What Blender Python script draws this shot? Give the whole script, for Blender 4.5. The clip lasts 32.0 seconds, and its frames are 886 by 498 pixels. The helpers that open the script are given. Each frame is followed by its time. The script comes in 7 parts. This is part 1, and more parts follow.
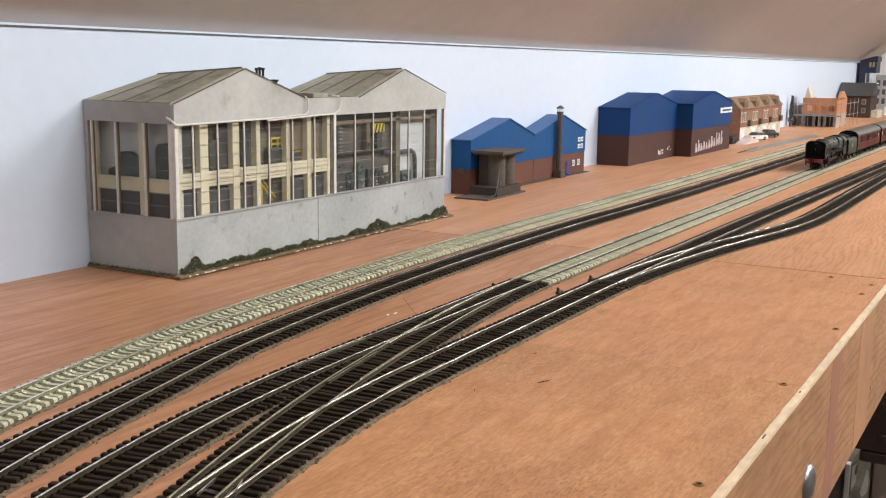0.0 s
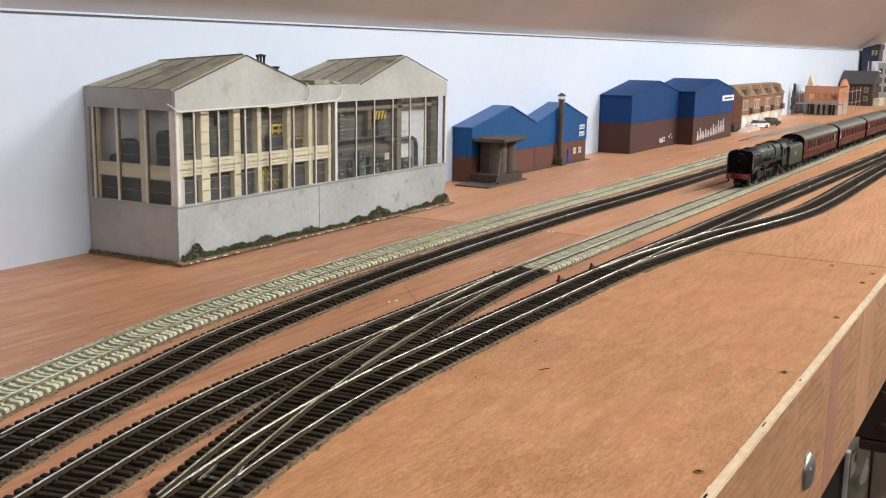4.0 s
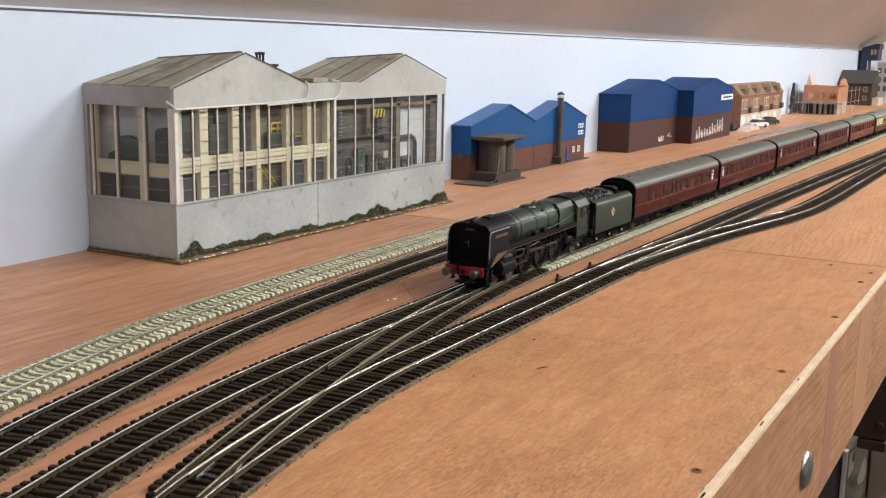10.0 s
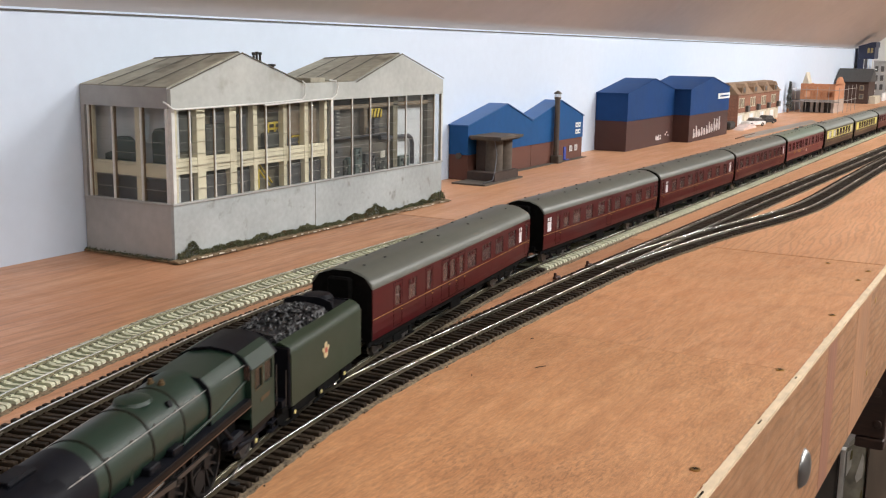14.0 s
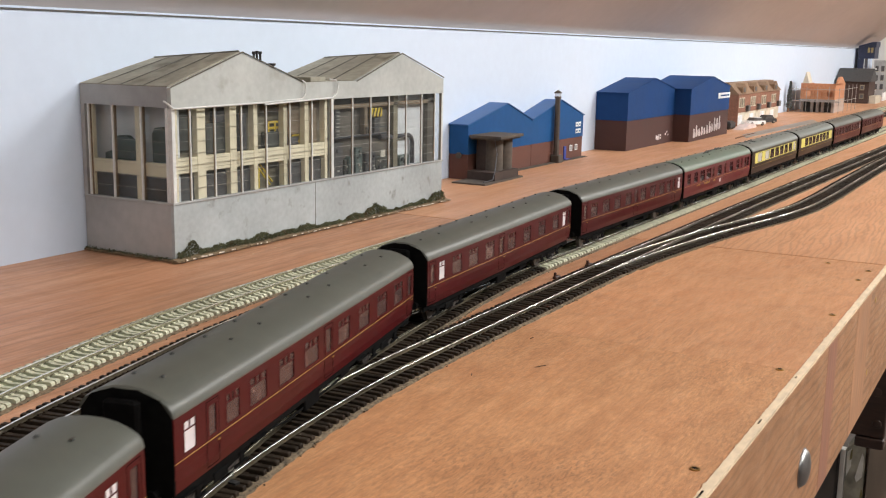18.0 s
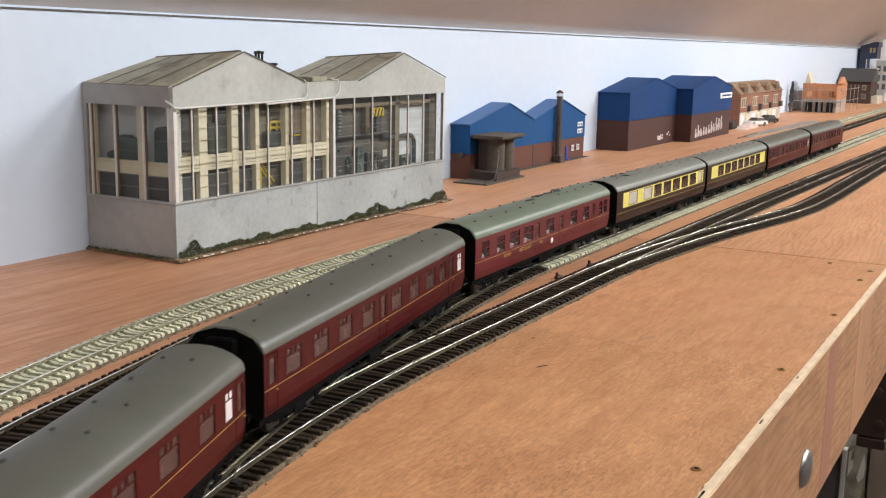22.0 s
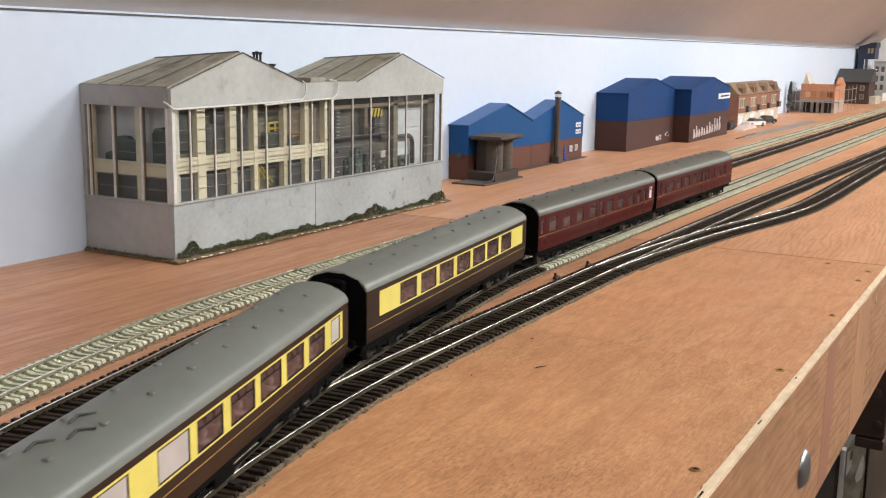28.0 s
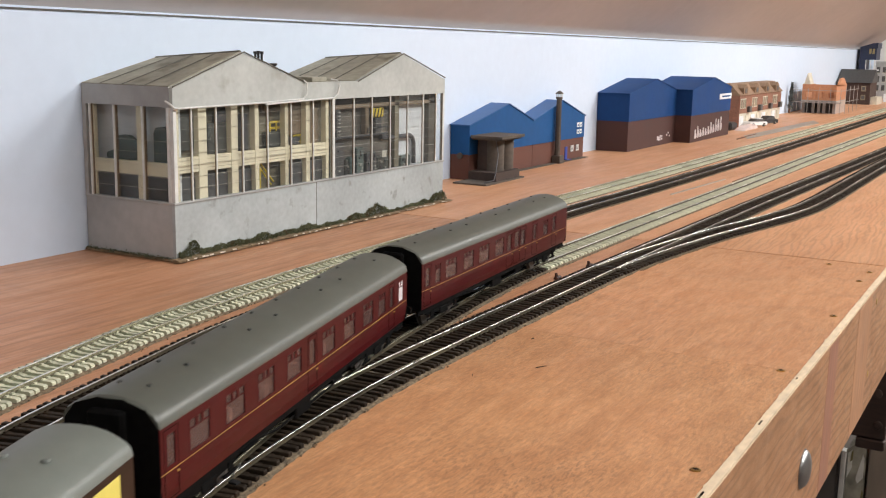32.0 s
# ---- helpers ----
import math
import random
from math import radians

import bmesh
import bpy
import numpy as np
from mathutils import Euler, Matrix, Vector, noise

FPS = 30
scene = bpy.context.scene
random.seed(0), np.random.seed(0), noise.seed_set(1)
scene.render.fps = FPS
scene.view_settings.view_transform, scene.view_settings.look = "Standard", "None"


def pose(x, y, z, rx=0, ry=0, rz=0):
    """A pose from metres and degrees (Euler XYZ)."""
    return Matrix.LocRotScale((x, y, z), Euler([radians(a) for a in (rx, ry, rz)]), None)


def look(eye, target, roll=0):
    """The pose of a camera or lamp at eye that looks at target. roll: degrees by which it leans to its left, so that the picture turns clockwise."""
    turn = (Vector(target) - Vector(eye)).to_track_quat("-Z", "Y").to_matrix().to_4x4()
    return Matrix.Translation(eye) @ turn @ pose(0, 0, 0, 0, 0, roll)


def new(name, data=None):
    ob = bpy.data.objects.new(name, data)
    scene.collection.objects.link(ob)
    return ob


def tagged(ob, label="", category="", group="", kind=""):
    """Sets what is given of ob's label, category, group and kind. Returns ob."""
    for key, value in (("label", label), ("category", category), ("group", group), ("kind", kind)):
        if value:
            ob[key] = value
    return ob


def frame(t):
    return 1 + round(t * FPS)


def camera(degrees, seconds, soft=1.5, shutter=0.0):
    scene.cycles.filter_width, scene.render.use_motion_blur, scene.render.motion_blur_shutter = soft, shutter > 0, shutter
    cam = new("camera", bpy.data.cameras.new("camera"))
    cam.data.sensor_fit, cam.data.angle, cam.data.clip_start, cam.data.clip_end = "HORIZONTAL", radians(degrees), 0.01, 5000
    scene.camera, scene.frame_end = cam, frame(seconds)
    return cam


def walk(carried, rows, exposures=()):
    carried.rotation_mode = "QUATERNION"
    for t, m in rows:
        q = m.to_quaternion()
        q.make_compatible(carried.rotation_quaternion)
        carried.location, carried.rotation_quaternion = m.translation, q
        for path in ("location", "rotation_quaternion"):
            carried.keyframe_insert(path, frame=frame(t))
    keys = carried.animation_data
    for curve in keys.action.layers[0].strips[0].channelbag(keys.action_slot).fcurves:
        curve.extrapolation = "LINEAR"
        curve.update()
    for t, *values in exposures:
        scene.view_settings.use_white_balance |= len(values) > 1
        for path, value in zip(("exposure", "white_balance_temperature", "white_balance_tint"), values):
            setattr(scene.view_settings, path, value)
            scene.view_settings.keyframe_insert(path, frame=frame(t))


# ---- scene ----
EYE = Vector((0.0, 0.0, 0.1662))


def aim(yaw, pitch, roll):
    """Camera pose from heading, downward pitch and roll in degrees."""
    a, b = radians(yaw), radians(pitch)
    way = Vector((math.cos(a) * math.cos(b), math.sin(a) * math.cos(b), -math.sin(b)))
    return look(EYE, EYE + way, roll)


cam = camera(45.43, 32.0, soft=1.15, shutter=0.4)
walk(cam, [(t, aim(yaw, pitch, roll)) for t, yaw, pitch, roll in (
    (0, 29.723, 9.923, 0.763),
    (0.5, 29.727, 9.971, 0.727),
    (1, 29.696, 10.133, 0.662),
    (1.5, 29.689, 10.288, 0.639),
    (2, 29.684, 10.388, 0.713),
    (2.5, 29.696, 10.484, 0.851),
    (3, 29.712, 10.555, 0.929),
    (3.5, 29.773, 10.600, 0.889),
    (5.5, 29.712, 10.597, 0.898),
    (6, 29.697, 10.626, 0.995),
    (6.5, 29.712, 10.640, 1.056),
    (7, 29.730, 10.627, 0.969),
    (7.5, 29.713, 10.621, 0.942),
    (8, 29.690, 10.617, 0.885),
    (8.5, 29.668, 10.632, 0.822),
    (9, 29.653, 10.647, 0.881),
    (9.5, 29.648, 10.674, 0.983),
    (10, 29.692, 10.691, 1.052),
    (10.5, 29.708, 10.710, 0.976),
    (11, 29.694, 10.693, 0.916),
    (11.5, 29.667, 10.699, 0.852),
    (12, 29.665, 10.749, 0.848),
    (12.5, 29.663, 10.769, 0.943),
    (13, 29.648, 10.765, 1.004),
    (13.5, 29.591, 10.753, 0.955),
    (14, 29.558, 10.715, 0.895),
    (14.5, 29.566, 10.673, 0.875),
    (16.5, 29.634, 10.745, 1.089),
    (17, 29.562, 10.733, 1.065),
    (17.5, 29.549, 10.724, 0.981),
    (18, 29.561, 10.749, 0.946),
    (18.5, 29.585, 10.757, 1.006),
    (19, 29.693, 10.776, 1.077),
    (19.5, 29.655, 10.785, 1.063),
    (20, 29.659, 10.762, 0.985),
    (20.5, 29.613, 10.741, 0.927),
    (21, 29.618, 10.725, 0.888),
    (21.5, 29.620, 10.737, 0.897),
    (22, 29.651, 10.760, 0.980),
    (22.5, 29.664, 10.768, 0.939),
    (23, 29.668, 10.772, 0.988),
    (23.5, 29.661, 10.762, 0.983),
    (24, 29.663, 10.755, 0.938),
    (24.5, 29.638, 10.742, 0.894),
    (25, 29.643, 10.739, 0.888),
    (25.5, 29.611, 10.780, 0.958),
    (27.5, 29.604, 10.758, 0.976),
    (28, 29.567, 10.721, 0.950),
    (28.5, 29.594, 10.718, 0.916),
    (29, 29.611, 10.738, 0.962),
    (29.5, 29.612, 10.762, 0.983),
    (30, 29.592, 10.755, 0.970),
    (30.5, 29.626, 10.754, 0.920),
    (31, 29.623, 10.735, 0.901),
    (31.5, 29.565, 10.726, 1.046),
    (32, 29.617, 10.734, 1.056),
)])

# world and lamps
world = bpy.data.worlds.new("room_world")
world.use_nodes = True
world.node_tree.nodes["Background"].inputs[0].default_value = (0.9, 0.95, 1.0, 1)
world.node_tree.nodes["Background"].inputs[1].default_value = 0.02
scene.world = world
scene.view_settings.exposure = 0.0


def area(name, m, sx, sy, power, colour):
    d = bpy.data.lights.new(name, "AREA")
    d.shape, d.size, d.size_y, d.energy, d.color = "RECTANGLE", sx, sy, power, colour
    ob = new(name, d)
    ob.matrix_world = m
    return ob


# No lamp in view; tubes assumed, last two added to brighten both ends.
LAMPS = ((2.6, -1.15, 1.38), (0.90, -1.15, 1.38), (4.1, -1.15, 1.38), (-0.9, -1.0, 1.30))
for k, (lx, ly, lz) in enumerate(LAMPS):
    area("assumed_light", look((lx, ly, lz), (lx - 0.3, ly + 0.9, 0.0)), 1.2, 0.10, (42, 25.5, 21.5, 9.5)[k], (1.0, 0.99, 0.98))
    # Second area per tube, added to lift the sloping ceiling.
    area("assumed_light", look((lx, ly, lz + 0.001), (lx, ly + 0.9, lz + 0.5)), 1.2, 0.10, (9, 5, 9.5, 2.8)[k], (1.0, 0.99, 0.98))

# materials


def mat(name, base, rough=0.6, metal=0.0, grain=(60, 0.15), stain=(6, 0.12), bump=0.0, stretch=(1, 1, 1), spec=0.5, coat=0.0, piece=0.0, dirt=None):
    """Surface with colour variation at two scales, fine relief, and a random shade from piece to piece."""
    m = bpy.data.materials.new(name)
    m.use_nodes = True
    n, l = m.node_tree.nodes, m.node_tree.links
    b = n["Principled BSDF"]
    b.inputs["Metallic"].default_value = metal
    b.inputs["Specular IOR Level"].default_value = spec
    b.inputs["Coat Weight"].default_value = coat
    co = n.new("ShaderNodeTexCoord")
    mp = n.new("ShaderNodeMapping")
    mp.inputs["Scale"].default_value = stretch
    l.new(co.outputs["Object"], mp.inputs["Vector"])

    def tex(scale, detail=6):
        t = n.new("ShaderNodeTexNoise")
        t.inputs["Scale"].default_value, t.inputs["Detail"].default_value = scale, detail
        l.new(mp.outputs[0], t.inputs["Vector"])
        return t.outputs["Fac"]

    def shade(col, fac, amount):
        r = n.new("ShaderNodeMapRange")
        r.inputs["From Min"].default_value, r.inputs["From Max"].default_value = 0.3, 0.7
        r.inputs["To Min"].default_value, r.inputs["To Max"].default_value = 1 - amount, 1 + amount
        l.new(fac, r.inputs["Value"])
        x = n.new("ShaderNodeMix")
        x.data_type, x.blend_type = "RGBA", "MULTIPLY"
        x.inputs["Factor"].default_value = 1
        l.new(col, x.inputs[6])
        l.new(r.outputs[0], x.inputs[7])
        return x.outputs[2]

    rgb = n.new("ShaderNodeRGB")
    rgb.outputs[0].default_value = (*base, 1)
    g, s = tex(grain[0]), tex(stain[0], 3)
    col = shade(shade(rgb.outputs[0], g, grain[1]), s, stain[1])
    if piece:
        info = n.new("ShaderNodeObjectInfo")
        col = shade(col, info.outputs["Random"], piece)
    if dirt:
        t = tex(dirt[0], 8)
        r = n.new("ShaderNodeMapRange")
        r.inputs["From Min"].default_value, r.inputs["From Max"].default_value = dirt[2], dirt[2] + 0.12
        l.new(t, r.inputs["Value"])
        x = n.new("ShaderNodeMix")
        x.data_type = "RGBA"
        x.inputs[7].default_value = (*dirt[1], 1)
        l.new(r.outputs[0], x.inputs["Factor"])
        l.new(col, x.inputs[6])
        col = x.outputs[2]
    l.new(col, b.inputs["Base Color"])
    r = n.new("ShaderNodeMapRange")
    r.inputs["To Min"].default_value, r.inputs["To Max"].default_value = max(0.05, rough - 0.12), min(1, rough + 0.12)
    l.new(s, r.inputs["Value"])
    l.new(r.outputs[0], b.inputs["Roughness"])
    if bump:
        k = n.new("ShaderNodeBump")
        k.inputs["Strength"].default_value, k.inputs["Distance"].default_value = 1.0, bump
        l.new(g, k.inputs["Height"])
        l.new(k.outputs[0], b.inputs["Normal"])
    return m


def plywood(name, light, dark, turn, figure, streak, fleck, line, rough=0.45, bands="Y"):
    """Veneer: two-tone figure, fine pores, short dark flecks along the grain, and patches of wavy growth lines.
    figure: scale; streak: scale and strength; fleck: scale, threshold, strength; line: scale, waviness, strength, threshold."""
    m = bpy.data.materials.new(name)
    m.use_nodes = True
    n, l = m.node_tree.nodes, m.node_tree.links
    b = n["Principled BSDF"]
    co = n.new("ShaderNodeTexCoord")

    def spread(scale):
        mp = n.new("ShaderNodeMapping")
        mp.inputs["Rotation"].default_value = (0, 0, radians(turn))
        mp.inputs["Scale"].default_value = scale
        l.new(co.outputs["Object"], mp.inputs["Vector"])
        return mp.outputs[0]

    def ramp(v, lo, hi, a, c):
        r = n.new("ShaderNodeMapRange")
        r.inputs["From Min"].default_value, r.inputs["From Max"].default_value = lo, hi
        r.inputs["To Min"].default_value, r.inputs["To Max"].default_value = a, c
        l.new(v, r.inputs["Value"])
        return r.outputs[0]

    def cloud(scale, detail, rough_, lo, hi, swirl=0.0):
        t = n.new("ShaderNodeTexNoise")
        t.inputs["Scale"].default_value, t.inputs["Detail"].default_value, t.inputs["Roughness"].default_value = 1.0, detail, rough_
        t.inputs["Distortion"].default_value = swirl
        l.new(spread(scale), t.inputs["Vector"])
        return ramp(t.outputs["Fac"], lo, hi, 0, 1)

    def mixed(kind, fac, a, c):
        x = n.new("ShaderNodeMix")
        x.data_type, x.blend_type = "RGBA", kind
        for sock, v in ((x.inputs["Factor"], fac), (x.inputs[6], a), (x.inputs[7], c)):
            if isinstance(v, (float, int, tuple)):
                sock.default_value = v
            else:
                l.new(v, sock)
        return x.outputs[2]

    def times(a, c):
        x = n.new("ShaderNodeMath")
        x.operation = "MULTIPLY"
        l.new(a, x.inputs[0])
        l.new(c, x.inputs[1])
        return x.outputs[0]

    deep = (*[0.50 * v for v in dark], 1)
    fig = cloud(figure, 8, 0.66, 0.34, 0.66, 0.4)
    col = mixed("MIX", fig, (*dark, 1), (*light, 1))
    col = mixed("MULTIPLY", 1.0, col, ramp(cloud((5, 8, 5), 4, 0.6, 0.3, 0.7), 0, 1, 0.90, 1.09))
    col = mixed("MIX", ramp(cloud((9, 14, 9), 3, 0.5, 0.45, 0.75), 0, 1, 0, 0.35), col, (light[0] * 0.98, light[1] * 0.84, light[2] * 0.80, 1))
    fine = cloud(streak[0], 5, 0.75, 0.25, 0.75)
    col = mixed("MULTIPLY", 1.0, col, ramp(fine, 0, 1, 1 - streak[1], 1 + streak[1]))
    col = mixed("MULTIPLY", 1.0, col, ramp(cloud((streak[0][1] * 0.5, streak[0][0] * 0.5, 8), 4, 0.7, 0.28, 0.72), 0, 1, 0.93, 1.07))
    spots = times(cloud(fleck[0], 5, 0.7, fleck[1], fleck[1] + 0.11, 0.6), ramp(cloud((6, 10, 6), 3, 0.6, 0.40, 0.66), 0, 1, 0.05, fleck[2]))
    col = mixed("MIX", spots, col, deep)
    w = n.new("ShaderNodeTexWave")
    w.wave_type, w.bands_direction = "BANDS", bands
    w.inputs["Scale"].default_value, w.inputs["Distortion"].default_value = 1.0, line[1]
    w.inputs["Detail"].default_value, w.inputs["Detail Scale"].default_value, w.inputs["Detail Roughness"].default_value = 3, 1.0, 0.62
    l.new(spread(line[0]), w.inputs["Vector"])
    mark = times(ramp(w.outputs["Fac"], line[3], 1.0, 0, line[2]), cloud((3, 11, 1), 4, 0.6, 0.34, 0.54))
    col = mixed("MIX", mark, col, deep)
    l.new(col, b.inputs["Base Color"])
    l.new(ramp(fig, 0, 1, rough + 0.08, rough - 0.06), b.inputs["Roughness"])
    k = n.new("ShaderNodeBump")
    k.inputs["Strength"].default_value, k.inputs["Distance"].default_value = 0.6, 0.0002
    l.new(fine, k.inputs["Height"])
    l.new(k.outputs[0], b.inputs["Normal"])
    return m


def glass(name, tint, rough=0.05, alpha=0.75):
    m = bpy.data.materials.new(name)
    m.use_nodes = True
    n, l = m.node_tree.nodes, m.node_tree.links
    out, b = n["Material Output"], n["Principled BSDF"]
    b.inputs["Base Color"].default_value = (*[0.25 * c for c in tint], 1)
    b.inputs["Roughness"].default_value = rough
    t = n.new("ShaderNodeBsdfTransparent")
    t.inputs[0].default_value = (*[0.5 + 0.5 * c for c in tint], 1)
    x = n.new("ShaderNodeMixShader")
    x.inputs[0].default_value = 1 - alpha
    l.new(t.outputs[0], x.inputs[1])
    l.new(b.outputs[0], x.inputs[2])
    l.new(x.outputs[0], out.inputs["Surface"])
    return m


def glow(name, colour, strength):
    m = bpy.data.materials.new(name)
    m.use_nodes = True
    b = m.node_tree.nodes["Principled BSDF"]
    b.inputs["Emission Color"].default_value, b.inputs["Emission Strength"].default_value = (*colour, 1), strength
    return m


M = dict(
    ply=plywood("pinkish_plywood", (0.525, 0.268, 0.146), (0.425, 0.206, 0.106), 1, (11, 70, 8), ((30, 420, 8), 0.17), ((22, 230, 8), 0.50, 0.5), ((5, 30, 1), 9, 0.38, 0.80)),
    plyf=plywood("fawn_speckled_plywood", (0.610, 0.322, 0.156), (0.490, 0.242, 0.112), -4, (26, 80, 8), ((130, 800, 8), 0.30), ((190, 560, 8), 0.49, 0.72), ((6, 30, 1), 8, 0.15, 0.85)),
    plyg=plywood("reddish_fawn_plywood", (0.600, 0.315, 0.157), (0.500, 0.244, 0.117), 84, (22, 130, 8), ((90, 800, 8), 0.27), ((60, 520, 8), 0.50, 0.50), ((6, 22, 1), 8, 0.15, 0.85)),
    ply2=plywood("orange_plywood", (0.63, 0.340, 0.180), (0.54, 0.275, 0.138), -24, (6, 40, 8), ((40, 600, 8), 0.14), ((20, 240, 8), 0.58, 0.2), ((9, 58, 1), 13, 0.42, 0.45)),
    ply3=plywood("smooth_pinkish_plywood", (0.60, 0.318, 0.170), (0.51, 0.255, 0.130), -3, (5, 36, 8), ((40, 600, 8), 0.14), ((16, 200, 8), 0.58, 0.22), ((4, 20, 1), 8, 0.15, 0.8)),
    fascia=plywood("varnished_plywood_fascia", (0.435, 0.228, 0.110), (0.345, 0.170, 0.080), 0, (26, 9, 50), ((90, 9, 600), 0.16), ((60, 9, 260), 0.56, 0.3), ((9, 1, 46), 11, 0.6, 0.55), bands="Z"),
    edge=mat("pale_plywood_edge", (0.72, 0.58, 0.40), 0.7, grain=(300, 0.12), stain=(30, 0.1), bump=0.0003, stretch=(0.4, 1, 1)),
    wallm=mat("pale_blue_wall_paint", (0.615, 0.71, 0.84), 0.75, grain=(90, 0.015), stain=(2, 0.03), bump=0.00006),
    slope=mat("beige_ceiling_lining", (0.58, 0.50, 0.45), 0.85, grain=(40, 0.03), stain=(2.5, 0.06), bump=0.0003),
    gap=mat("dark_grey_joint_line", (0.10, 0.095, 0.09), 0.8),
    room=mat("white_room_paint", (0.78, 0.76, 0.72), 0.8, grain=(20, 0.03), stain=(2, 0.04)),
    carpet=mat("grey_brown_carpet", (0.16, 0.13, 0.11), 0.95, grain=(200, 0.3)),
    cork=mat("grey_brown_cork_underlay", (0.150, 0.113, 0.070), 0.95, grain=(620, 0.65), stain=(60, 0.2), bump=0.0004),
    sleeper_w=mat("dark_brown_plastic_sleeper", (0.025, 0.0175, 0.0115), 0.6, grain=(500, 0.2), piece=0.25, spec=0.15),
    sleeper_c=mat("pale_green_grey_concrete_sleeper", (0.52, 0.525, 0.39), 0.7, grain=(500, 0.12), stain=(14, 0.14), piece=0.10),
    web_c=mat("grey_green_sleeper_web", (0.175, 0.205, 0.120), 0.8),
    rail=mat("nickel_silver_rail", (0.94, 0.93, 0.88), 0.26, 0.95, grain=(80, 0.12), stain=(10, 0.12)),
    railside=mat("tarnished_rail_side", (0.075, 0.060, 0.036), 0.5, 0.3, grain=(80, 0.3), stain=(10, 0.3)),
    frogm=mat("bright_metal_frog", (0.62, 0.60, 0.55), 0.30, 0.9),
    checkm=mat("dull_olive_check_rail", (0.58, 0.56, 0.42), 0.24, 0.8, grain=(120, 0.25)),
    black=mat("satin_black_plastic", (0.012, 0.012, 0.013), 0.45, grain=(200, 0.2)),
    brass=mat("brass", (0.55, 0.38, 0.15), 0.35, 1.0),
    chrome=mat("chromed_steel", (0.30, 0.30, 0.30), 0.33, 1.0),
)


# mesh helpers


class Geo:
    """Collects vertices and faces of one mesh."""

    def __init__(self):
        self.v, self.f = [], []

    def add(self, vs, fs):
        k = len(self.v)
        self.v += [tuple(p) for p in vs]
        self.f += [tuple(i + k for i in q) for q in fs]
        return self

    def box(self, x0, x1, y0, y1, z0, z1, c=0.0):
        x0, x1, y0, y1, z0, z1 = min(x0, x1), max(x0, x1), min(y0, y1), max(y0, y1), min(z0, z1), max(z0, z1)
        if c <= 0:
            vs = [(x, y, z) for x in (x0, x1) for y in (y0, y1) for z in (z0, z1)]
            return self.add(vs, [(0, 1, 3, 2), (4, 6, 7, 5), (0, 4, 5, 1), (2, 3, 7, 6), (0, 2, 6, 4), (1, 5, 7, 3)])
        # chamfered box: an octagonal outline in plan, narrowed at top and bottom
        def ring(e, z):
            a0, a1, b0, b1 = x0 + e, x1 - e, y0 + e, y1 - e
            return [(a0 + c, b0, z), (a1 - c, b0, z), (a1, b0 + c, z), (a1, b1 - c, z), (a1 - c, b1, z), (a0 + c, b1, z), (a0, b1 - c, z), (a0, b0 + c, z)]
        vs = ring(c, z0) + ring(0, z0 + c) + ring(0, z1 - c) + ring(c, z1)
        fs = [tuple(range(7, -1, -1)), tuple(range(24, 32))]
        for r in range(3):
            fs += [(r * 8 + i, r * 8 + (i + 1) % 8, r * 8 + 8 + (i + 1) % 8, r * 8 + 8 + i) for i in range(8)]
        return self.add(vs, fs)

    def prism(self, poly, axis, a, b):
        """Polygon swept along an axis. For 'x' the polygon is (y, z), for 'y' (x, z), for 'z' (x, y)."""
        def put(p, t):
            return {"x": (t, p[0], p[1]), "y": (p[0], t, p[1]), "z": (p[0], p[1], t)}[axis]
        n = len(poly)
        vs = [put(p, a) for p in poly] + [put(p, b) for p in poly]
        fs = [tuple(range(n - 1, -1, -1)), tuple(range(n, 2 * n))] + [(i, (i + 1) % n, n + (i + 1) % n, n + i) for i in range(n)]
        if axis == "y":
            fs = [tuple(reversed(q)) for q in fs]
        return self.add(vs, fs)

    def lathe(self, prof, p0, p1, n=16):
        """Profile of (distance along, radius) turned about the line p0 to p1."""
        p0, p1 = Vector(p0), Vector(p1)
        d = (p1 - p0).normalized()
        u = d.orthogonal().normalized()
        w = d.cross(u)
        vs = []
        for t, r in prof:
            for i in range(n):
                a = 2 * math.pi * i / n
                vs.append(p0 + d * t + (u * math.cos(a) + w * math.sin(a)) * r)
        m = len(prof)
        fs = [(j * n + i, j * n + (i + 1) % n, j * n + n + (i + 1) % n, j * n + n + i) for j in range(m - 1) for i in range(n)]
        fs += [tuple(range(n - 1, -1, -1)), tuple(range((m - 1) * n, m * n))]
        return self.add(vs, fs)

    def cyl(self, p0, p1, r, n=12):
        return self.lathe([(0, r), ((Vector(p1) - Vector(p0)).length, r)], p0, p1, n)

    def tube(self, pts, r, n=6):
        pts = [Vector(p) for p in pts]
        vs, fs = [], []
        for i, p in enumerate(pts):
            d = (pts[min(i + 1, len(pts) - 1)] - pts[max(i - 1, 0)]).normalized()
            u = d.cross(Vector((0.13, 0.31, 0.94))).normalized()
            w = d.cross(u)
            vs += [p + (u * math.cos(2 * math.pi * k / n) + w * math.sin(2 * math.pi * k / n)) * r for k in range(n)]
        for j in range(len(pts) - 1):
            fs += [(j * n + i, j * n + (i + 1) % n, j * n + n + (i + 1) % n, j * n + n + i) for i in range(n)]
        fs += [tuple(range(n - 1, -1, -1)), tuple(range(len(vs) - n, len(vs)))]
        return self.add(vs, fs)

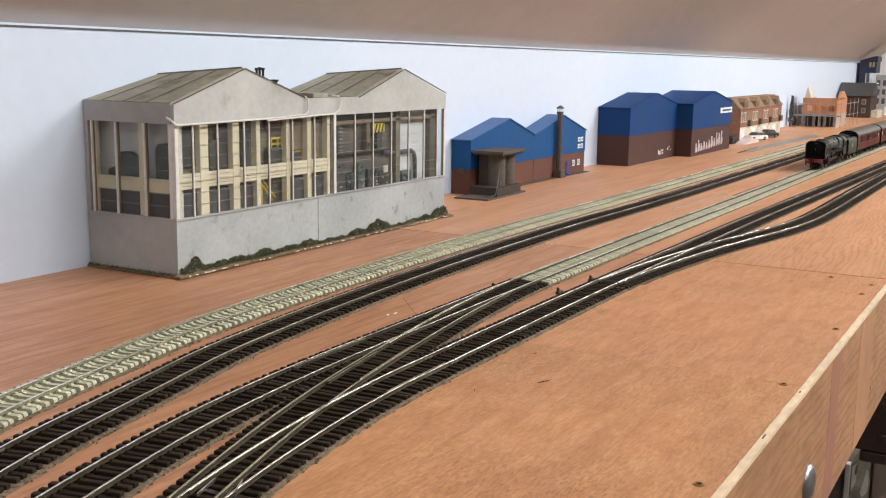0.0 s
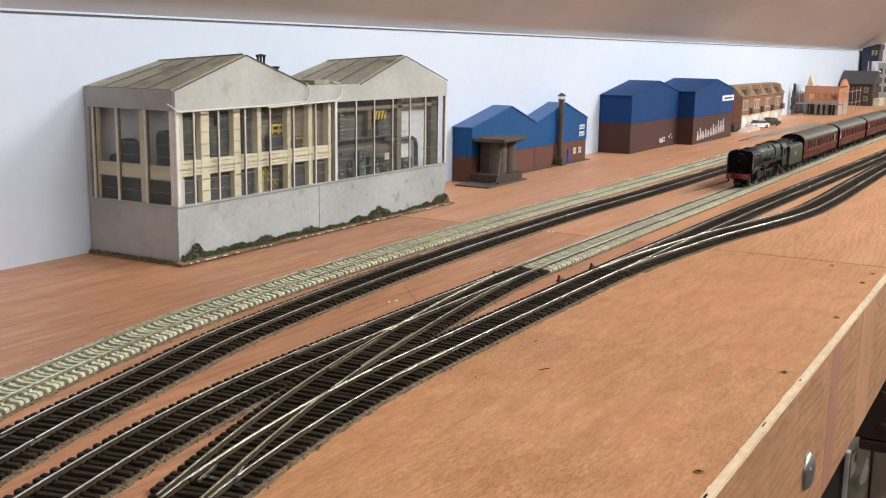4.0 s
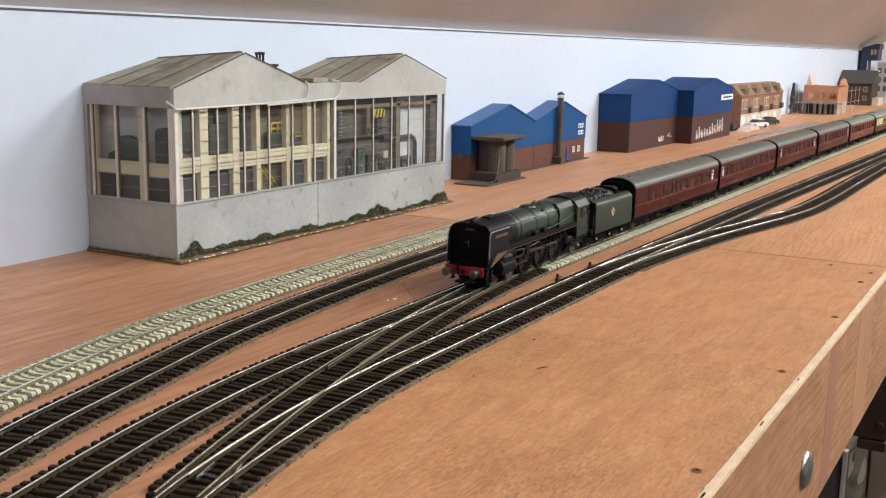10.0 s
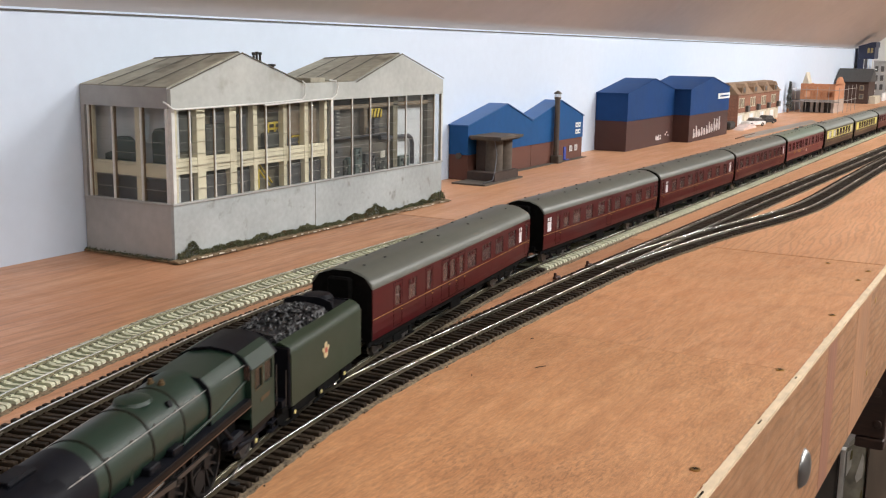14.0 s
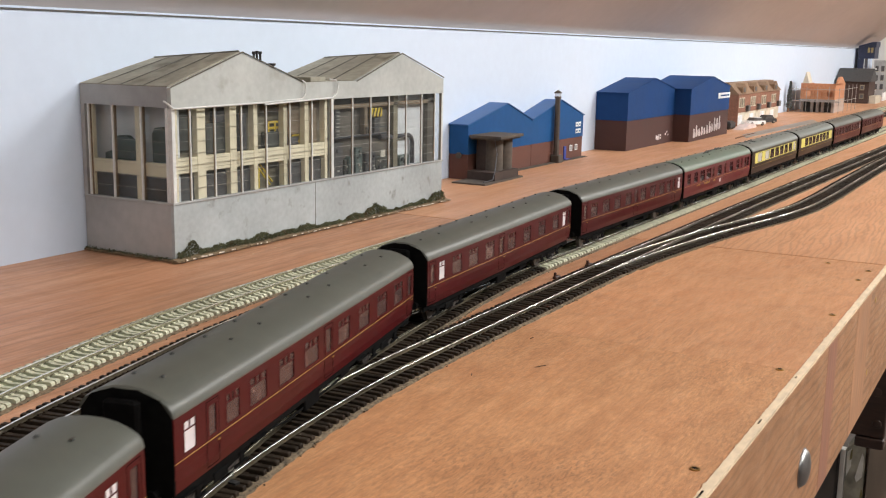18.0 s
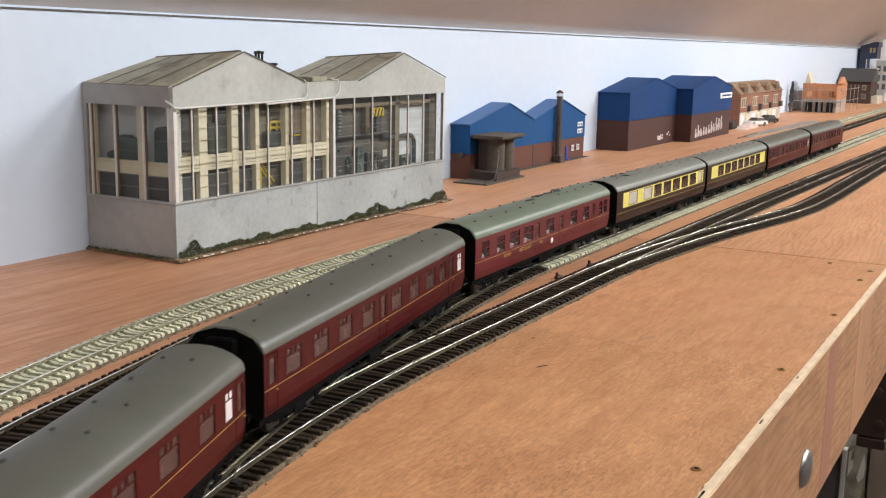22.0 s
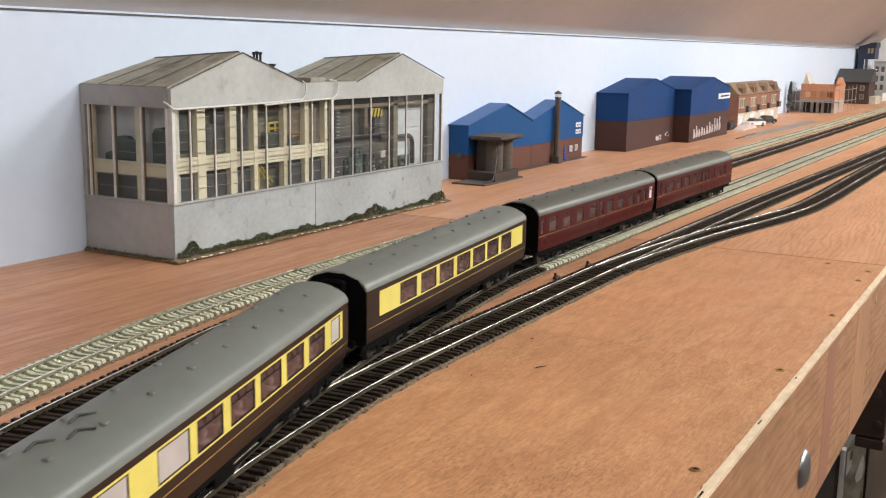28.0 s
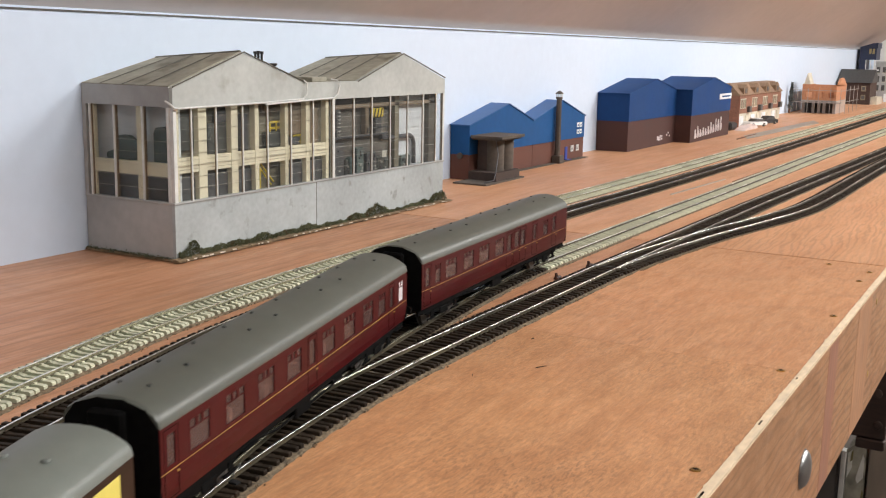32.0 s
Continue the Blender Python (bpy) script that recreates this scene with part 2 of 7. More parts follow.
    def sweep(self, line, poly):
        """Cross-section (offset to the side, height) carried along a plan line of (x, y, nx, ny)."""
        n = len(poly)
        vs, fs = [], []
        for x, y, nx, ny in line:
            vs += [(x + nx * a, y + ny * a, z) for a, z in poly]
        m = len(line)
        for j in range(m - 1):
            fs += [(j * n + i, j * n + n + i, j * n + n + (i + 1) % n, j * n + (i + 1) % n) for i in range(n)]
        fs += [tuple(range(n)), tuple(range(m * n - 1, m * n - n - 1, -1))]
        return self.add(vs, fs)

    def mesh(self, name, material, smooth=False):
        me = bpy.data.meshes.new(name)
        me.from_pydata(self.v, [], self.f)
        bm = bmesh.new()
        bm.from_mesh(me)
        bmesh.ops.recalc_face_normals(bm, faces=bm.faces)
        bm.to_mesh(me)
        bm.free()
        me.materials.append(material)
        if smooth:
            me.shade_smooth()
            me.set_sharp_from_angle(angle=radians(35))
        return me


def part(name, geo, material, parent, label="", smooth=False):
    ob = new(name, geo.mesh(name, material, smooth))
    ob.parent = parent
    if label:
        tagged(ob, label)
    return ob


def thing(name, label, category, group="", kind="", geo=None, material=None, smooth=False):
    ob = new(name, geo.mesh(name, material, smooth) if geo else None)
    return tagged(ob, label, category, group, kind)


def setting(name, geo, material, label="", smooth=False):
    return tagged(new(name, geo.mesh(name, material, smooth)), label, kind="structure")


def lettering(name, text, size, m, material, parent, thick=0.00005):
    c = bpy.data.curves.new(name, "FONT")
    c.body, c.size, c.extrude, c.align_x, c.align_y = text, size, thick, "CENTER", "CENTER"
    c.materials.append(material)
    ob = new(name, c)
    ob.parent = parent
    ob.matrix_basis = m
    return ob


def smooth_line(ctrl, x0, x1, step=0.01):
    """Dense plan line through control points (x, y), tangents from the neighbours."""
    xs, ys = np.array([c[0] for c in ctrl]), np.array([c[1] for c in ctrl])
    sl = np.gradient(ys, xs)
    out = []
    n = max(2, int(round((x1 - x0) / step)) + 1)
    for x in np.linspace(x0, x1, n):
        i = int(np.clip(np.searchsorted(xs, x) - 1, 0, len(xs) - 2))
        h = xs[i + 1] - xs[i]
        t = (x - xs[i]) / h
        if t < 0 or t > 1:
            j = i if t < 0 else i + 1
            y, d = ys[j] + sl[j] * (x - xs[j]), sl[j]
        else:
            y = (2 * t**3 - 3 * t**2 + 1) * ys[i] + (t**3 - 2 * t**2 + t) * h * sl[i] + (3 * t**2 - 2 * t**3) * ys[i + 1] + (t**3 - t**2) * h * sl[i + 1]
            d = ((6 * t**2 - 6 * t) * (ys[i] - ys[i + 1]) / h) + (3 * t**2 - 4 * t + 1) * sl[i] + (3 * t**2 - 2 * t) * sl[i + 1]
        k = math.hypot(1, d)
        out.append((float(x), float(y), -d / k, 1 / k))
    return out


# ---- room ----
WALL = 0.671
FAR = 4.795
END = 4.80
setting("wall_back", Geo().box(-3.2, END, WALL, WALL + 0.02, -0.9, 0.192), M["wallm"], "pale blue painted backscene wall")
ang = math.tan(radians(38))
setting("ceiling", Geo().prism([(WALL + 0.02, 0.190), (WALL + 0.02, 0.215), (-1.0, 0.215 + ang * (WALL + 1.02)), (-2.6, 0.215 + ang * (WALL + 1.02)), (-2.6, 0.190 + ang * (WALL + 1.02)), (-1.0, 0.190 + ang * (WALL + 1.02))], "x", -3.2, END), M["slope"], "beige sloping loft ceiling")
# Dark strip drawn in place of the shadow line where wall meets ceiling.
setting("trim", Geo().box(-3.2, END, WALL - 0.0012, WALL, 0.1892, 0.1903), M["gap"], "dark strip drawn for the shadow gap under the ceiling")
setting("wall_front", Geo().box(-3.2, END, -2.62, -2.6, -0.9, 1.6), M["room"], "white room wall")
setting("wall_left", Geo().box(-3.22, -3.2, -2.62, WALL + 0.02, -0.9, 1.6), M["room"], "white room wall")
setting("wall_end", Geo().box(END, END + 0.02, -2.62, WALL + 0.02, -0.9, 1.6), M["room"], "white end wall of the loft")
setting("floor", Geo().box(-3.2, END, -2.62, WALL + 0.02, -0.95, -0.9), M["carpet"], "dark carpeted floor")

# Fixtures for the assumed lamps, all out of view.
for lx, ly, lz in LAMPS:
    lamp = thing("assumed_tube_lamp", "white fluorescent batten lamp, assumed out of view", "lamp", "ceiling lamps")
    part("housing", Geo().box(lx - 0.62, lx + 0.62, ly - 0.05, ly + 0.05, lz + 0.03, lz + 0.07, 0.008), M["room"], lamp)
    part("tube", Geo().cyl((lx - 0.6, ly, lz + 0.018), (lx + 0.6, ly, lz + 0.018), 0.012), glow("lit_tube", (1, 0.95, 0.88), 6), lamp)

# ---- baseboard ----
EDGE_IN, EDGE_OUT = 0.1016, 0.0978
board = tagged(new("ground"), "pinkish plywood baseboard top", kind="structure")
part("plywood_sheet", Geo().box(-3.0, 0.5658, EDGE_IN, 0.2715, -0.009, 0.0), M["plyf"], board)
part("plywood_sheet", Geo().box(-3.0, 0.9038, 0.272, WALL, -0.009, 0.0), M["ply"], board)
part("plywood_sheet", Geo().box(0.566, 0.9038, EDGE_IN, 0.2715, -0.009, 0.0), M["plyg"], board)
part("plywood_sheet", Geo().box(0.904, FAR, EDGE_IN, 0.2715, -0.009, 0.0003), M["ply2"], board)
part("plywood_sheet", Geo().box(0.904, FAR, 0.2717, WALL, -0.009, 0.0003), M["ply3"], board)
fas = tagged(new("fascia"), "varnished plywood front board with pale sawn edge", kind="structure")
part("front_panel", Geo().box(-3.0, FAR, EDGE_OUT, EDGE_IN - 0.0002, -0.0935, -0.0012), M["fascia"], fas)
g = Geo()
random.seed(4)
ragged = [(-0.4 + k * 0.003, random.gauss(0, 0.00007), random.choice((0, 0, 0, 0, 0, 0, 0, 0, 0, 0, 0.0002, 0.0005))) for k in range(1000)]
for (xa, oa, ta), (xb, ob, tb) in zip(ragged[:-1], ragged[1:]):
    vs = [(x, y, z) for x, o, t in ((xa, oa, ta), (xb, ob, tb)) for y, z in ((EDGE_OUT + 0.0002, -0.0012), (EDGE_OUT + 0.0002 + o * 0.4, 0.0007), (EDGE_IN + 0.0002 + o + t, 0.0008 + o * 0.5), (EDGE_IN + 0.0002, -0.0012))]
    g.add(vs, [(0, 4, 5, 1), (1, 5, 6, 2), (2, 6, 7, 3), (3, 7, 4, 0)])
g.box(2.5945, FAR, EDGE_OUT, EDGE_IN, -0.0012, 0.0009, 0.0003)
part("sawn_edge", g, M["edge"], fas, "pale splintery plywood edge")
for vx, vl in ((0.372, 0.010), (0.378, 0.004), (0.470, 0.006), (0.55, 0.003)):
    part("void", Geo().box(vx, vx + vl, EDGE_OUT + 0.0022, EDGE_OUT + 0.0029, 0.0006, 0.0011), M["cork"], fas, "dark void in the plies")
part("stained_strip", Geo().box(0.632, 0.662, EDGE_OUT - 0.0001, EDGE_OUT + 0.0003, -0.0930, -0.0020), mat("reddish_stained_veneer", (0.33, 0.150, 0.095), 0.5, grain=(40, 0.15), stretch=(6, 1, 1)), fas, "reddish stained strip of veneer")
part("stained_strip", Geo().box(0.74, 0.80, EDGE_OUT - 0.0001, EDGE_OUT + 0.0003, -0.0930, -0.0020), mat("tan_veneer", (0.42, 0.215, 0.112), 0.5, grain=(40, 0.15), stretch=(6, 1, 1)), fas, "paler strip of veneer")
dark_wood = mat("dark_stained_wood", (0.035, 0.016, 0.010), 0.5, grain=(60, 0.3), stretch=(1, 1, 8))
for i, (sx, sy) in enumerate(((0.4037, 0.1098), (0.5632, 0.111), (0.7059, 0.109), (0.886, 0.1437), (0.83, 0.112), (1.05, 0.112), (1.25, 0.112), (0.87, 0.1105))):
    s = thing("countersunk_screw", "brass countersunk screw sunk in the plywood", "screw", "baseboard screws")
    part("head", Geo().lathe([(0, 0.0022), (0.0004, 0.0022), (0.0005, 0.0018)], (sx, sy, 0.0001), (sx, sy, 1), 14), M["brass"], s)
    part("recess", Geo().box(sx - 0.0011, sx + 0.0011, sy - 0.0002, sy + 0.0002, 0.0005, 0.0008), M["black"], s)
    part("recess", Geo().box(sx - 0.0002, sx + 0.0002, sy - 0.0011, sy + 0.0011, 0.0005, 0.00085), M["black"], s)
for i, (sx, sz) in enumerate(((0.811, -0.0645), (0.823, -0.012), (1.0, -0.03), (1.0, -0.075))):
    s = thing("fascia_screw", "brass screw in the front board", "screw", "fascia screws")
    part("head", Geo().lathe([(0, 0.0026), (0.0006, 0.0024), (0.0008, 0.0015)], (sx, EDGE_OUT + 0.0003, sz), (sx, -1, sz), 12), M["brass"], s)
bolt = thing("coach_bolt", "domed chromed bolt head on the front board", "bolt")
part("head", Geo().lathe([(0, 0.0108), (0.0010, 0.0106), (0.0026, 0.0090), (0.0038, 0.0058), (0.0044, 0.0022)], (0.576, EDGE_OUT, -0.057), (0.576, -1, -0.057), 28), M["chrome"], bolt, smooth=True)
part("washer", Geo().lathe([(0, 0.0113), (0.0006, 0.0113)], (0.576, EDGE_OUT + 0.0002, -0.057), (0.576, -1, -0.057), 28), M["chrome"], bolt)

# ---- under the board ----
beam = tagged(new("cross_beam"), "dark stained cross beam under the board", kind="structure")
part("beam_board", Geo().box(1.02, 1.045, 0.1024, 0.66, -0.186, -0.0092, 0.001), dark_wood, beam)
part("beam_board", Geo().box(1.0195, 1.0455, 0.1024, 0.128, -0.197, -0.187, 0.001), dark_wood, beam)
for sy, sz in ((0.1124, -0.1415), (0.1097, -0.1724)):
    s = thing("beam_screw", "dull steel screw in the dark beam", "screw", "beam screws")
    part("head", Geo().lathe([(0, 0.0045), (0.0008, 0.0040), (0.0012, 0.0020)], (1.0199, sy, sz), (-1, sy, sz), 12), dark_wood, s)
shelf = tagged(new("lower_shelf"), "brown lower storage shelf", kind="structure")
part("shelf_board", Geo().box(1.06, 2.6, 0.09, 0.66, -0.36, -0.34), dark_wood, shelf)
GREYP = mat("grey_brown_board", (0.21, 0.165, 0.125), 0.6, stretch=(1, 1, 0.2))
FOIL = mat("creased_grey_film", (0.30, 0.28, 0.22), 0.35, 0.1, grain=(60, 0.4), stain=(25, 0.4), bump=0.001)
FOILW = mat("white_film_print", (0.72, 0.70, 0.64), 0.35)
OLIVE = mat("olive_film_print", (0.20, 0.17, 0.07), 0.35)
ORNG = mat("pink_red_card", (0.52, 0.16, 0.10), 0.6)
ALU = mat("pale_aluminium", (0.62, 0.60, 0.56), 0.45, 0.3)
mag = thing("film_packet", "creased silver film packet standing on the shelf", "packet")
part("packet", Geo().prism([(0.1246, -0.3398), (0.1442, -0.3398), (0.1442, -0.2294), (0.1300, -0.2150), (0.1271, -0.2126), (0.1262, -0.2300)], "x", 1.100, 1.130), FOIL, mag)
part("print_patch", Geo().prism([(0.1275, -0.2570), (0.1325, -0.2640), (0.1345, -0.2590), (0.1292, -0.2320), (0.1275, -0.2360)], "x", 1.0995, 1.0999), FOILW, mag, "white printed patch")
part("print_patch", Geo().prism([(0.1390, -0.2480), (0.1432, -0.2600), (0.1435, -0.2330), (0.1395, -0.2290)], "x", 1.0995, 1.0999), FOILW, mag, "pale printed patch")
part("print_patch", Geo().prism([(0.1385, -0.2390), (0.1408, -0.2420), (0.1402, -0.2310), (0.1385, -0.2290)], "x", 1.0990, 1.0994), OLIVE, mag, "olive printed patch")
part("print_patch", Geo().prism([(0.1258, -0.2820), (0.1290, -0.2900), (0.1275, -0.2700), (0.1262, -0.2720)], "x", 1.0995, 1.0999), OLIVE, mag, "olive printed patch")
cd_ = thing("red_card", "pink-red card standing behind the packet", "card")
part("sheet", Geo().box(1.131, 1.134, 0.1222, 0.1310, -0.3398, -0.2140), ORNG, cd_)
fr = thing("aluminium_strip", "upright pale aluminium edging strip", "strip")
part("edging", Geo().box(1.098, 1.108, 0.1449, 0.1500, -0.3398, -0.2310, 0.0006), ALU, fr)
cb = thing("grey_board", "grey-brown board standing on the shelf", "board")
part("panel", Geo().box(1.098, 1.128, 0.1030, 0.1232, -0.3398, -0.2165, 0.0008), GREYP, cb)
bx = thing("storage_box", "dark grey box standing on the shelf", "box")
part("carton", Geo().box(1.10, 1.40, 0.1520, 0.2600, -0.3398, -0.2000, 0.002), mat("dark_grey_box", (0.075, 0.066, 0.058), 0.7), bx)

# ---- tracks ----
GAUGE = 0.00825
RT = 0.0078
SP = 0.0053
ZS = 0.0057
LOW, SPREAD = 0.0028, 1.0177  # the track plan is drawn at 1 : 1.0177 and LOW above the board
ON_BOARD = Matrix.Translation((0, 0, -LOW)) @ Matrix.Diagonal((SPREAD, SPREAD, 1, 1))
T1 = ((-0.6, 0.16), (0.1, 0.34), (0.22, 0.385), (0.3, 0.4105), (0.39, 0.4305), (0.44, 0.4405), (0.5, 0.4475), (0.56, 0.4520), (0.63, 0.4555), (0.8, 0.4605), (0.95, 0.461), (1.2, 0.457), (1.6, 0.4535), (2.2, 0.451), (3.4, 0.449), (4.8, 0.449))
T2 = ((-0.6, 0.1), (0.1, 0.295), (0.255, 0.351), (0.29, 0.361), (0.33, 0.370), (0.376, 0.380), (0.432, 0.392), (0.493, 0.400), (0.561, 0.4065), (0.64, 0.412), (0.84, 0.4185), (0.97, 0.4185), (1.2, 0.412), (1.6, 0.407), (2.2, 0.404), (3.4, 0.402), (4.8, 0.402))
T3 = ((-0.6, 0.05), (0.1, 0.255), (0.23, 0.2975), (0.2725, 0.3080), (0.31, 0.3157), (0.353, 0.3225), (0.40, 0.3270), (0.45, 0.3295), (0.55, 0.3308), (0.7, 0.3320), (0.9, 0.3315), (1.2, 0.3280), (1.8, 0.3245), (2.5, 0.316), (3.4, 0.303), (4.8, 0.285))
TX = ((-3.6, 0.130), (-1.2, 0.130), (-0.5, 0.130), (-0.2, 0.134), (-0.1, 0.1420), (0.0, 0.1650), (0.1, 0.2010), (0.2, 0.2372), (0.25, 0.2541), (0.28, 0.2631), (0.33, 0.2776), (0.37, 0.2878), (0.41, 0.2966), (0.46, 0.3055), (0.52, 0.3148), (0.6, 0.325), (0.66, 0.33), (0.72, 0.332), (0.9, 0.3315), (1.2, 0.328), (1.8, 0.3245), (2.5, 0.316), (3.4, 0.303), (5.6, 0.275))
T4 = ((-0.1, 0.1400), (0.0, 0.1630), (0.1, 0.1995), (0.2, 0.2350), (0.25, 0.2515), (0.269, 0.2570), (0.308, 0.2650), (0.342, 0.2702), (0.374, 0.2740), (0.428, 0.2778), (0.487, 0.2787), (0.6, 0.2787), (0.73, 0.2780), (0.84, 0.2762), (0.925, 0.2745), (1.1, 0.2710), (1.335, 0.2640), (1.667, 0.2530), (1.96, 0.2440), (2.6, 0.226), (4.8, 0.165))
T5 = ((0.6, 0.2787), (0.73, 0.2770), (0.80, 0.2730), (0.85, 0.2675), (0.90, 0.2610), (0.97, 0.2500), (1.035, 0.2375), (1.086, 0.2285), (1.15, 0.2205), (1.25, 0.2165), (1.4, 0.2160), (1.65, 0.2150), (2.0, 0.208), (2.6, 0.190), (4.8, 0.125))


def y_at(ctrl, x):
    return smooth_line(ctrl, x, x + 1e-6)[0][1]


SLEEPER = {}


def sleeper_mesh(kind):
    """Sleeper with rail chairs; 'bare' is the long turnout timber without them."""
    if kind not in SLEEPER:
        g = Geo()
        if kind in ("bare", "wood"):
            g.box(-0.00145, 0.00145, -0.0159, 0.0159, 0.0036, ZS, 0.0003)
            if kind == "wood":
                for s in (-1, 1):
                    for e in (-1, 1):
                        g.box(-0.0009, 0.0009, s * GAUGE + e * 0.0010, s * GAUGE + e * 0.0021, ZS - 0.0001, ZS + 0.0006)
            SLEEPER[kind] = g.mesh("sleeper", M["sleeper_w"])
        else:
            for s in (-1, 1):
                g.prism([(s * 0.0159, 0.0036), (s * 0.0159, ZS - 0.0007), (s * 0.0149, ZS), (s * 0.0052, ZS), (s * 0.0035, ZS - 0.0005), (s * 0.0035, 0.0036)], "x", -0.00145, 0.00145)
                for e in (-1, 1):
                    g.box(-0.0010, 0.0010, s * GAUGE + e * 0.0010, s * GAUGE + e * 0.0021, ZS - 0.0001, ZS + 0.0006)
            g.box(-0.0012, 0.0012, -0.0035, 0.0035, 0.0036, ZS - 0.0006)
            SLEEPER[kind] = g.mesh("sleeper", M["sleeper_c"])
    return SLEEPER[kind]


SLEEPER_JOBS = []


def cork_strip(ctrl, s0, s1, top=0.0037):
    """Cork underlay with torn edges and loose crumbs along its foot."""
    rnd = random.Random(int(1000 * ctrl[1][1]))
    g = Geo()
    line = smooth_line(ctrl, s0, min(s1, 1.5), 0.004) + (smooth_line(ctrl, 1.52, s1, 0.03) if s1 > 1.6 else [])
    rows = []
    for x, y, nx, ny in line:
        a, b = rnd.gauss(0, 0.0004), rnd.gauss(0, 0.0004)
        rows.append([(x + nx * o, y + ny * o, z) for o, z in ((-0.0181 + a, LOW), (-0.0175 + a, LOW + 0.0003 + abs(b) * 0.6), (-0.0164 + a * 0.4, top), (0.0156, top), (0.0162 + b, LOW))])
    for p, q in zip(rows[:-1], rows[1:]):
        g.add(p + q, [(i, i + 5, i + 6, i + 1) for i in range(4)])
    for k in range(520):
        x = rnd.uniform(max(s0, 0.2), 1.1)
        y, nx, ny = smooth_line(ctrl, x, x + 1e-6)[0][1:]
        o = -0.0168 - abs(rnd.gauss(0, 0.0010))
        r = rnd.uniform(0.0003, 0.0007)
        c = Vector((x + nx * o, y + ny * o, LOW + r * 0.6))
        turn = Euler((rnd.uniform(0, 3), rnd.uniform(0, 3), 0)).to_matrix()
        g.add([c + turn @ Vector(v) * r for v in ((1, 0, 0), (0, 1, 0), (-1, 0, 0), (0, -1, 0), (0, 0, 1), (0, 0, -1))], [(0, 1, 4), (1, 2, 4), (2, 3, 4), (3, 0, 4), (1, 0, 5), (2, 1, 5), (3, 2, 5), (0, 3, 5)])
    return g


def track(label, ctrl, x0, x1, kinds, s0, s1, lift=0.0, underlay=True, widen=None, near=(0.2, 1.3)):
    """A track along ctrl: rails from x0 to x1, sleepers from s0 to s1; kinds gives the sleeper kind at x, widen the extra reach."""
    tr = thing("railway_track", label, "track", "railway tracks")
    tr.matrix_basis = ON_BOARD
    line = smooth_line(ctrl, x0, x1, 0.012)
    for s in (-1, 1):
        o = s * GAUGE
        web = [(o - 0.00034, ZS), (o + 0.00034, ZS), (o + 0.00034, RT - 0.0009), (o + 0.00046, RT - 0.0006), (o + 0.00046, RT - 0.00036), (o - 0.00046, RT - 0.00036), (o - 0.00046, RT - 0.0006), (o - 0.00034, RT - 0.0009)]
        foot = [(o - 0.0008, ZS), (o + 0.0008, ZS), (o + 0.0008, ZS + 0.0002), (o + 0.0005, ZS + 0.0003), (o - 0.0005, ZS + 0.0003), (o - 0.0008, ZS + 0.0002)]
        head = [(o - 0.00050, RT - 0.00034), (o + 0.00050, RT - 0.00034), (o + 0.00050, RT - 0.00008 + lift), (o + 0.00043, RT + lift), (o - 0.00043, RT + lift), (o - 0.00050, RT - 0.00008 + lift)]
        bright = M["checkm"] if ctrl is TX else M["rail"]
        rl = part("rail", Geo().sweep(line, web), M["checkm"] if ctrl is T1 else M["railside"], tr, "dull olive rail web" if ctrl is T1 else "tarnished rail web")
        part("rail_head", Geo().sweep(line, head), bright, rl, "dull olive rail head" if ctrl is TX else "bright polished rail head")
        part("rail_foot", Geo().sweep(line, foot), M["railside"], rl)
    if underlay:
        part("underlay", cork_strip(ctrl, 0.76 if ctrl is T5 else s0, s1, 0.0032 if ctrl is T5 else 0.0037), M["cork"], tr, "crumbly cork strip under the sleepers")
    SLEEPER_JOBS.append((tr, ctrl, s0, s1, kinds, widen, near))
    return tr


def reach_x(x, y):
    return (0.0, max(0.0, y - y_at(TX, x))) if 0.452 < x < 0.712 else (0.0, 0.0)


def reach_v(x, y):
    if 0.27 < x < 0.486:
        return (max(0.0, y_at(TX, x) - y), 0.0)
    if 0.735 < x < 0.95:
        return (0.0, max(0.0, y - y_at(T5, x)))
    return (0.0, 0.0)


part("pencil_mark", Geo().prism([(0.6318, 0.3934), (0.5939, 0.3594), (0.59405, 0.35925), (0.63195, 0.39325)], "z", 0.0, 0.00012), M["sleeper_w"], board, "thin pencil line")
for k, (px, py, pa, pl) in enumerate(((0.4985, 0.2219, -0.5, 0.007), (0.547, 0.2495, -0.2, 0.003), (0.466, 0.246, 0.4, 0.003), (0.6898, 0.2895, 0.3, 0.003))):
    c, s = math.cos(pa) * pl / 2, math.sin(pa) * pl / 2
    sp = thing("wood_splinter", "tiny dark splinter lying on the plywood", "splinter", "splinters")
    part("shaving", Geo().tube([(px - c, py - s, 0.0003), (px + c * 0.2, py + s * 0.3, 0.0005), (px + c, py + s, 0.0003)], 0.00022), M["sleeper_w"], sp)
for px, py in ((0.686, 0.55), (0.655, 0.548), (0.736, 0.3705), (0.742, 0.371)):
    sp = thing("paint_chip", "tiny pale chip lying on the plywood", "chip", "chips")
    part("flake", Geo().box(px - 0.0010, px + 0.0010, py - 0.0004, py + 0.0004, 0.0001, 0.0005, 0.0002), M["edge"], sp)

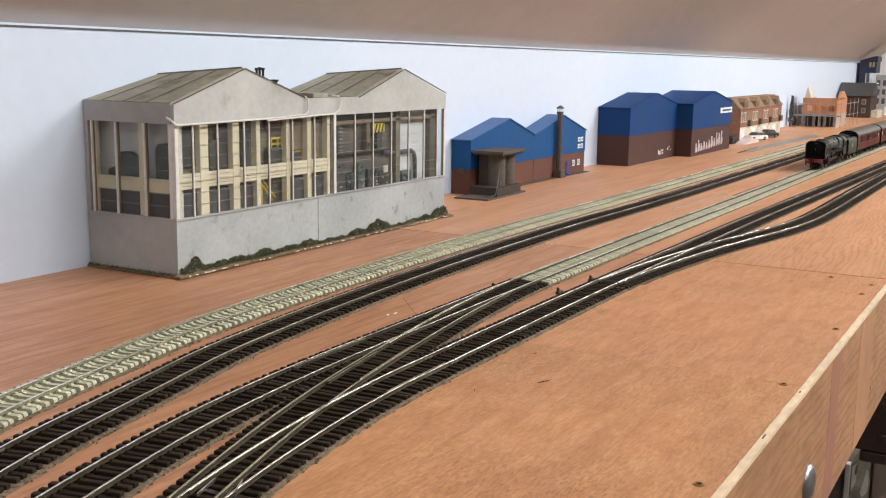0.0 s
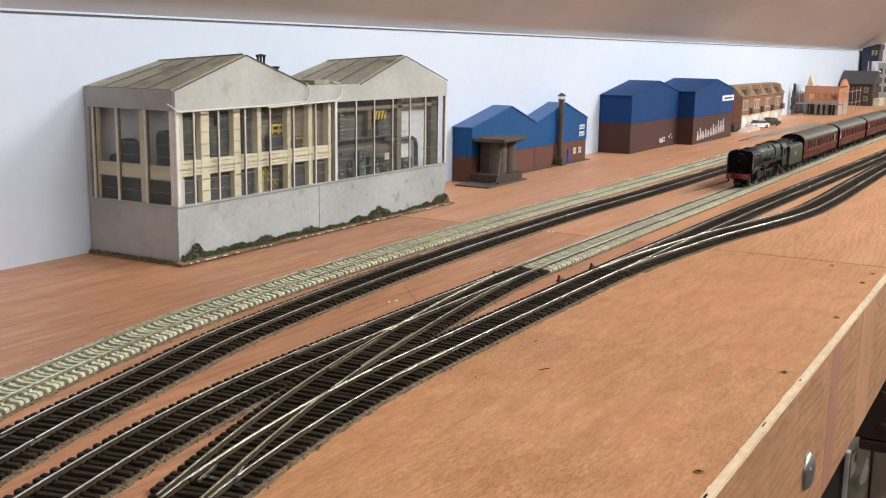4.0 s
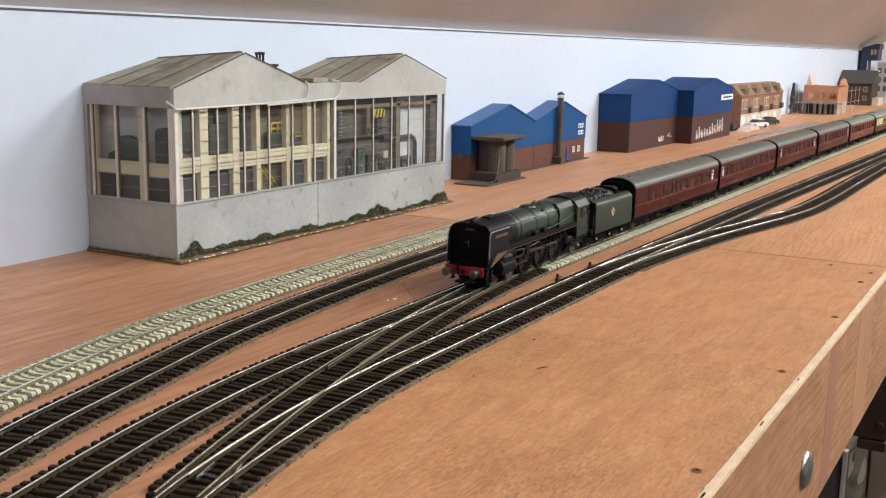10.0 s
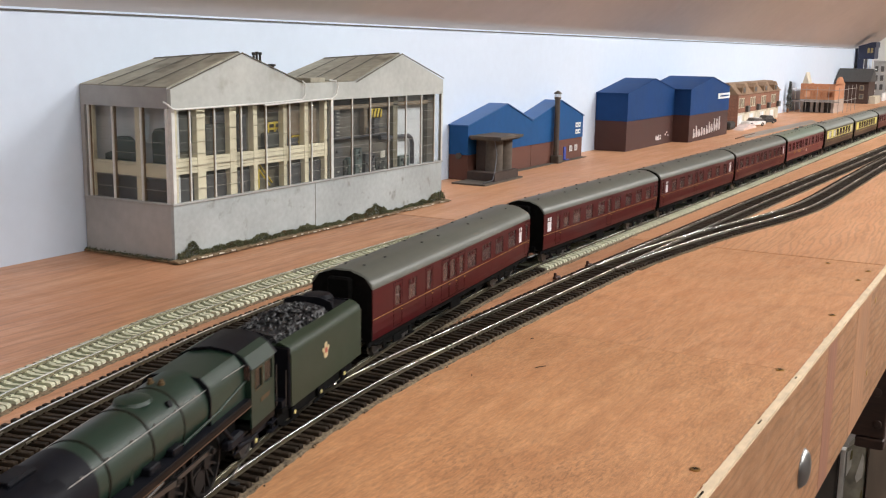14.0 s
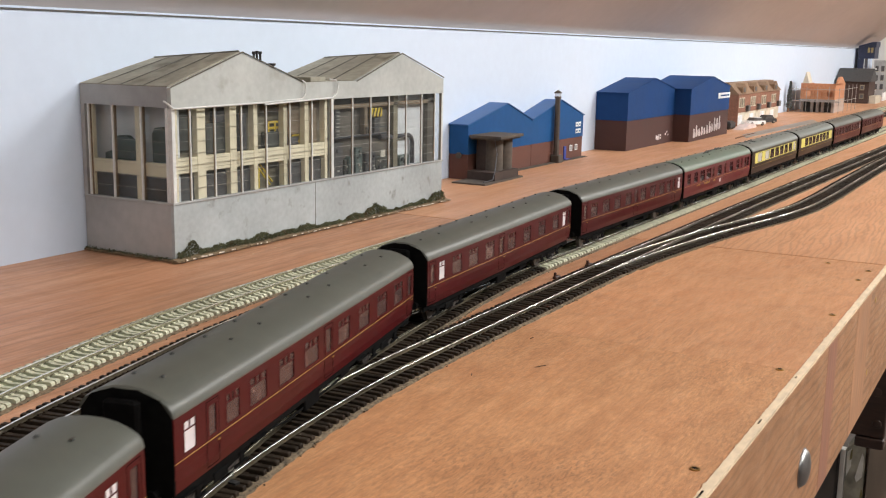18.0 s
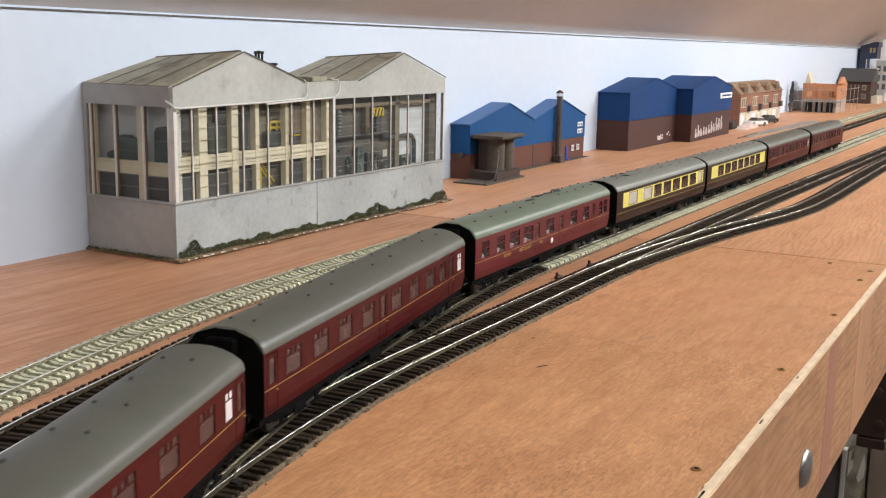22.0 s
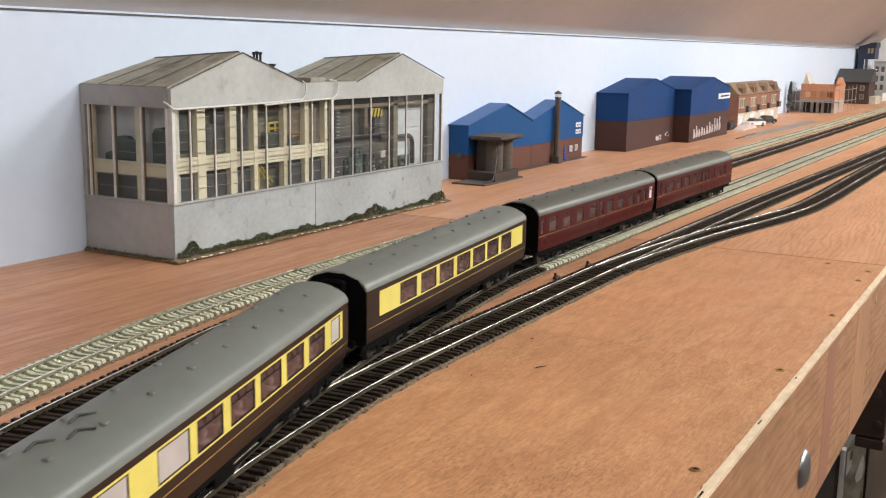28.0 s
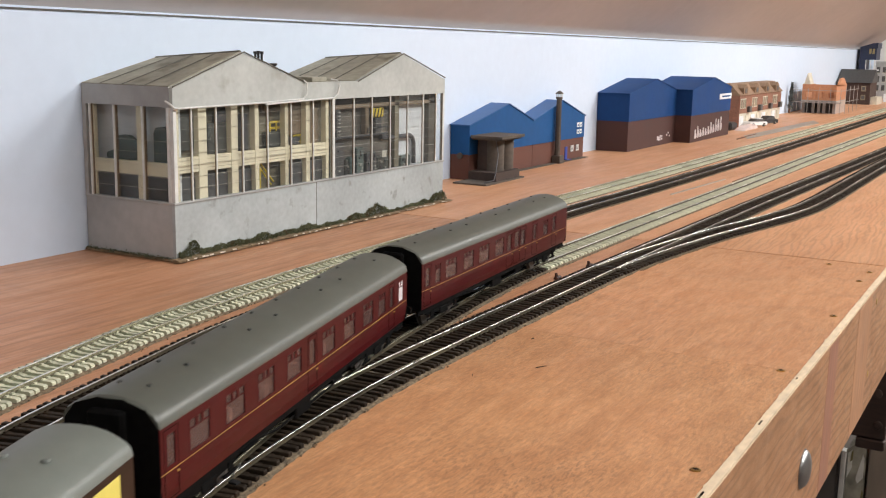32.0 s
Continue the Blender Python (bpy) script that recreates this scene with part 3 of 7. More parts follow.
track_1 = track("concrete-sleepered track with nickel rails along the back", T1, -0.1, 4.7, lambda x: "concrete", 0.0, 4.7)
track_2 = track("dark wooden-sleepered track beside the concrete one", T2, -0.1, 4.7, lambda x: "wood", 0.0, 4.7)
track_3 = track("middle track, pale concrete sleepers and a wooden turnout", T3, 0.0, 4.7, lambda x: "wood" if x < 0.717 else "concrete", 0.0, 4.7, widen=reach_x)
track_4 = track("dark wooden-sleepered front track with turnouts", T4, 0.0, 4.7, lambda x: "wood", 0.0, 4.7, widen=reach_v)
track_5 = track("dark wooden-sleepered siding curving off the front track", T5, 0.735, 4.7, lambda x: "wood", 0.952, 4.7, lift=0.00012)
crossover = track("curved crossover rails between two tracks", TX, 0.262, 0.722, lambda x: "wood", 0.30, 0.69, lift=0.0002, underlay=False, near=(9, 9))
part("underlay", cork_strip(TX, 0.29, 0.69, 0.0035), M["cork"], crossover, "crumbly cork strip under the sleepers")


def rail_joiner(ctrl, x, side, parent):
    """Folded metal fishplate round a rail end, with the gap between the rails."""
    o = side * GAUGE
    part("rail_joiner", Geo().sweep(smooth_line(ctrl, x - 0.004, x + 0.004, 0.004), [(o - 0.0010, ZS + 0.0001), (o + 0.0010, ZS + 0.0001), (o + 0.0008, ZS + 0.0008), (o + 0.0006, ZS + 0.0011), (o - 0.0006, ZS + 0.0011), (o - 0.0008, ZS + 0.0008)]), M["railside"], parent, "dull metal rail joiner")
    part("rail_gap", Geo().sweep(smooth_line(ctrl, x - 0.0002, x + 0.0003, 0.0005), [(o - 0.0006, RT - 0.0006), (o + 0.0006, RT - 0.0006), (o + 0.0006, RT + 0.0003), (o - 0.0006, RT + 0.0003)]), M["black"], parent)


for ctrl, x, sides, tr in ((T2, 0.272, (-1, 1), track_2), (T2, 0.905, (-1, 1), track_2), (T1, 0.60, (-1, 1), track_1), (T4, 0.735, (-1, 1), track_4), (T4, 0.487, (-1, 1), track_4), (T3, 0.717, (-1, 1), track_3), (T3, 0.445, (1,), track_3), (T4, 1.04, (-1, 1), track_4), (T5, 1.06, (-1, 1), track_5)):
    for side in sides:
        rail_joiner(ctrl, x, side, tr)


LEVER = mat("red_brown_plastic", (0.040, 0.015, 0.011), 0.5)


def turnout(label, frog, check, toe, lever):
    """Frog, check rails, tie bar and point levers of a turnout; frog: upper and lower track, the span in which they cross, its heading."""
    tn = thing("turnout", label, "turnout", "turnouts")
    tn.matrix_basis = ON_BOARD
    upper, lower, lo, hi, ahead = frog
    xc = min((abs(y_at(upper, x) - y_at(lower, x) - 2 * GAUGE), x) for x in np.arange(lo, hi, 0.002))[1]
    nose = part("frog", Geo().box(xc - 0.003, xc + 0.003, y_at(lower, xc) + GAUGE - 0.0006, y_at(lower, xc) + GAUGE + 0.0006, ZS, RT - 0.0003, 0.0002), M["railside"], tn, "dull metal frog")
    for c, o in ((upper, -GAUGE), (lower, GAUGE)):
        x0, x1 = sorted((xc - ahead * 0.002, xc + ahead * 0.022))
        part("wing_rail", Geo().sweep(smooth_line(c, x0, x1, 0.004), [(o - 0.0004, RT), (o + 0.0004, RT), (o + 0.0003, RT + 0.0003), (o - 0.0003, RT + 0.0003)]), M["frogm"], nose, "bright worn rail top")
    for (c, x0, x1, off) in check:
        cl = smooth_line(c, x0, x1, 0.008)
        cr = part("check_rail", Geo().sweep(cl, [(off - 0.00035, ZS), (off + 0.00035, ZS), (off + 0.00035, RT - 0.0005), (off - 0.00035, RT - 0.0005)]), M["railside"], tn)
        part("rail_head", Geo().sweep(cl, [(off - 0.00036, RT - 0.00048), (off + 0.00036, RT - 0.00048), (off + 0.00036, RT - 0.0003), (off + 0.0002, RT - 0.0002), (off - 0.0002, RT - 0.0002), (off - 0.00036, RT - 0.0003)]), M["checkm"], cr, "dull olive rail head")
    (tc, tx) = toe
    ty = y_at(tc, tx)
    part("tie_bar", Geo().box(tx - 0.0013, tx + 0.0013, ty - 0.013, ty + 0.014, 0.0045, 0.0062), M["black"], tn)
    if lever:
        for (lx, ly) in lever:
            lx, ly = lx / SPREAD, ly / SPREAD
            lv = part("point_lever", Geo().box(lx - 0.0025, lx + 0.0060, ly - 0.0016, ly + 0.0016, LOW, LOW + 0.0020, 0.0005).prism([(lx - 0.0022, LOW + 0.0018), (lx + 0.0010, LOW + 0.0018), (lx - 0.0006, LOW + 0.0050), (lx - 0.0020, LOW + 0.0050)], "y", ly - 0.0007, ly + 0.0007), LEVER, tn, "small red-brown tie-bar lever")
    return tn


turnout("wooden-sleepered turnout to the crossover", (T3, TX, 0.44, 0.60, -1), ((T3, 0.43, 0.50, 0.0066), (TX, 0.43, 0.50, -0.0066), (T3, 0.50, 0.715, -0.0076), (TX, 0.50, 0.70, 0.0076)), (T3, 0.70), ((0.694, 0.352),))
turnout("wooden-sleepered turnout joining the front track", (TX, T4, 0.34, 0.45, 1), ((T4, 0.42, 0.48, -0.0066), (TX, 0.42, 0.48, 0.0066), (T4, 0.28, 0.43, 0.0076), (TX, 0.28, 0.43, -0.0076)), (T4, 0.285), ())
for (xa, ya), (xb, yb) in (((0.2773, 0.2620), (0.2922, 0.2665)), ((0.2861, 0.2517), (0.2965, 0.2564))):
    jn = thing("insulated_joint", "short pale insulated rail joint in the turnout", "rail joint", "rail joints")
    jn.matrix_basis = ON_BOARD
    part("joint_bar", Geo().prism([(xa, ya - 0.00035), (xb, yb - 0.00035), (xb, yb + 0.00035), (xa, ya + 0.00035)], "z", RT - 0.0009, RT + 0.0003), M["rail"], jn)
turnout("wooden-sleepered turnout to the siding", (T4, T5, 0.85, 0.97, 1), ((T4, 0.89, 0.96, 0.0066), (T5, 0.89, 0.96, -0.0066), (T4, 0.74, 0.90, -0.0076), (T5, 0.74, 0.90, 0.0076)), (T4, 0.745), ((0.7630, 0.3020), (0.7064, 0.3045)))
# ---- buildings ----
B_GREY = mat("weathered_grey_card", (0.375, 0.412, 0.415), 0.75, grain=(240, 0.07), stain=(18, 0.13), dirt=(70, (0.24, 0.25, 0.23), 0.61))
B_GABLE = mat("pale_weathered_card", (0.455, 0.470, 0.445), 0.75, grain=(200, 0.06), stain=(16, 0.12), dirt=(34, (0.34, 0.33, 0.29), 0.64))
# Darker, warmer copy of the front card: side's shade put into the colour.
B_SIDE = mat("shaded_warm_grey_card", (0.365, 0.37, 0.36), 0.75, grain=(120, 0.07), stain=(9, 0.2))
B_TRIM = mat("pale_grey_trim", (0.66, 0.665, 0.64), 0.6, grain=(200, 0.08))
B_ROOF = mat("grimy_roof_sheet", (0.325, 0.305, 0.24), 0.8, grain=(150, 0.15), stain=(12, 0.25), dirt=(30, (0.16, 0.14, 0.10), 0.58))
B_SEAM = mat("dark_roof_seam", (0.12, 0.11, 0.09), 0.8)
B_CREAM = mat("cream_painted_beam", (0.88, 0.79, 0.57), 0.6, grain=(120, 0.08))
B_DARK = mat("dark_grey_panel", (0.085, 0.082, 0.080), 0.5)
B_PANE = glass("thin_clear_glazing", (0.85, 0.88, 0.88), 0.06, 0.93)
B_YEL = mat("yellow_handrail_paint", (0.75, 0.55, 0.05), 0.5)
B_MACH = mat("dark_olive_machine", (0.065, 0.066, 0.055), 0.5, grain=(150, 0.2), stain=(60, 0.4))
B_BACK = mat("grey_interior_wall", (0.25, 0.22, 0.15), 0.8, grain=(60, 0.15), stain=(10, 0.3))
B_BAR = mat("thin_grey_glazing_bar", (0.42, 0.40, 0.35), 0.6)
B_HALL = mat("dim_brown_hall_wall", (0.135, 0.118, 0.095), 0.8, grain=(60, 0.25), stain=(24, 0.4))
B_PALE = mat("pale_grey_inner_wall", (0.72, 0.74, 0.75), 0.8, grain=(80, 0.1), stain=(14, 0.2))
B_BROWN = mat("brown_steelwork", (0.22, 0.16, 0.10), 0.7)
B_GREENM = mat("grey_green_boiler", (0.095, 0.125, 0.112), 0.6, grain=(150, 0.15), stain=(50, 0.3))
B_PIPE = mat("dark_steel_pipe", (0.14, 0.14, 0.15), 0.4, 0.6)
LEAF = mat("olive_brown_scatter_weeds", (0.108, 0.114, 0.066), 0.95, grain=(700, 0.5), stain=(90, 0.35), spec=0.1, dirt=(160, (0.115, 0.085, 0.045), 0.56))
B_BASEC = mat("torn_brown_card", (0.20, 0.14, 0.08), 0.9, grain=(300, 0.4))
B_WHITE = mat("torn_white_card", (0.75, 0.70, 0.60), 0.9)


def factory():
    X0, X1, Y0, Y1 = 0.594, 1.006, 0.574, WALL - 0.001
    zb, zw, ze, zr = 0.0445, 0.1185, 0.1335, 0.1598
    g1 = (X0, 0.676, 0.757)
    g2 = (0.840, 0.921, X1)
    b = thing("factory_building", "pale grey glazed factory with twin gables and weeds along its foot", "factory")
    part("base_wall", Geo().box(X0, X1, Y0, Y0 + 0.003, 0.0, zb).box(X1 - 0.003, X1, Y0 + 0.003, Y1, 0, zb), B_GREY, b)
    part("side_wall", Geo().box(X0, X0 + 0.003, Y0 + 0.003, Y1, 0, zb), B_SIDE, b, "stained warm grey side wall, toned darker for shade")
    part("sill", Geo().box(X0 - 0.001, X1 + 0.001, Y0 - 0.001, Y0 + 0.004, zb, zb + 0.0016, 0.0003).box(X0 - 0.001, X0 + 0.004, Y0 + 0.004, Y1, zb, zb + 0.0016, 0.0003), B_SIDE, b)
    front = [(X0, zw), (X0, ze), (g1[1], zr), (g1[2], ze + 0.001), (g2[0], ze + 0.001), (g2[1], zr), (X1, ze), (X1, zw)]
    part("gable_wall", Geo().prism(front, "y", Y0 - 0.0005, Y0 + 0.003), B_GABLE, b)
    part("side_fascia", Geo().box(X0 - 0.0005, X0 + 0.003, Y0 + 0.003, Y1, zw, ze + 0.0005), B_SIDE, b, "stained warm grey side fascia, toned darker for shade")
    part("side_fascia", Geo().box(X1 - 0.003, X1, Y0 + 0.003, Y1, zw, ze), B_GREY, b)
    # roofs
    for (a, r, c) in (g1, g2):
        th = 0.0012
        for p, q in (((a, ze), (r, zr)), ((c, ze), (r, zr))):
            s = -1 if p[0] < q[0] else 1
            roof = part("roof", Geo().add([(p[0] - s * 0.0 + (dx if y > Y0 + 0.05 else 0), y, p[1] + u) if e == 0 else (q[0], y, q[1] + u - (0.0066 if y > Y0 + 0.05 else 0)) for y in (Y0 + 0.0031, Y1) for e in (0, 1) for u in (0, th) for dx in (0,)], [(0, 1, 3, 2), (4, 6, 7, 5), (0, 4, 5, 1), (2, 3, 7, 6), (1, 5, 7, 3), (0, 2, 6, 4)]), B_ROOF, b, "grimy sheet roof slope")
            for k in range(1, 4):
                yy = Y0 + 0.0031 + (Y1 - Y0) * k / 4
                drop = 0.0066 * k / 4
                part("seam", Geo().prism([(p[0], p[1] + th), (q[0], q[1] + th - drop), (q[0], q[1] + th + 0.0004 - drop), (p[0], p[1] + th + 0.0004)], "y", yy - 0.0006, yy + 0.0006), B_SEAM, roof)
        part("ridge_cap", Geo().add([(r + a, y, zr + th + u - d) for y, d in ((Y0 + 0.003, 0), (Y1, 0.0066)) for a, u in ((-0.002, -0.0008), (0, 0.0008), (0.002, -0.0008))], [(0, 1, 2), (5, 4, 3), (0, 3, 4, 1), (1, 4, 5, 2), (2, 5, 3, 0)]), B_SEAM, b)
        # edge trim along the gable
        part("gable_trim", Geo().tube([(a, Y0 - 0.001, ze + 0.0006), (r, Y0 - 0.001, zr + 0.0006), (c, Y0 - 0.001, ze + 0.0016)], 0.0006), B_SEAM, b)
    part("valley_roof", Geo().box(g1[2], g2[0], Y0 + 0.0031, Y1, ze - 0.002, ze + 0.0004), B_ROOF, b)
    part("roof_hatch", Geo().box(0.782, 0.805, Y0 + 0.01, Y0 + 0.04, ze + 0.0004, ze + 0.005, 0.0006), B_ROOF, b)
    for k, (cx, h) in enumerate(((0.7275, 0.013), (0.7315, 0.0135), (0.736, 0.013))):
        part("roof_vent", Geo().lathe([(0, 0.0011), (h, 0.0011), (h, 0.0017), (h + 0.0022, 0.0017)], (cx, Y0 + 0.03, 0.1455), (cx, Y0 + 0.03, 1), 10), M["black"], b, "black roof vent pipe")
    part("roof_vent", Geo().lathe([(0, 0.002), (0.005, 0.002), (0.006, 0.0035), (0.0075, 0.0035)], (0.752, Y0 + 0.03, 0.143), (0.752, Y0 + 0.03, 1), 10), M["black"], b, "squat black roof cowl")
    # gutters and down pipes
    part("gutter", Geo().tube([(X0 - 0.003, Y0 + 0.004, 0.1235), (X0 - 0.0035, Y0 - 0.001, 0.1215), (X0 - 0.001, Y0 - 0.003, 0.1185), (X0 + 0.004, Y0 - 0.003, 0.1180), (0.70, Y0 - 0.003, 0.1190), (0.752, Y0 - 0.003, 0.1205), (0.7565, Y0 - 0.003, 0.124), (0.757, Y0 - 0.003, 0.134), (0.755, Y0 - 0.001, 0.1365)], 0.0008, 8), B_TRIM, b, "pale round gutter pipe")
    part("gutter", Geo().tube([(0.70, Y0 - 0.0035, 0.1175), (0.796, Y0 - 0.0035, 0.1200), (0.803, Y0 - 0.0035, 0.1235), (0.806, Y0 - 0.0035, 0.131), (0.805, Y0 - 0.002, 0.1355), (0.80, Y0 + 0.002, 0.1365)], 0.0008, 8), B_TRIM, b, "pale round gutter pipe")
    # mullions and panes, front
    xs = [X0, 0.6133, 0.6413, 0.6733, 0.7053, 0.7373, 0.7693, 0.7992]
    xr = [0.8333, 0.8643, 0.8973, 0.9303, 0.9608, 0.9883, X1 - 0.003]
    for i, mx in enumerate(xs + xr):
        w = 0.0036 if i in (0, 7) else (0.003 if i == 14 else 0.0014)
        part("mullion", Geo().box(mx, mx + w, Y0 - 0.0006, Y0 + (0.003 if i in (0, 7, 14) else 0.0008), zb + 0.0016, zw, 0.0002), B_TRIM, b)
        # Thin brown strip paints the shade on the mullion's left edge.
        part("jamb", Geo().box(mx - 0.0004, mx - 0.0001, Y0 + 0.0002, Y0 + 0.0008, zb + 0.0016, zw), B_BROWN, b, "dark strip painted as shade beside the mullion") if i else None
    allx = xs + xr
    for a, c in zip(allx[:-1], allx[1:]):
        pane = part("window_pane", Geo().box(a + 0.0015, c - 0.0002, Y0 + 0.001, Y0 + 0.0014, zb + 0.0016, zw), B_PANE, b)
        pane.visible_shadow = False
        for k in range(1, 8):
            zz = zb + 0.0016 + (zw - zb) * k / 8.0
            part("glazing_bar", Geo().box(a + 0.0015, c - 0.0002, Y0 + 0.0008, Y0 + 0.0016, zz - 0.00004, zz + 0.00004), B_BAR, pane)
    # side windows
    ys = [Y0 + 0.003, Y0 + 0.0305, Y0 + 0.0610, Y1 - 0.0085]
    for i, my in enumerate(ys):
        part("mullion", Geo().box(X0 - 0.0006, X0 + 0.0008, my, my + (0.0018 if i else 0.0030), zb + 0.0016, zw, 0.0002), B_TRIM, b)
        # Same painted shade strip beside the side-wall mullions.
        part("jamb", Geo().box(X0 + 0.0006, X0 + 0.003, my - 0.0006, my - 0.0001, zb + 0.0016, zw), B_BROWN, b, "dark strip painted as shade beside the mullion") if i else None
    for a, c in zip(ys[:-1], ys[1:]):
        pane = part("window_pane", Geo().box(X0 + 0.001, X0 + 0.0014, a + 0.0018, c - 0.001, zb + 0.0016, zw), B_PANE, b)
        pane.visible_shadow = False
        for k in range(1, 8):
            zz = zb + 0.0016 + (zw - zb) * k / 8.0
            part("glazing_bar", Geo().box(X0 + 0.0006, X0 + 0.0016, a + 0.0018, c - 0.001, zz - 0.00004, zz + 0.00004), B_BAR, pane)
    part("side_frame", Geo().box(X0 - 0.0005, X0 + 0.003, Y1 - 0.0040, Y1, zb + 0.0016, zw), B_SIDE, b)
    # shallow interior: back walls, cream frame, machines in relief
    yb = Y0 + 0.0125
    part("inner_floor", Geo().box(X0 + 0.004, X1 - 0.004, Y0 + 0.004, Y1, 0.040, 0.044), B_DARK, b)
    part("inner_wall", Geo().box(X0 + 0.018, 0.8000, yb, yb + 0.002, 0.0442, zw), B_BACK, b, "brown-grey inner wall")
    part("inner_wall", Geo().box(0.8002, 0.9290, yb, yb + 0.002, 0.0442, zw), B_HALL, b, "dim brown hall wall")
    part("inner_wall", Geo().box(0.9292, X1 - 0.006, yb, yb + 0.002, 0.0442, zw), B_PALE, b, "pale grey inner wall")
    part("inner_wall", Geo().box(X0 + 0.0125, X0 + 0.0145, Y0 + 0.006, Y1 - 0.003, 0.0442, zw), B_PALE, b, "pale grey inner wall")
    yc = Y0 + 0.0024
    for cx, cw in ((0.5990, 0.0040), (0.6244, 0.0096), (0.6627, 0.0083), (0.6924, 0.0052), (0.7326, 0.0048), (0.7626, 0.0059), (0.7926, 0.0044)):
        part("column", Geo().box(cx, cx + cw, yc, yc + 0.006, 0.0442, zw, 0.0003), B_CREAM, b, "cream painted column")
    part("beam", Geo().box(X0 + 0.008, 0.7980, yc + 0.0004, yc + 0.0056, 0.0675, 0.0795, 0.0003), B_CREAM, b, "cream floor beam")
    for k in range(3):
        part("beam_joint", Geo().box(X0 + 0.008, 0.7980, yc + 0.0002, yc + 0.0005, 0.0700 + k * 0.0035, 0.0703 + k * 0.0035), B_BACK, b)
    for a, c in ((0.6085, 0.6244), (0.6345, 0.6627), (0.6715, 0.6924), (0.7380, 0.7626), (0.7690, 0.7926)):
        part("dark_panel", Geo().box(a, c, yc + 0.0045, yc + 0.0065, 0.0442, 0.0640), B_DARK, b)
    # upper floor machines
    for a, c, z0, z1, m in ((0.602, 0.626, 0.084, 0.112, B_MACH), (0.640, 0.667, 0.0796, 0.104, B_MACH), (0.650, 0.664, 0.104, 0.113, B_PIPE), (0.680, 0.690, 0.0796, 0.1100, B_PIPE), (0.713, 0.735, 0.0796, 0.0930, B_MACH), (0.744, 0.760, 0.0796, 0.0865, B_PIPE), (0.771, 0.788, 0.0796, 0.1150, B_BROWN), (0.741, 0.763, 0.0885, 0.1180, B_BROWN), (0.712, 0.735, 0.1105, 0.1180, B_BROWN)):
        part("machine", Geo().box(a, c, yb - 0.005, yb - 0.0002, z0, z1, 0.0008), m, b, "dark machine")
    # side machines, columns and panels
    xb = X0 + 0.0120
    part("machine", Geo().prism([(0.6145, 0.0755), (0.6525, 0.0755), (0.6525, 0.0800), (0.6440, 0.0830), (0.6420, 0.0920), (0.6370, 0.0945), (0.6290, 0.0945), (0.6250, 0.0920), (0.6145, 0.0910)], "x", xb - 0.005, xb), B_GREENM, b, "green-grey humped machine")
    part("machine", Geo().prism([(0.5830, 0.0755), (0.6010, 0.0755), (0.6010, 0.0980), (0.5985, 0.1020), (0.5920, 0.1030), (0.5860, 0.1000), (0.5830, 0.0900)], "x", xb - 0.005, xb), B_GREENM, b, "green-grey round machine")
    for cy, cw in ((0.5785, 0.0040), (0.6075, 0.0065), (0.6600, 0.0050)):
        part("column", Geo().box(X0 + 0.0020, X0 + 0.0060, cy, cy + cw, 0.0442, zw, 0.0003), B_CREAM, b, "cream painted column")
    part("beam", Geo().box(X0 + 0.0022, X0 + 0.0058, Y0 + 0.006, Y1 - 0.004, 0.0650, 0.0755), B_CREAM, b, "cream floor beam")
    for a, c in ((0.5825, 0.6070), (0.6145, 0.635), (0.6365, 0.6595)):
        part("dark_panel", Geo().box(X0 + 0.0040, X0 + 0.0060, a, c, 0.0442, 0.0650), B_DARK, b)
    for a, c, z0, z1 in ((0.7200, 0.7370, 0.0910, 0.1010), (0.7530, 0.7640, 0.0760, 0.0880), (0.6990, 0.7060, 0.0460, 0.0640)):
        g = Geo()
        for zz in (z0, (z0 + z1) / 2, z1):
            g.box(a, c, Y0 + 0.0085, Y0 + 0.0092, zz - 0.0009, zz + 0.0009)
        for xx in (a, (a + c) / 2, c):
            g.box(xx - 0.0008, xx + 0.0008, Y0 + 0.0086, Y0 + 0.0093, z0, z1)
        part("handrail", g, B_YEL, b, "yellow handrail")
    part("stair", Geo().tube([(0.706, Y0 + 0.010, 0.064), (0.722, Y0 + 0.010, 0.047)], 0.0009).tube([(0.709, Y0 + 0.0105, 0.066), (0.726, Y0 + 0.0105, 0.049)], 0.0009), B_YEL, b, "yellow stair rail")
    # right hall
    rnd = random.Random(21)
    for a, c, z0, z1, m in ((0.804, 0.828, 0.0442, 0.076, B_DARK), (0.830, 0.846, 0.0442, 0.060, B_MACH), (0.849, 0.861, 0.0442, 0.070, B_GREENM), (0.866, 0.884, 0.0442, 0.064, B_DARK), (0.885, 0.912, 0.0442, 0.058, B_MACH), (0.930, 0.948, 0.0442, 0.056, B_GREENM), (0.804, 0.905, 0.0800, 0.0818, B_PIPE), (0.804, X1 - 0.008, 0.1080, 0.1120, B_BROWN), (0.815, 0.822, 0.0818, 0.108, B_DARK), (0.8635, 0.870, 0.0818, 0.108, B_BROWN), (0.882, 0.892, 0.0818, 0.098, B_DARK), (0.985, X1 - 0.007, 0.0442, 0.118, B_HALL)):
        part("machine", Geo().box(a, c, yb - 0.006, yb - 0.0002, z0, z1, 0.0006), m, b, "dark machine")
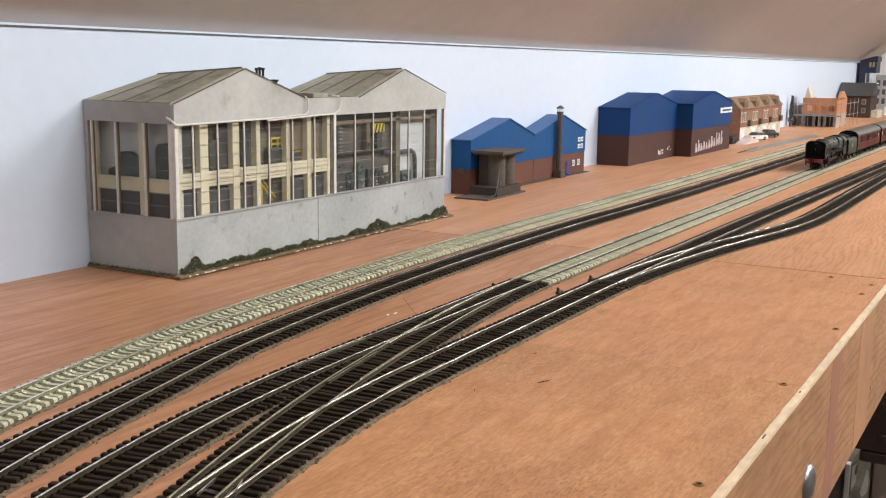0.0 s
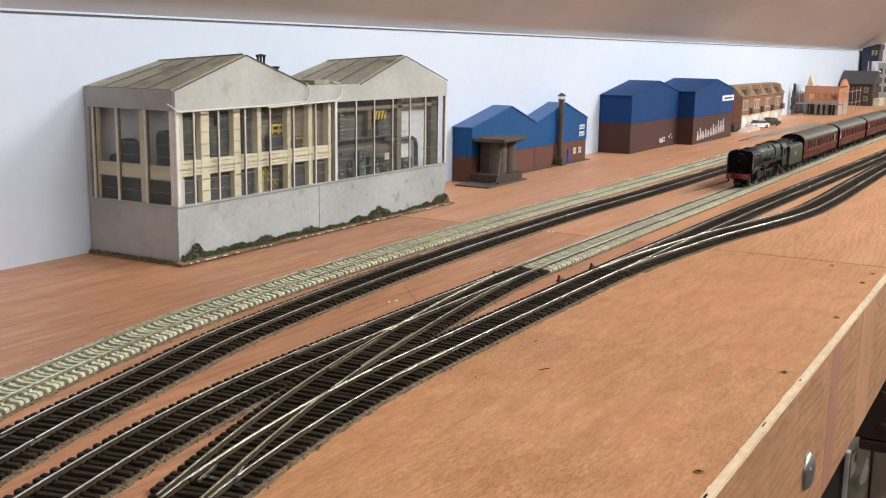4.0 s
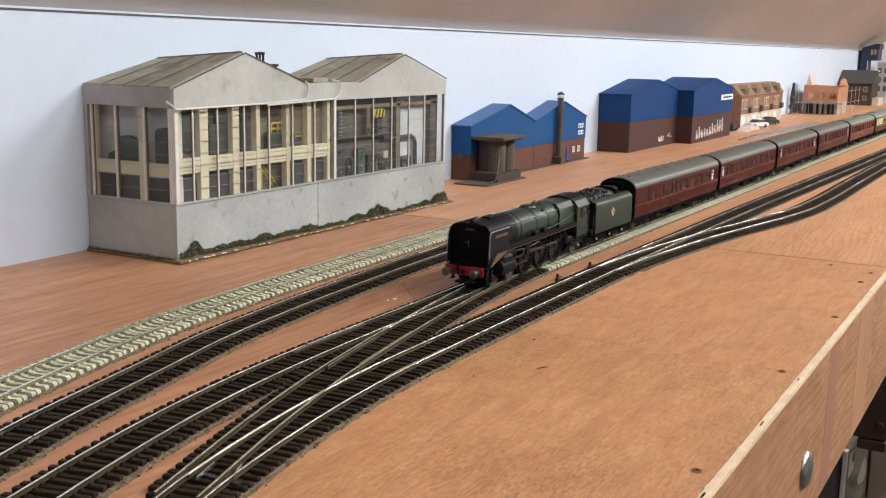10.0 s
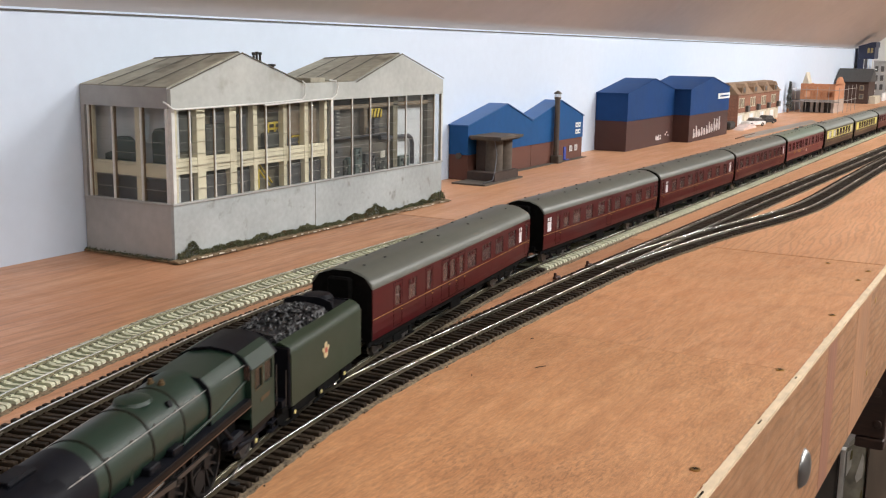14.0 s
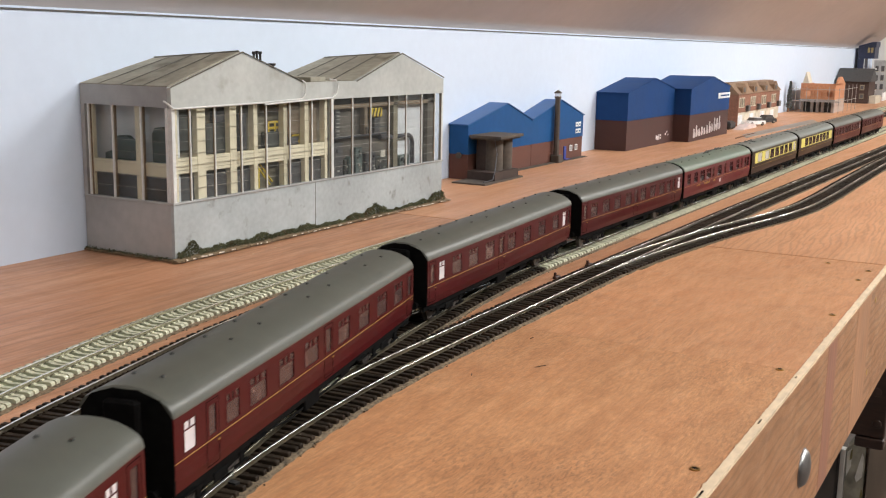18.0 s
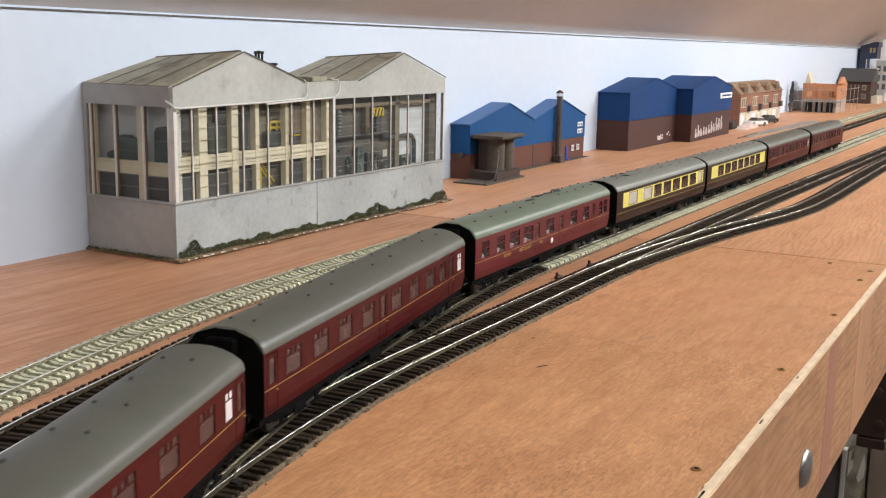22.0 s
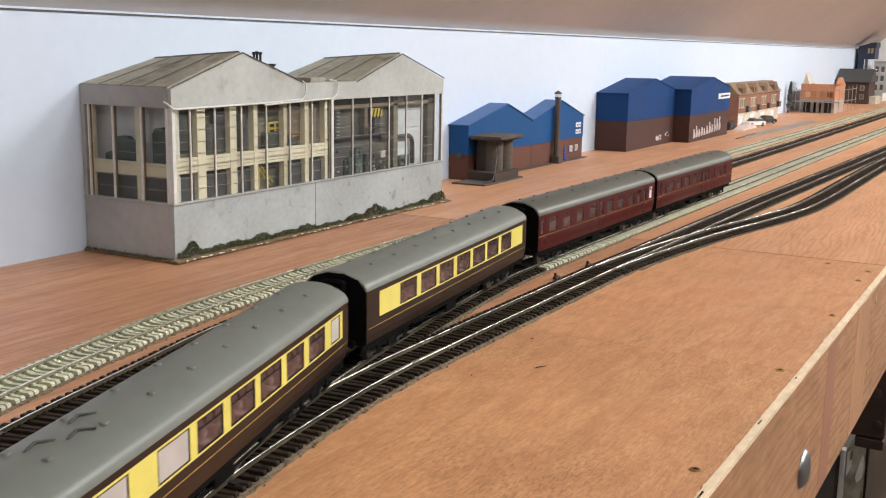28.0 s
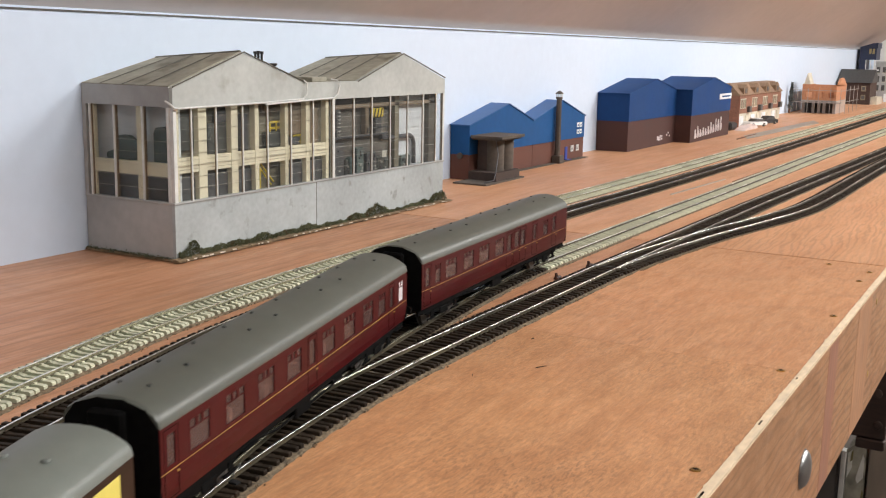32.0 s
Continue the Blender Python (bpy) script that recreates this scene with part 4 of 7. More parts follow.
        if c - a > 0.012 and z1 < 0.09 and z0 < 0.05:
            for k in range(3):
                xx = rnd.uniform(a + 0.002, c - 0.004)
                part("machine_detail", Geo().cyl((xx, yb - 0.0075, z1 - 0.004 - k * 0.003), (xx, yb - 0.0058, z1 - 0.004 - k * 0.003), rnd.uniform(0.0008, 0.0016), 10), B_PIPE, b)
                part("machine_detail", Geo().box(xx, xx + 0.003, yb - 0.0070, yb - 0.0058, z0 + 0.002 + k * 0.003, z0 + 0.0035 + k * 0.003), B_BAR, b)
    for k in range(7):
        zz = 0.0840 + k * 0.0035
        part("ladder_rung", Geo().box(0.8165, 0.8205, yb - 0.0072, yb - 0.0062, zz, zz + 0.0009), B_BAR, b)
    part("handrail", Geo().tube([(0.866, yb - 0.007, 0.0825), (0.866, yb - 0.007, 0.0880), (0.905, yb - 0.007, 0.0880), (0.905, yb - 0.007, 0.0825)], 0.0006), B_PIPE, b)
    part("vessel", Geo().lathe([(0, 0.0022), (0.002, 0.0042), (0.016, 0.0042), (0.018, 0.0022)], (0.838, yb - 0.005, 0.0442), (0.838, yb - 0.005, 1), 14), B_GREENM, b, "upright grey vessel", True)
    part("column", Geo().box(0.9170, 0.9250, yb - 0.006, yb - 0.0005, 0.0442, zw), B_BACK, b, "grey column")
    part("crane_hook", Geo().box(0.8740, 0.8940, Y0 + 0.005, Y0 + 0.0085, 0.0980, 0.1070, 0.0008), B_YEL, b, "yellow striped crane block")
    for k in range(3):
        part("stripe", Geo().prism([(0.8752 + k * 0.0058, 0.0983), (0.8770 + k * 0.0058, 0.0983), (0.8800 + k * 0.0058, 0.1068), (0.8782 + k * 0.0058, 0.1068)], "y", Y0 + 0.0046, Y0 + 0.0049), M["black"], b)
    part("pipe", Geo().tube([(0.9585, Y0 + 0.009, 0.046), (0.9580, Y0 + 0.009, 0.0680), (0.9555, Y0 + 0.009, 0.0735), (0.9500, Y0 + 0.009, 0.0760), (0.9200, Y0 + 0.009, 0.0760), (0.8950, Y0 + 0.009, 0.0775)], 0.0024, 10), B_PIPE, b, "bent steel pipe", True)
    part("notice", Geo().box(0.8930, 0.9010, Y0 + 0.006, Y0 + 0.0064, 0.0575, 0.0645), B_WHITE, b)
    # patched plaster and panel joints on the base
    for jx in (0.7745,):
        part("panel_joint", Geo().box(jx - 0.00025, jx + 0.00025, Y0 - 0.0002, Y0 + 0.0005, 0.006, zb), B_SEAM, b)
    # torn card foot and weeds
    random.seed(11)
    g, gw = Geo(), Geo()
    x = X0 - 0.004
    while x < X1 + 0.004:
        w = random.uniform(0.0015, 0.0055)
        o = 0.0075 + 0.0022 * noise.noise((x * 60, 0.4, 0)) + random.uniform(-0.0007, 0.0007)
        z = 0.0022 + 0.0008 * noise.noise((x * 40, 3.4, 0))
        t = random.uniform(-0.0004, 0.0004)
        g.add([(x, Y0 - 0.0002, 0.0002), (x + w, Y0 - 0.0002, 0.0002), (x + w, Y0 - o - t, 0.0010), (x, Y0 - o + t, 0.0010), (x, Y0 - 0.0002, z + 0.001), (x + w, Y0 - 0.0002, z + 0.001), (x + w, Y0 - o - t, z), (x, Y0 - o + t, z)], [(0, 3, 2, 1), (4, 5, 6, 7), (3, 7, 6, 2), (0, 4, 7, 3), (1, 2, 6, 5)])
        if random.random() < 0.42:
            gw.box(x + w * 0.1, x + w * random.uniform(0.5, 1.0), Y0 - o - 0.0007, Y0 - o + 0.0003, z - 0.0006, z + random.uniform(0.0000, 0.0004))
        x += w
    y = Y0 - 0.004
    while y < Y1:
        w = random.uniform(0.003, 0.008)
        o = 0.0030 + 0.0012 * noise.noise((y * 70, 7.4, 0))
        g.box(X0 - o, X0 - 0.0002, y, min(Y1, y + w), 0.0006, random.uniform(0.0014, 0.0024))
        y += w
    tagged(part("card_foot", g, B_BASEC, b, "torn brown card edge"), kind="stuff")
    tagged(part("card_foot", gw, B_WHITE, b, "torn white card edge"), kind="stuff")
    # Solid dark box stands in for the shadow under the card foot.
    part("foot_shadow_gap", Geo().box(X0, X1, Y0 - 0.0050, Y0 - 0.0004, 0.0, 0.0009), B_SEAM, b)

    def height(x):
        bush = 0.0085 * math.exp(-((x - 0.612) / 0.0085) ** 2) + 0.0055 * math.exp(-((x - 0.868) / 0.017) ** 2) + 0.0050 * math.exp(-((x - 0.993) / 0.014) ** 4)
        return max(0.0012, 0.0040 + bush + 0.0036 * noise.noise((x * 42, 1.3, 0)) + 0.0026 * noise.noise((x * 130, 4.3, 0)))

    g = Geo()
    for k in range(5200):
        x = random.uniform(X0 + 0.002, X1 + 0.003)
        t = height(x)
        u = random.random() ** 0.8
        deep = 0.0016 + 0.0042 * (1 - u) * (0.6 + 0.6 * noise.noise((x * 80, 9.1, 0)))
        o = Vector((x, Y0 - 0.0004 - random.random() * deep, 0.0022 + u * t))
        r = random.uniform(0.0004, 0.0009)
        turn = Euler((random.uniform(0, 3), random.uniform(0, 3), 0)).to_matrix()
        g.add([o + turn @ Vector(q) * r * random.uniform(0.6, 1.3) for q in ((1, 0, 0), (0, 1, 0), (-1, 0, 0), (0, -1, 0), (0, 0, 1), (0, 0, -1))], [(0, 1, 4), (1, 2, 4), (2, 3, 4), (3, 0, 4), (1, 0, 5), (2, 1, 5), (3, 2, 5), (0, 3, 5)])
    for k in range(4200):
        x = random.uniform(X0 + 0.002, X1 + 0.003)
        t = height(x) * random.uniform(0.7, 1.18)
        o = Vector((x, Y0 - 0.0006 - abs(random.gauss(0, 0.0016)), 0.0022 + t * random.random() ** 0.5))
        p, q = (Vector((random.gauss(0, 1), random.gauss(0, 1), random.gauss(0, 1))).normalized() * random.uniform(0.0003, 0.0007) for _ in range(2))
        g.add([o - p, o + q, o + p, o - q], [(0, 1, 2, 3)])
    for k in range(500):
        y = random.uniform(Y0, Y1)
        o = Vector((X0 - 0.0008 - abs(random.gauss(0, 0.0012)), y, 0.0018 + abs(random.gauss(0, 0.0009))))
        p, q = (Vector((random.gauss(0, 1), random.gauss(0, 1), random.gauss(0, 1))).normalized() * 0.0007 for _ in range(2))
        g.add([o - p, o + q, o + p, o - q], [(0, 1, 2, 3)])
    weeds = thing("weeds", "scruffy dark green weeds at the foot of the factory", "weeds", kind="stuff", geo=g, material=LEAF)


factory()

BLUE = mat("bright_blue_sheet", (0.011, 0.078, 0.230), 0.6, spec=0.2, grain=(90, 0.05), stain=(12, 0.07))
BLUE_R = mat("blue_roof_sheet", (0.022, 0.10, 0.29), 0.45, grain=(90, 0.05), stain=(12, 0.08))
BLUE2 = mat("deep_blue_sheet", (0.008, 0.047, 0.165), 0.65, spec=0.2, grain=(90, 0.05), stain=(12, 0.08))
BRICK = mat("brown_red_brick_card", (0.125, 0.048, 0.032), 0.8, grain=(600, 0.12), stain=(14, 0.12))
BRICK2 = mat("dark_brown_brick_card", (0.060, 0.023, 0.018), 0.7, grain=(600, 0.10), stain=(10, 0.18))
CONC = mat("brown_grey_concrete", (0.090, 0.073, 0.058), 0.85, grain=(200, 0.15), stain=(20, 0.2))
SIGN = mat("white_sign", (0.75, 0.76, 0.76), 0.6)
PAINTW = mat("white_spray_paint", (0.68, 0.62, 0.62), 0.7)
DOORB = mat("blue_door_paint", (0.02, 0.05, 0.30), 0.5)


def shed(name, label, units, blue, roofm, brick, y1, zmid, extra):
    """Low-relief industrial unit: units of (x0, ridge x, x1, front y, eave z, ridge z)."""
    b = thing(name, label, "warehouse", "blue warehouses")
    for (x0, xr, x1, y0, ze, zr, za) in units:
        part("brick_base", Geo().box(x0, x1, y0, y1, 0.0, zmid), brick, b, "brown brick lower wall")
        part("cladding", Geo().prism([(x0 - 0.0006, zmid), (x0 - 0.0006, ze), (xr, zr), (x1 + 0.0006, za), (x1 + 0.0006, zmid)], "y", y0 - 0.0008, y1), blue, b, "blue upper cladding")
        for (p, q) in (((x0, ze), (xr, zr)), ((x1, za), (xr, zr))):
            s = -1 if p[0] < q[0] else 1
            part("roof", Geo().prism([(p[0] + s * 0.003, p[1] - 0.0006), (q[0], q[1]), (q[0], q[1] + 0.0012), (p[0] + s * 0.003, p[1] + 0.0008)], "y", y0 - 0.002, y1), roofm, b, "blue sheet roof slope")
    extra(b)
    return b


def extra1(b):
    y0 = 0.643
    part("door", Geo().box(1.503, 1.511, y0 - 0.0012, y0 + 0.001, 0.001, 0.021), DOORB, b, "blue door")
    part("step", Geo().box(1.501, 1.515, y0 - 0.006, y0 - 0.001, 0.0, 0.0022), DOORB, b)
    for wx in (1.524, 1.5445):
        w = part("window", Geo().box(wx, wx + 0.0105, y0 - 0.0009, y0 + 0.001, 0.0125, 0.0215), B_DARK, b, "small white-framed window")
        part("window_frame", Geo().box(wx, wx + 0.0105, y0 - 0.0014, y0 - 0.0009, 0.0125, 0.0137).box(wx, wx + 0.0105, y0 - 0.0014, y0 - 0.0009, 0.0203, 0.0215).box(wx, wx + 0.0015, y0 - 0.0014, y0 - 0.0009, 0.0137, 0.0203).box(wx + 0.009, wx + 0.0105, y0 - 0.0014, y0 - 0.0009, 0.0137, 0.0203).box(wx + 0.0046, wx + 0.0060, y0 - 0.0014, y0 - 0.0009, 0.0137, 0.0203), SIGN, w)
    for sx in (1.5455, 1.5565):
        for sz in (0.0385, 0.0490):
            part("sign", Geo().box(sx, sx + 0.0085, y0 - 0.0016, y0 - 0.0010, sz, sz + 0.0070), SIGN, b, "small white sign")
            part("sign_mark", Geo().box(sx + 0.0022, sx + 0.0060, y0 - 0.0019, y0 - 0.0016, sz + 0.002, sz + 0.0045), BLUE, b)
    part("kerb", Geo().box(1.19, 1.575, y0 - 0.010, y0 - 0.0005, 0.0, 0.0012), CONC, b)
    part("side_vent", Geo().cyl((1.1925, 0.655, 0.031), (1.190, 0.655, 0.031), 0.004), CONC, b)


shed("blue_warehouse", "blue-clad twin-gabled warehouse on a brown brick base", ((1.1935, 1.304, 1.385, 0.643, 0.0702, 0.0934, 0.0672), (1.386, 1.488, 1.576, 0.643, 0.0672, 0.0918, 0.0657)), BLUE, BLUE_R, BRICK, WALL - 0.001, 0.0325, extra1)


def extra2(b):
    y0 = 0.583
    part("sign", Geo().box(2.135, 2.222, y0 - 0.0018, y0 - 0.0009, 0.0755, 0.0865), SIGN, b, "white name board")
    part("sign_mark", Geo().box(2.150, 2.212, y0 - 0.0022, y0 - 0.0018, 0.0795, 0.0825), BLUE2, b)
    rnd = random.Random(5)
    for i in range(11):
        x, h = 1.980 + i * 0.0175, (0.017, 0.022, 0.014, 0.016, 0.013, 0.016, 0.022, 0.016, 0.026, 0.024, 0.027)[i]
        z = 0.007 + i * 0.0006
        w = rnd.uniform(0.006, 0.0085)
        stem = [(x + rnd.uniform(-0.0012, 0.0012), y0 - 0.0004, z + h * k / 3) for k in range(4)]
        bowl = [(x + w * (0.5 - 0.5 * math.cos(a)), y0 - 0.0004, z + h * (0.30 + 0.26 * math.sin(a) * rnd.uniform(0.7, 1.1))) for a in (0.1, 0.9, 1.7, 2.5, 3.3, 4.2, 5.2)]
        part("paint_stroke", Geo().tube(stem, 0.0017, 6), PAINTW, b, "blurred white spray stroke")
        part("paint_stroke", Geo().tube(bowl, 0.0014, 6), PAINTW, b, "blurred white spray stroke")
    y1 = 0.614
    for x, z, w, h in ((1.853, 0.010, 0.004, 0.008), (1.859, 0.009, 0.006, 0.007), (1.868, 0.009, 0.004, 0.010), (1.876, 0.010, 0.006, 0.003), (1.876, 0.015, 0.006, 0.003), (1.905, 0.015, 0.005, 0.004), (1.913, 0.019, 0.004, 0.003), (1.921, 0.013, 0.004, 0.003)):
        part("paint_bar", Geo().box(x, x + w, y1 - 0.0006, y1 - 0.0002, z, z + h), PAINTW, b)


shed("blue_warehouse", "deep blue stepped warehouse with white spray paint on its brown base", ((1.700, 1.836, 1.955, 0.614, 0.0971, 0.1191, 0.0975), (1.952, 2.093, 2.221, 0.583, 0.0984, 0.1192, 0.0976)), BLUE2, BLUE2, BRICK2, WALL - 0.001, 0.0510, extra2)

chim = thing("factory_chimney", "tall slim brown-grey chimney with a capped pot", "chimney")
part("shaft", Geo().lathe([(0, 0.0047), (0.097, 0.0041)], (1.4605, 0.6365, 0.0), (1.4605, 0.6365, 1), 8), CONC, chim)
part("plinth", Geo().box(1.4525, 1.4685, 0.6285, 0.6420, 0.0, 0.012, 0.001), CONC, chim)
part("band", Geo().lathe([(0, 0.0053), (0.003, 0.0053)], (1.4605, 0.6365, 0.0955), (1.4605, 0.6365, 1), 8), CONC, chim)
for cx in (1.4575, 1.4635):
    for cy in (0.6335, 0.6395):
        part("cap_post", Geo().cyl((cx, cy, 0.098), (cx, cy, 0.1032), 0.0008, 6), SIGN, chim)
part("cap", Geo().lathe([(0, 0.0064), (0.0012, 0.0060), (0.0045, 0.0012)], (1.4605, 0.6365, 0.1032), (1.4605, 0.6365, 1), 8), CONC, chim, "pitched dark cap")

kiosk = thing("concrete_hopper", "brown concrete hopper of two round silos under a slab roof", "hopper")
RUSTB = mat("dark_red_brown_base", (0.050, 0.031, 0.024), 0.7, grain=(200, 0.15), stain=(20, 0.2))
part("base", Geo().prism([(1.1845, 0.5985), (1.258, 0.6015), (1.262, 0.641), (1.19, 0.641)], "z", 0.0, 0.0125), RUSTB, kiosk, "dark red-brown base")
part("plinth_foot", Geo().prism([(1.150, 0.594), (1.264, 0.597), (1.266, 0.6415), (1.150, 0.6415)], "z", 0.0, 0.0022), CONC, kiosk)
for (cx, r) in ((1.2175, 0.0118), (1.2450, 0.0118)):
    part("silo", Geo().lathe([(0, r), (0.0400, r)], (cx, 0.6175, 0.0125), (cx, 0.6175, 1), 28), CONC, kiosk, "round concrete silo", True)
part("silo_back", Geo().box(1.208, 1.254, 0.622, 0.638, 0.0125, 0.0522), RUSTB, kiosk)
part("roof_slab", Geo().prism([(1.194, 0.597), (1.258, 0.600), (1.256, 0.640), (1.196, 0.640)], "z", 0.0525, 0.0545).prism([(1.190, 0.594), (1.262, 0.597), (1.260, 0.640), (1.192, 0.640)], "z", 0.0546, 0.0580), CONC, kiosk, "stepped slab roof")
part("cable", Geo().tube([(1.2040, 0.6095, 0.0520), (1.2020, 0.6050, 0.035), (1.187, 0.600, 0.014), (1.178, 0.598, 0.005), (1.160, 0.602, 0.003)], 0.0007), B_PIPE, kiosk)

# ---- distant models ----
TAN = mat("tan_tiled_roof", (0.24, 0.15, 0.09), 0.8, grain=(200, 0.25))
REDB = mat("soft_red_brick", (0.26, 0.12, 0.075), 0.8, grain=(250, 0.25))
CREAMW = mat("cream_render", (0.62, 0.57, 0.46), 0.7)
ORANGE = mat("orange_brick", (0.50, 0.225, 0.115), 0.75, grain=(250, 0.15))
SCAF = mat("grey_scaffold_tube", (0.34, 0.32, 0.30), 0.6, 0.1)
GREYD = mat("dark_grey_slate", (0.055, 0.055, 0.055), 0.7, grain=(200, 0.2))
DBRICK = mat("dark_brown_house_brick", (0.060, 0.034, 0.026), 0.8, grain=(250, 0.2))
NAVY = mat("navy_tower_cladding", (0.018, 0.026, 0.062), 0.5)
PAPER = mat("crumpled_pale_paper", (0.62, 0.50, 0.46), 0.8)
STEEL = mat("dull_metal_strip", (0.42, 0.40, 0.36), 0.45, 0.7)
RUST = mat("rusty_rod", (0.16, 0.07, 0.03), 0.7)
GREYW2 = mat("grey_parapet", (0.45, 0.45, 0.44), 0.7)
CARW = mat("white_car_paint", (0.75, 0.75, 0.74), 0.3, coat=0.3)
CARB = mat("black_car_paint", (0.03, 0.03, 0.032), 0.3, coat=0.3)


def terrace():
    y0, y1 = 0.627, WALL - 0.001
    b = thing("terraced_houses", "row of four brick terraced houses with dormered tan roofs", "houses")
    X0, W = 2.462, 0.1075
    part("ground_floor", Geo().box(X0, X0 + 4 * W, y0, y1, 0.0, 0.030), CREAMW, b, "cream rendered ground floor")
    part("upper_wall", Geo().box(X0, X0 + 4 * W, y0 - 0.001, y1, 0.030, 0.073), REDB, b, "red brick upper floor")
    part("roof", Geo().prism([(y0 - 0.004, 0.072), (y0 + 0.020, 0.098), (y1, 0.098), (y1, 0.072)], "x", X0 - 0.004, X0 + 4 * W + 0.004), TAN, b, "tan tiled mansard roof")
    for k in range(4):
        x = X0 + k * W
        d = part("dormer", Geo().prism([(x + 0.032, 0.074), (x + 0.032, 0.088), (x + 0.050, 0.097), (x + 0.068, 0.088), (x + 0.068, 0.074)], "y", y0 - 0.003, y0 + 0.02), TAN, b, "gabled dormer")
        part("dormer_window", Geo().box(x + 0.042, x + 0.058, y0 - 0.0038, y0 - 0.003, 0.077, 0.087), B_DARK, d)
        for wx in (0.014, 0.034, 0.050):
            w = part("window", Geo().box(x + wx, x + wx + 0.012, y0 - 0.0022, y0 - 0.001, 0.041, 0.064), CREAMW, b, "tall white window")
            part("pane", Geo().box(x + wx + 0.0025, x + wx + 0.0095, y0 - 0.0028, y0 - 0.0022, 0.043, 0.062), B_BACK, w)
        part("balcony", Geo().box(x + 0.078, x + 0.098, y0 - 0.008, y0 - 0.001, 0.031, 0.045, 0.001), B_DARK, b, "dark balcony box")
        part("garage_door", Geo().box(x + 0.012, x + 0.050, y0 - 0.0012, y0, 0.002, 0.024), SIGN, b)
        part("front_door", Geo().box(x + 0.070, x + 0.088, y0 - 0.0012, y0, 0.002, 0.024), CREAMW, b)
    part("party_wall", Geo().box(X0 - 0.003, X0, y0 - 0.004, y1, 0.0, 0.075), REDB, b)
    return b


terrace()


def car(label, paint, x, y, rz):
    c = thing("model_car", label, "car", "model cars")
    body = [(-0.029, 0.003), (-0.029, 0.0095), (-0.024, 0.0112), (-0.012, 0.0118), (0.026, 0.0115), (0.029, 0.009), (0.029, 0.003)]
    part("body", Geo().prism(body, "y", -0.0115, 0.0115), paint, c)
    part("cabin", Geo().prism([(-0.014, 0.0115), (-0.005, 0.0185), (0.014, 0.0185), (0.022, 0.0115)], "y", -0.0100, 0.0100), B_DARK, c, "dark glazed cabin")
    part("roof", Geo().prism([(-0.006, 0.0180), (-0.004, 0.0193), (0.013, 0.0193), (0.016, 0.0180)], "y", -0.0102, 0.0102), paint, c)
    for wx in (-0.018, 0.018):
        for wy in (-0.0118, 0.0118):
            s = 1 if wy > 0 else -1
            w = part("wheel", Geo().lathe([(0, 0.0042), (0.003, 0.0042)], (wx, wy - s * 0.0028, 0.0042), (wx, wy + s, 0.0042), 12), M["black"], c)
            part("rim", Geo().lathe([(0, 0.0022), (0.0006, 0.0020)], (wx, wy, 0.0042), (wx, wy + s, 0.0042), 10), STEEL, w)
    for wy in (-0.008, 0.008):
        part("headlight", Geo().box(-0.0295, -0.0288, wy - 0.002, wy + 0.002, 0.006, 0.0085), SIGN, c)
    c.matrix_world = pose(x, y, 0.0003, 0, 0, rz)
    return c


car("white model saloon car parked by the terrace", CARW, 2.52, 0.600, -28)
car("black model car parked by the terrace", CARB, 2.63, 0.599, -25)
heap = thing("paper_scrap", "crumpled pale paper scrap beside the cars", "paper")
part("sheet", Geo().prism([(2.34, 0.0003), (2.37, 0.005), (2.40, 0.010), (2.42, 0.007), (2.45, 0.009), (2.47, 0.0003)], "y", 0.580, 0.602), PAPER, heap)
box_ = thing("dark_block", "small black block beside the warehouse", "block")
part("block_body", Geo().box(2.33, 2.38, 0.605, 0.635, 0.0003, 0.018, 0.004), M["black"], box_)


PALEB = mat("pale_pinkish_block", (0.46, 0.36, 0.30), 0.8, grain=(200, 0.15))


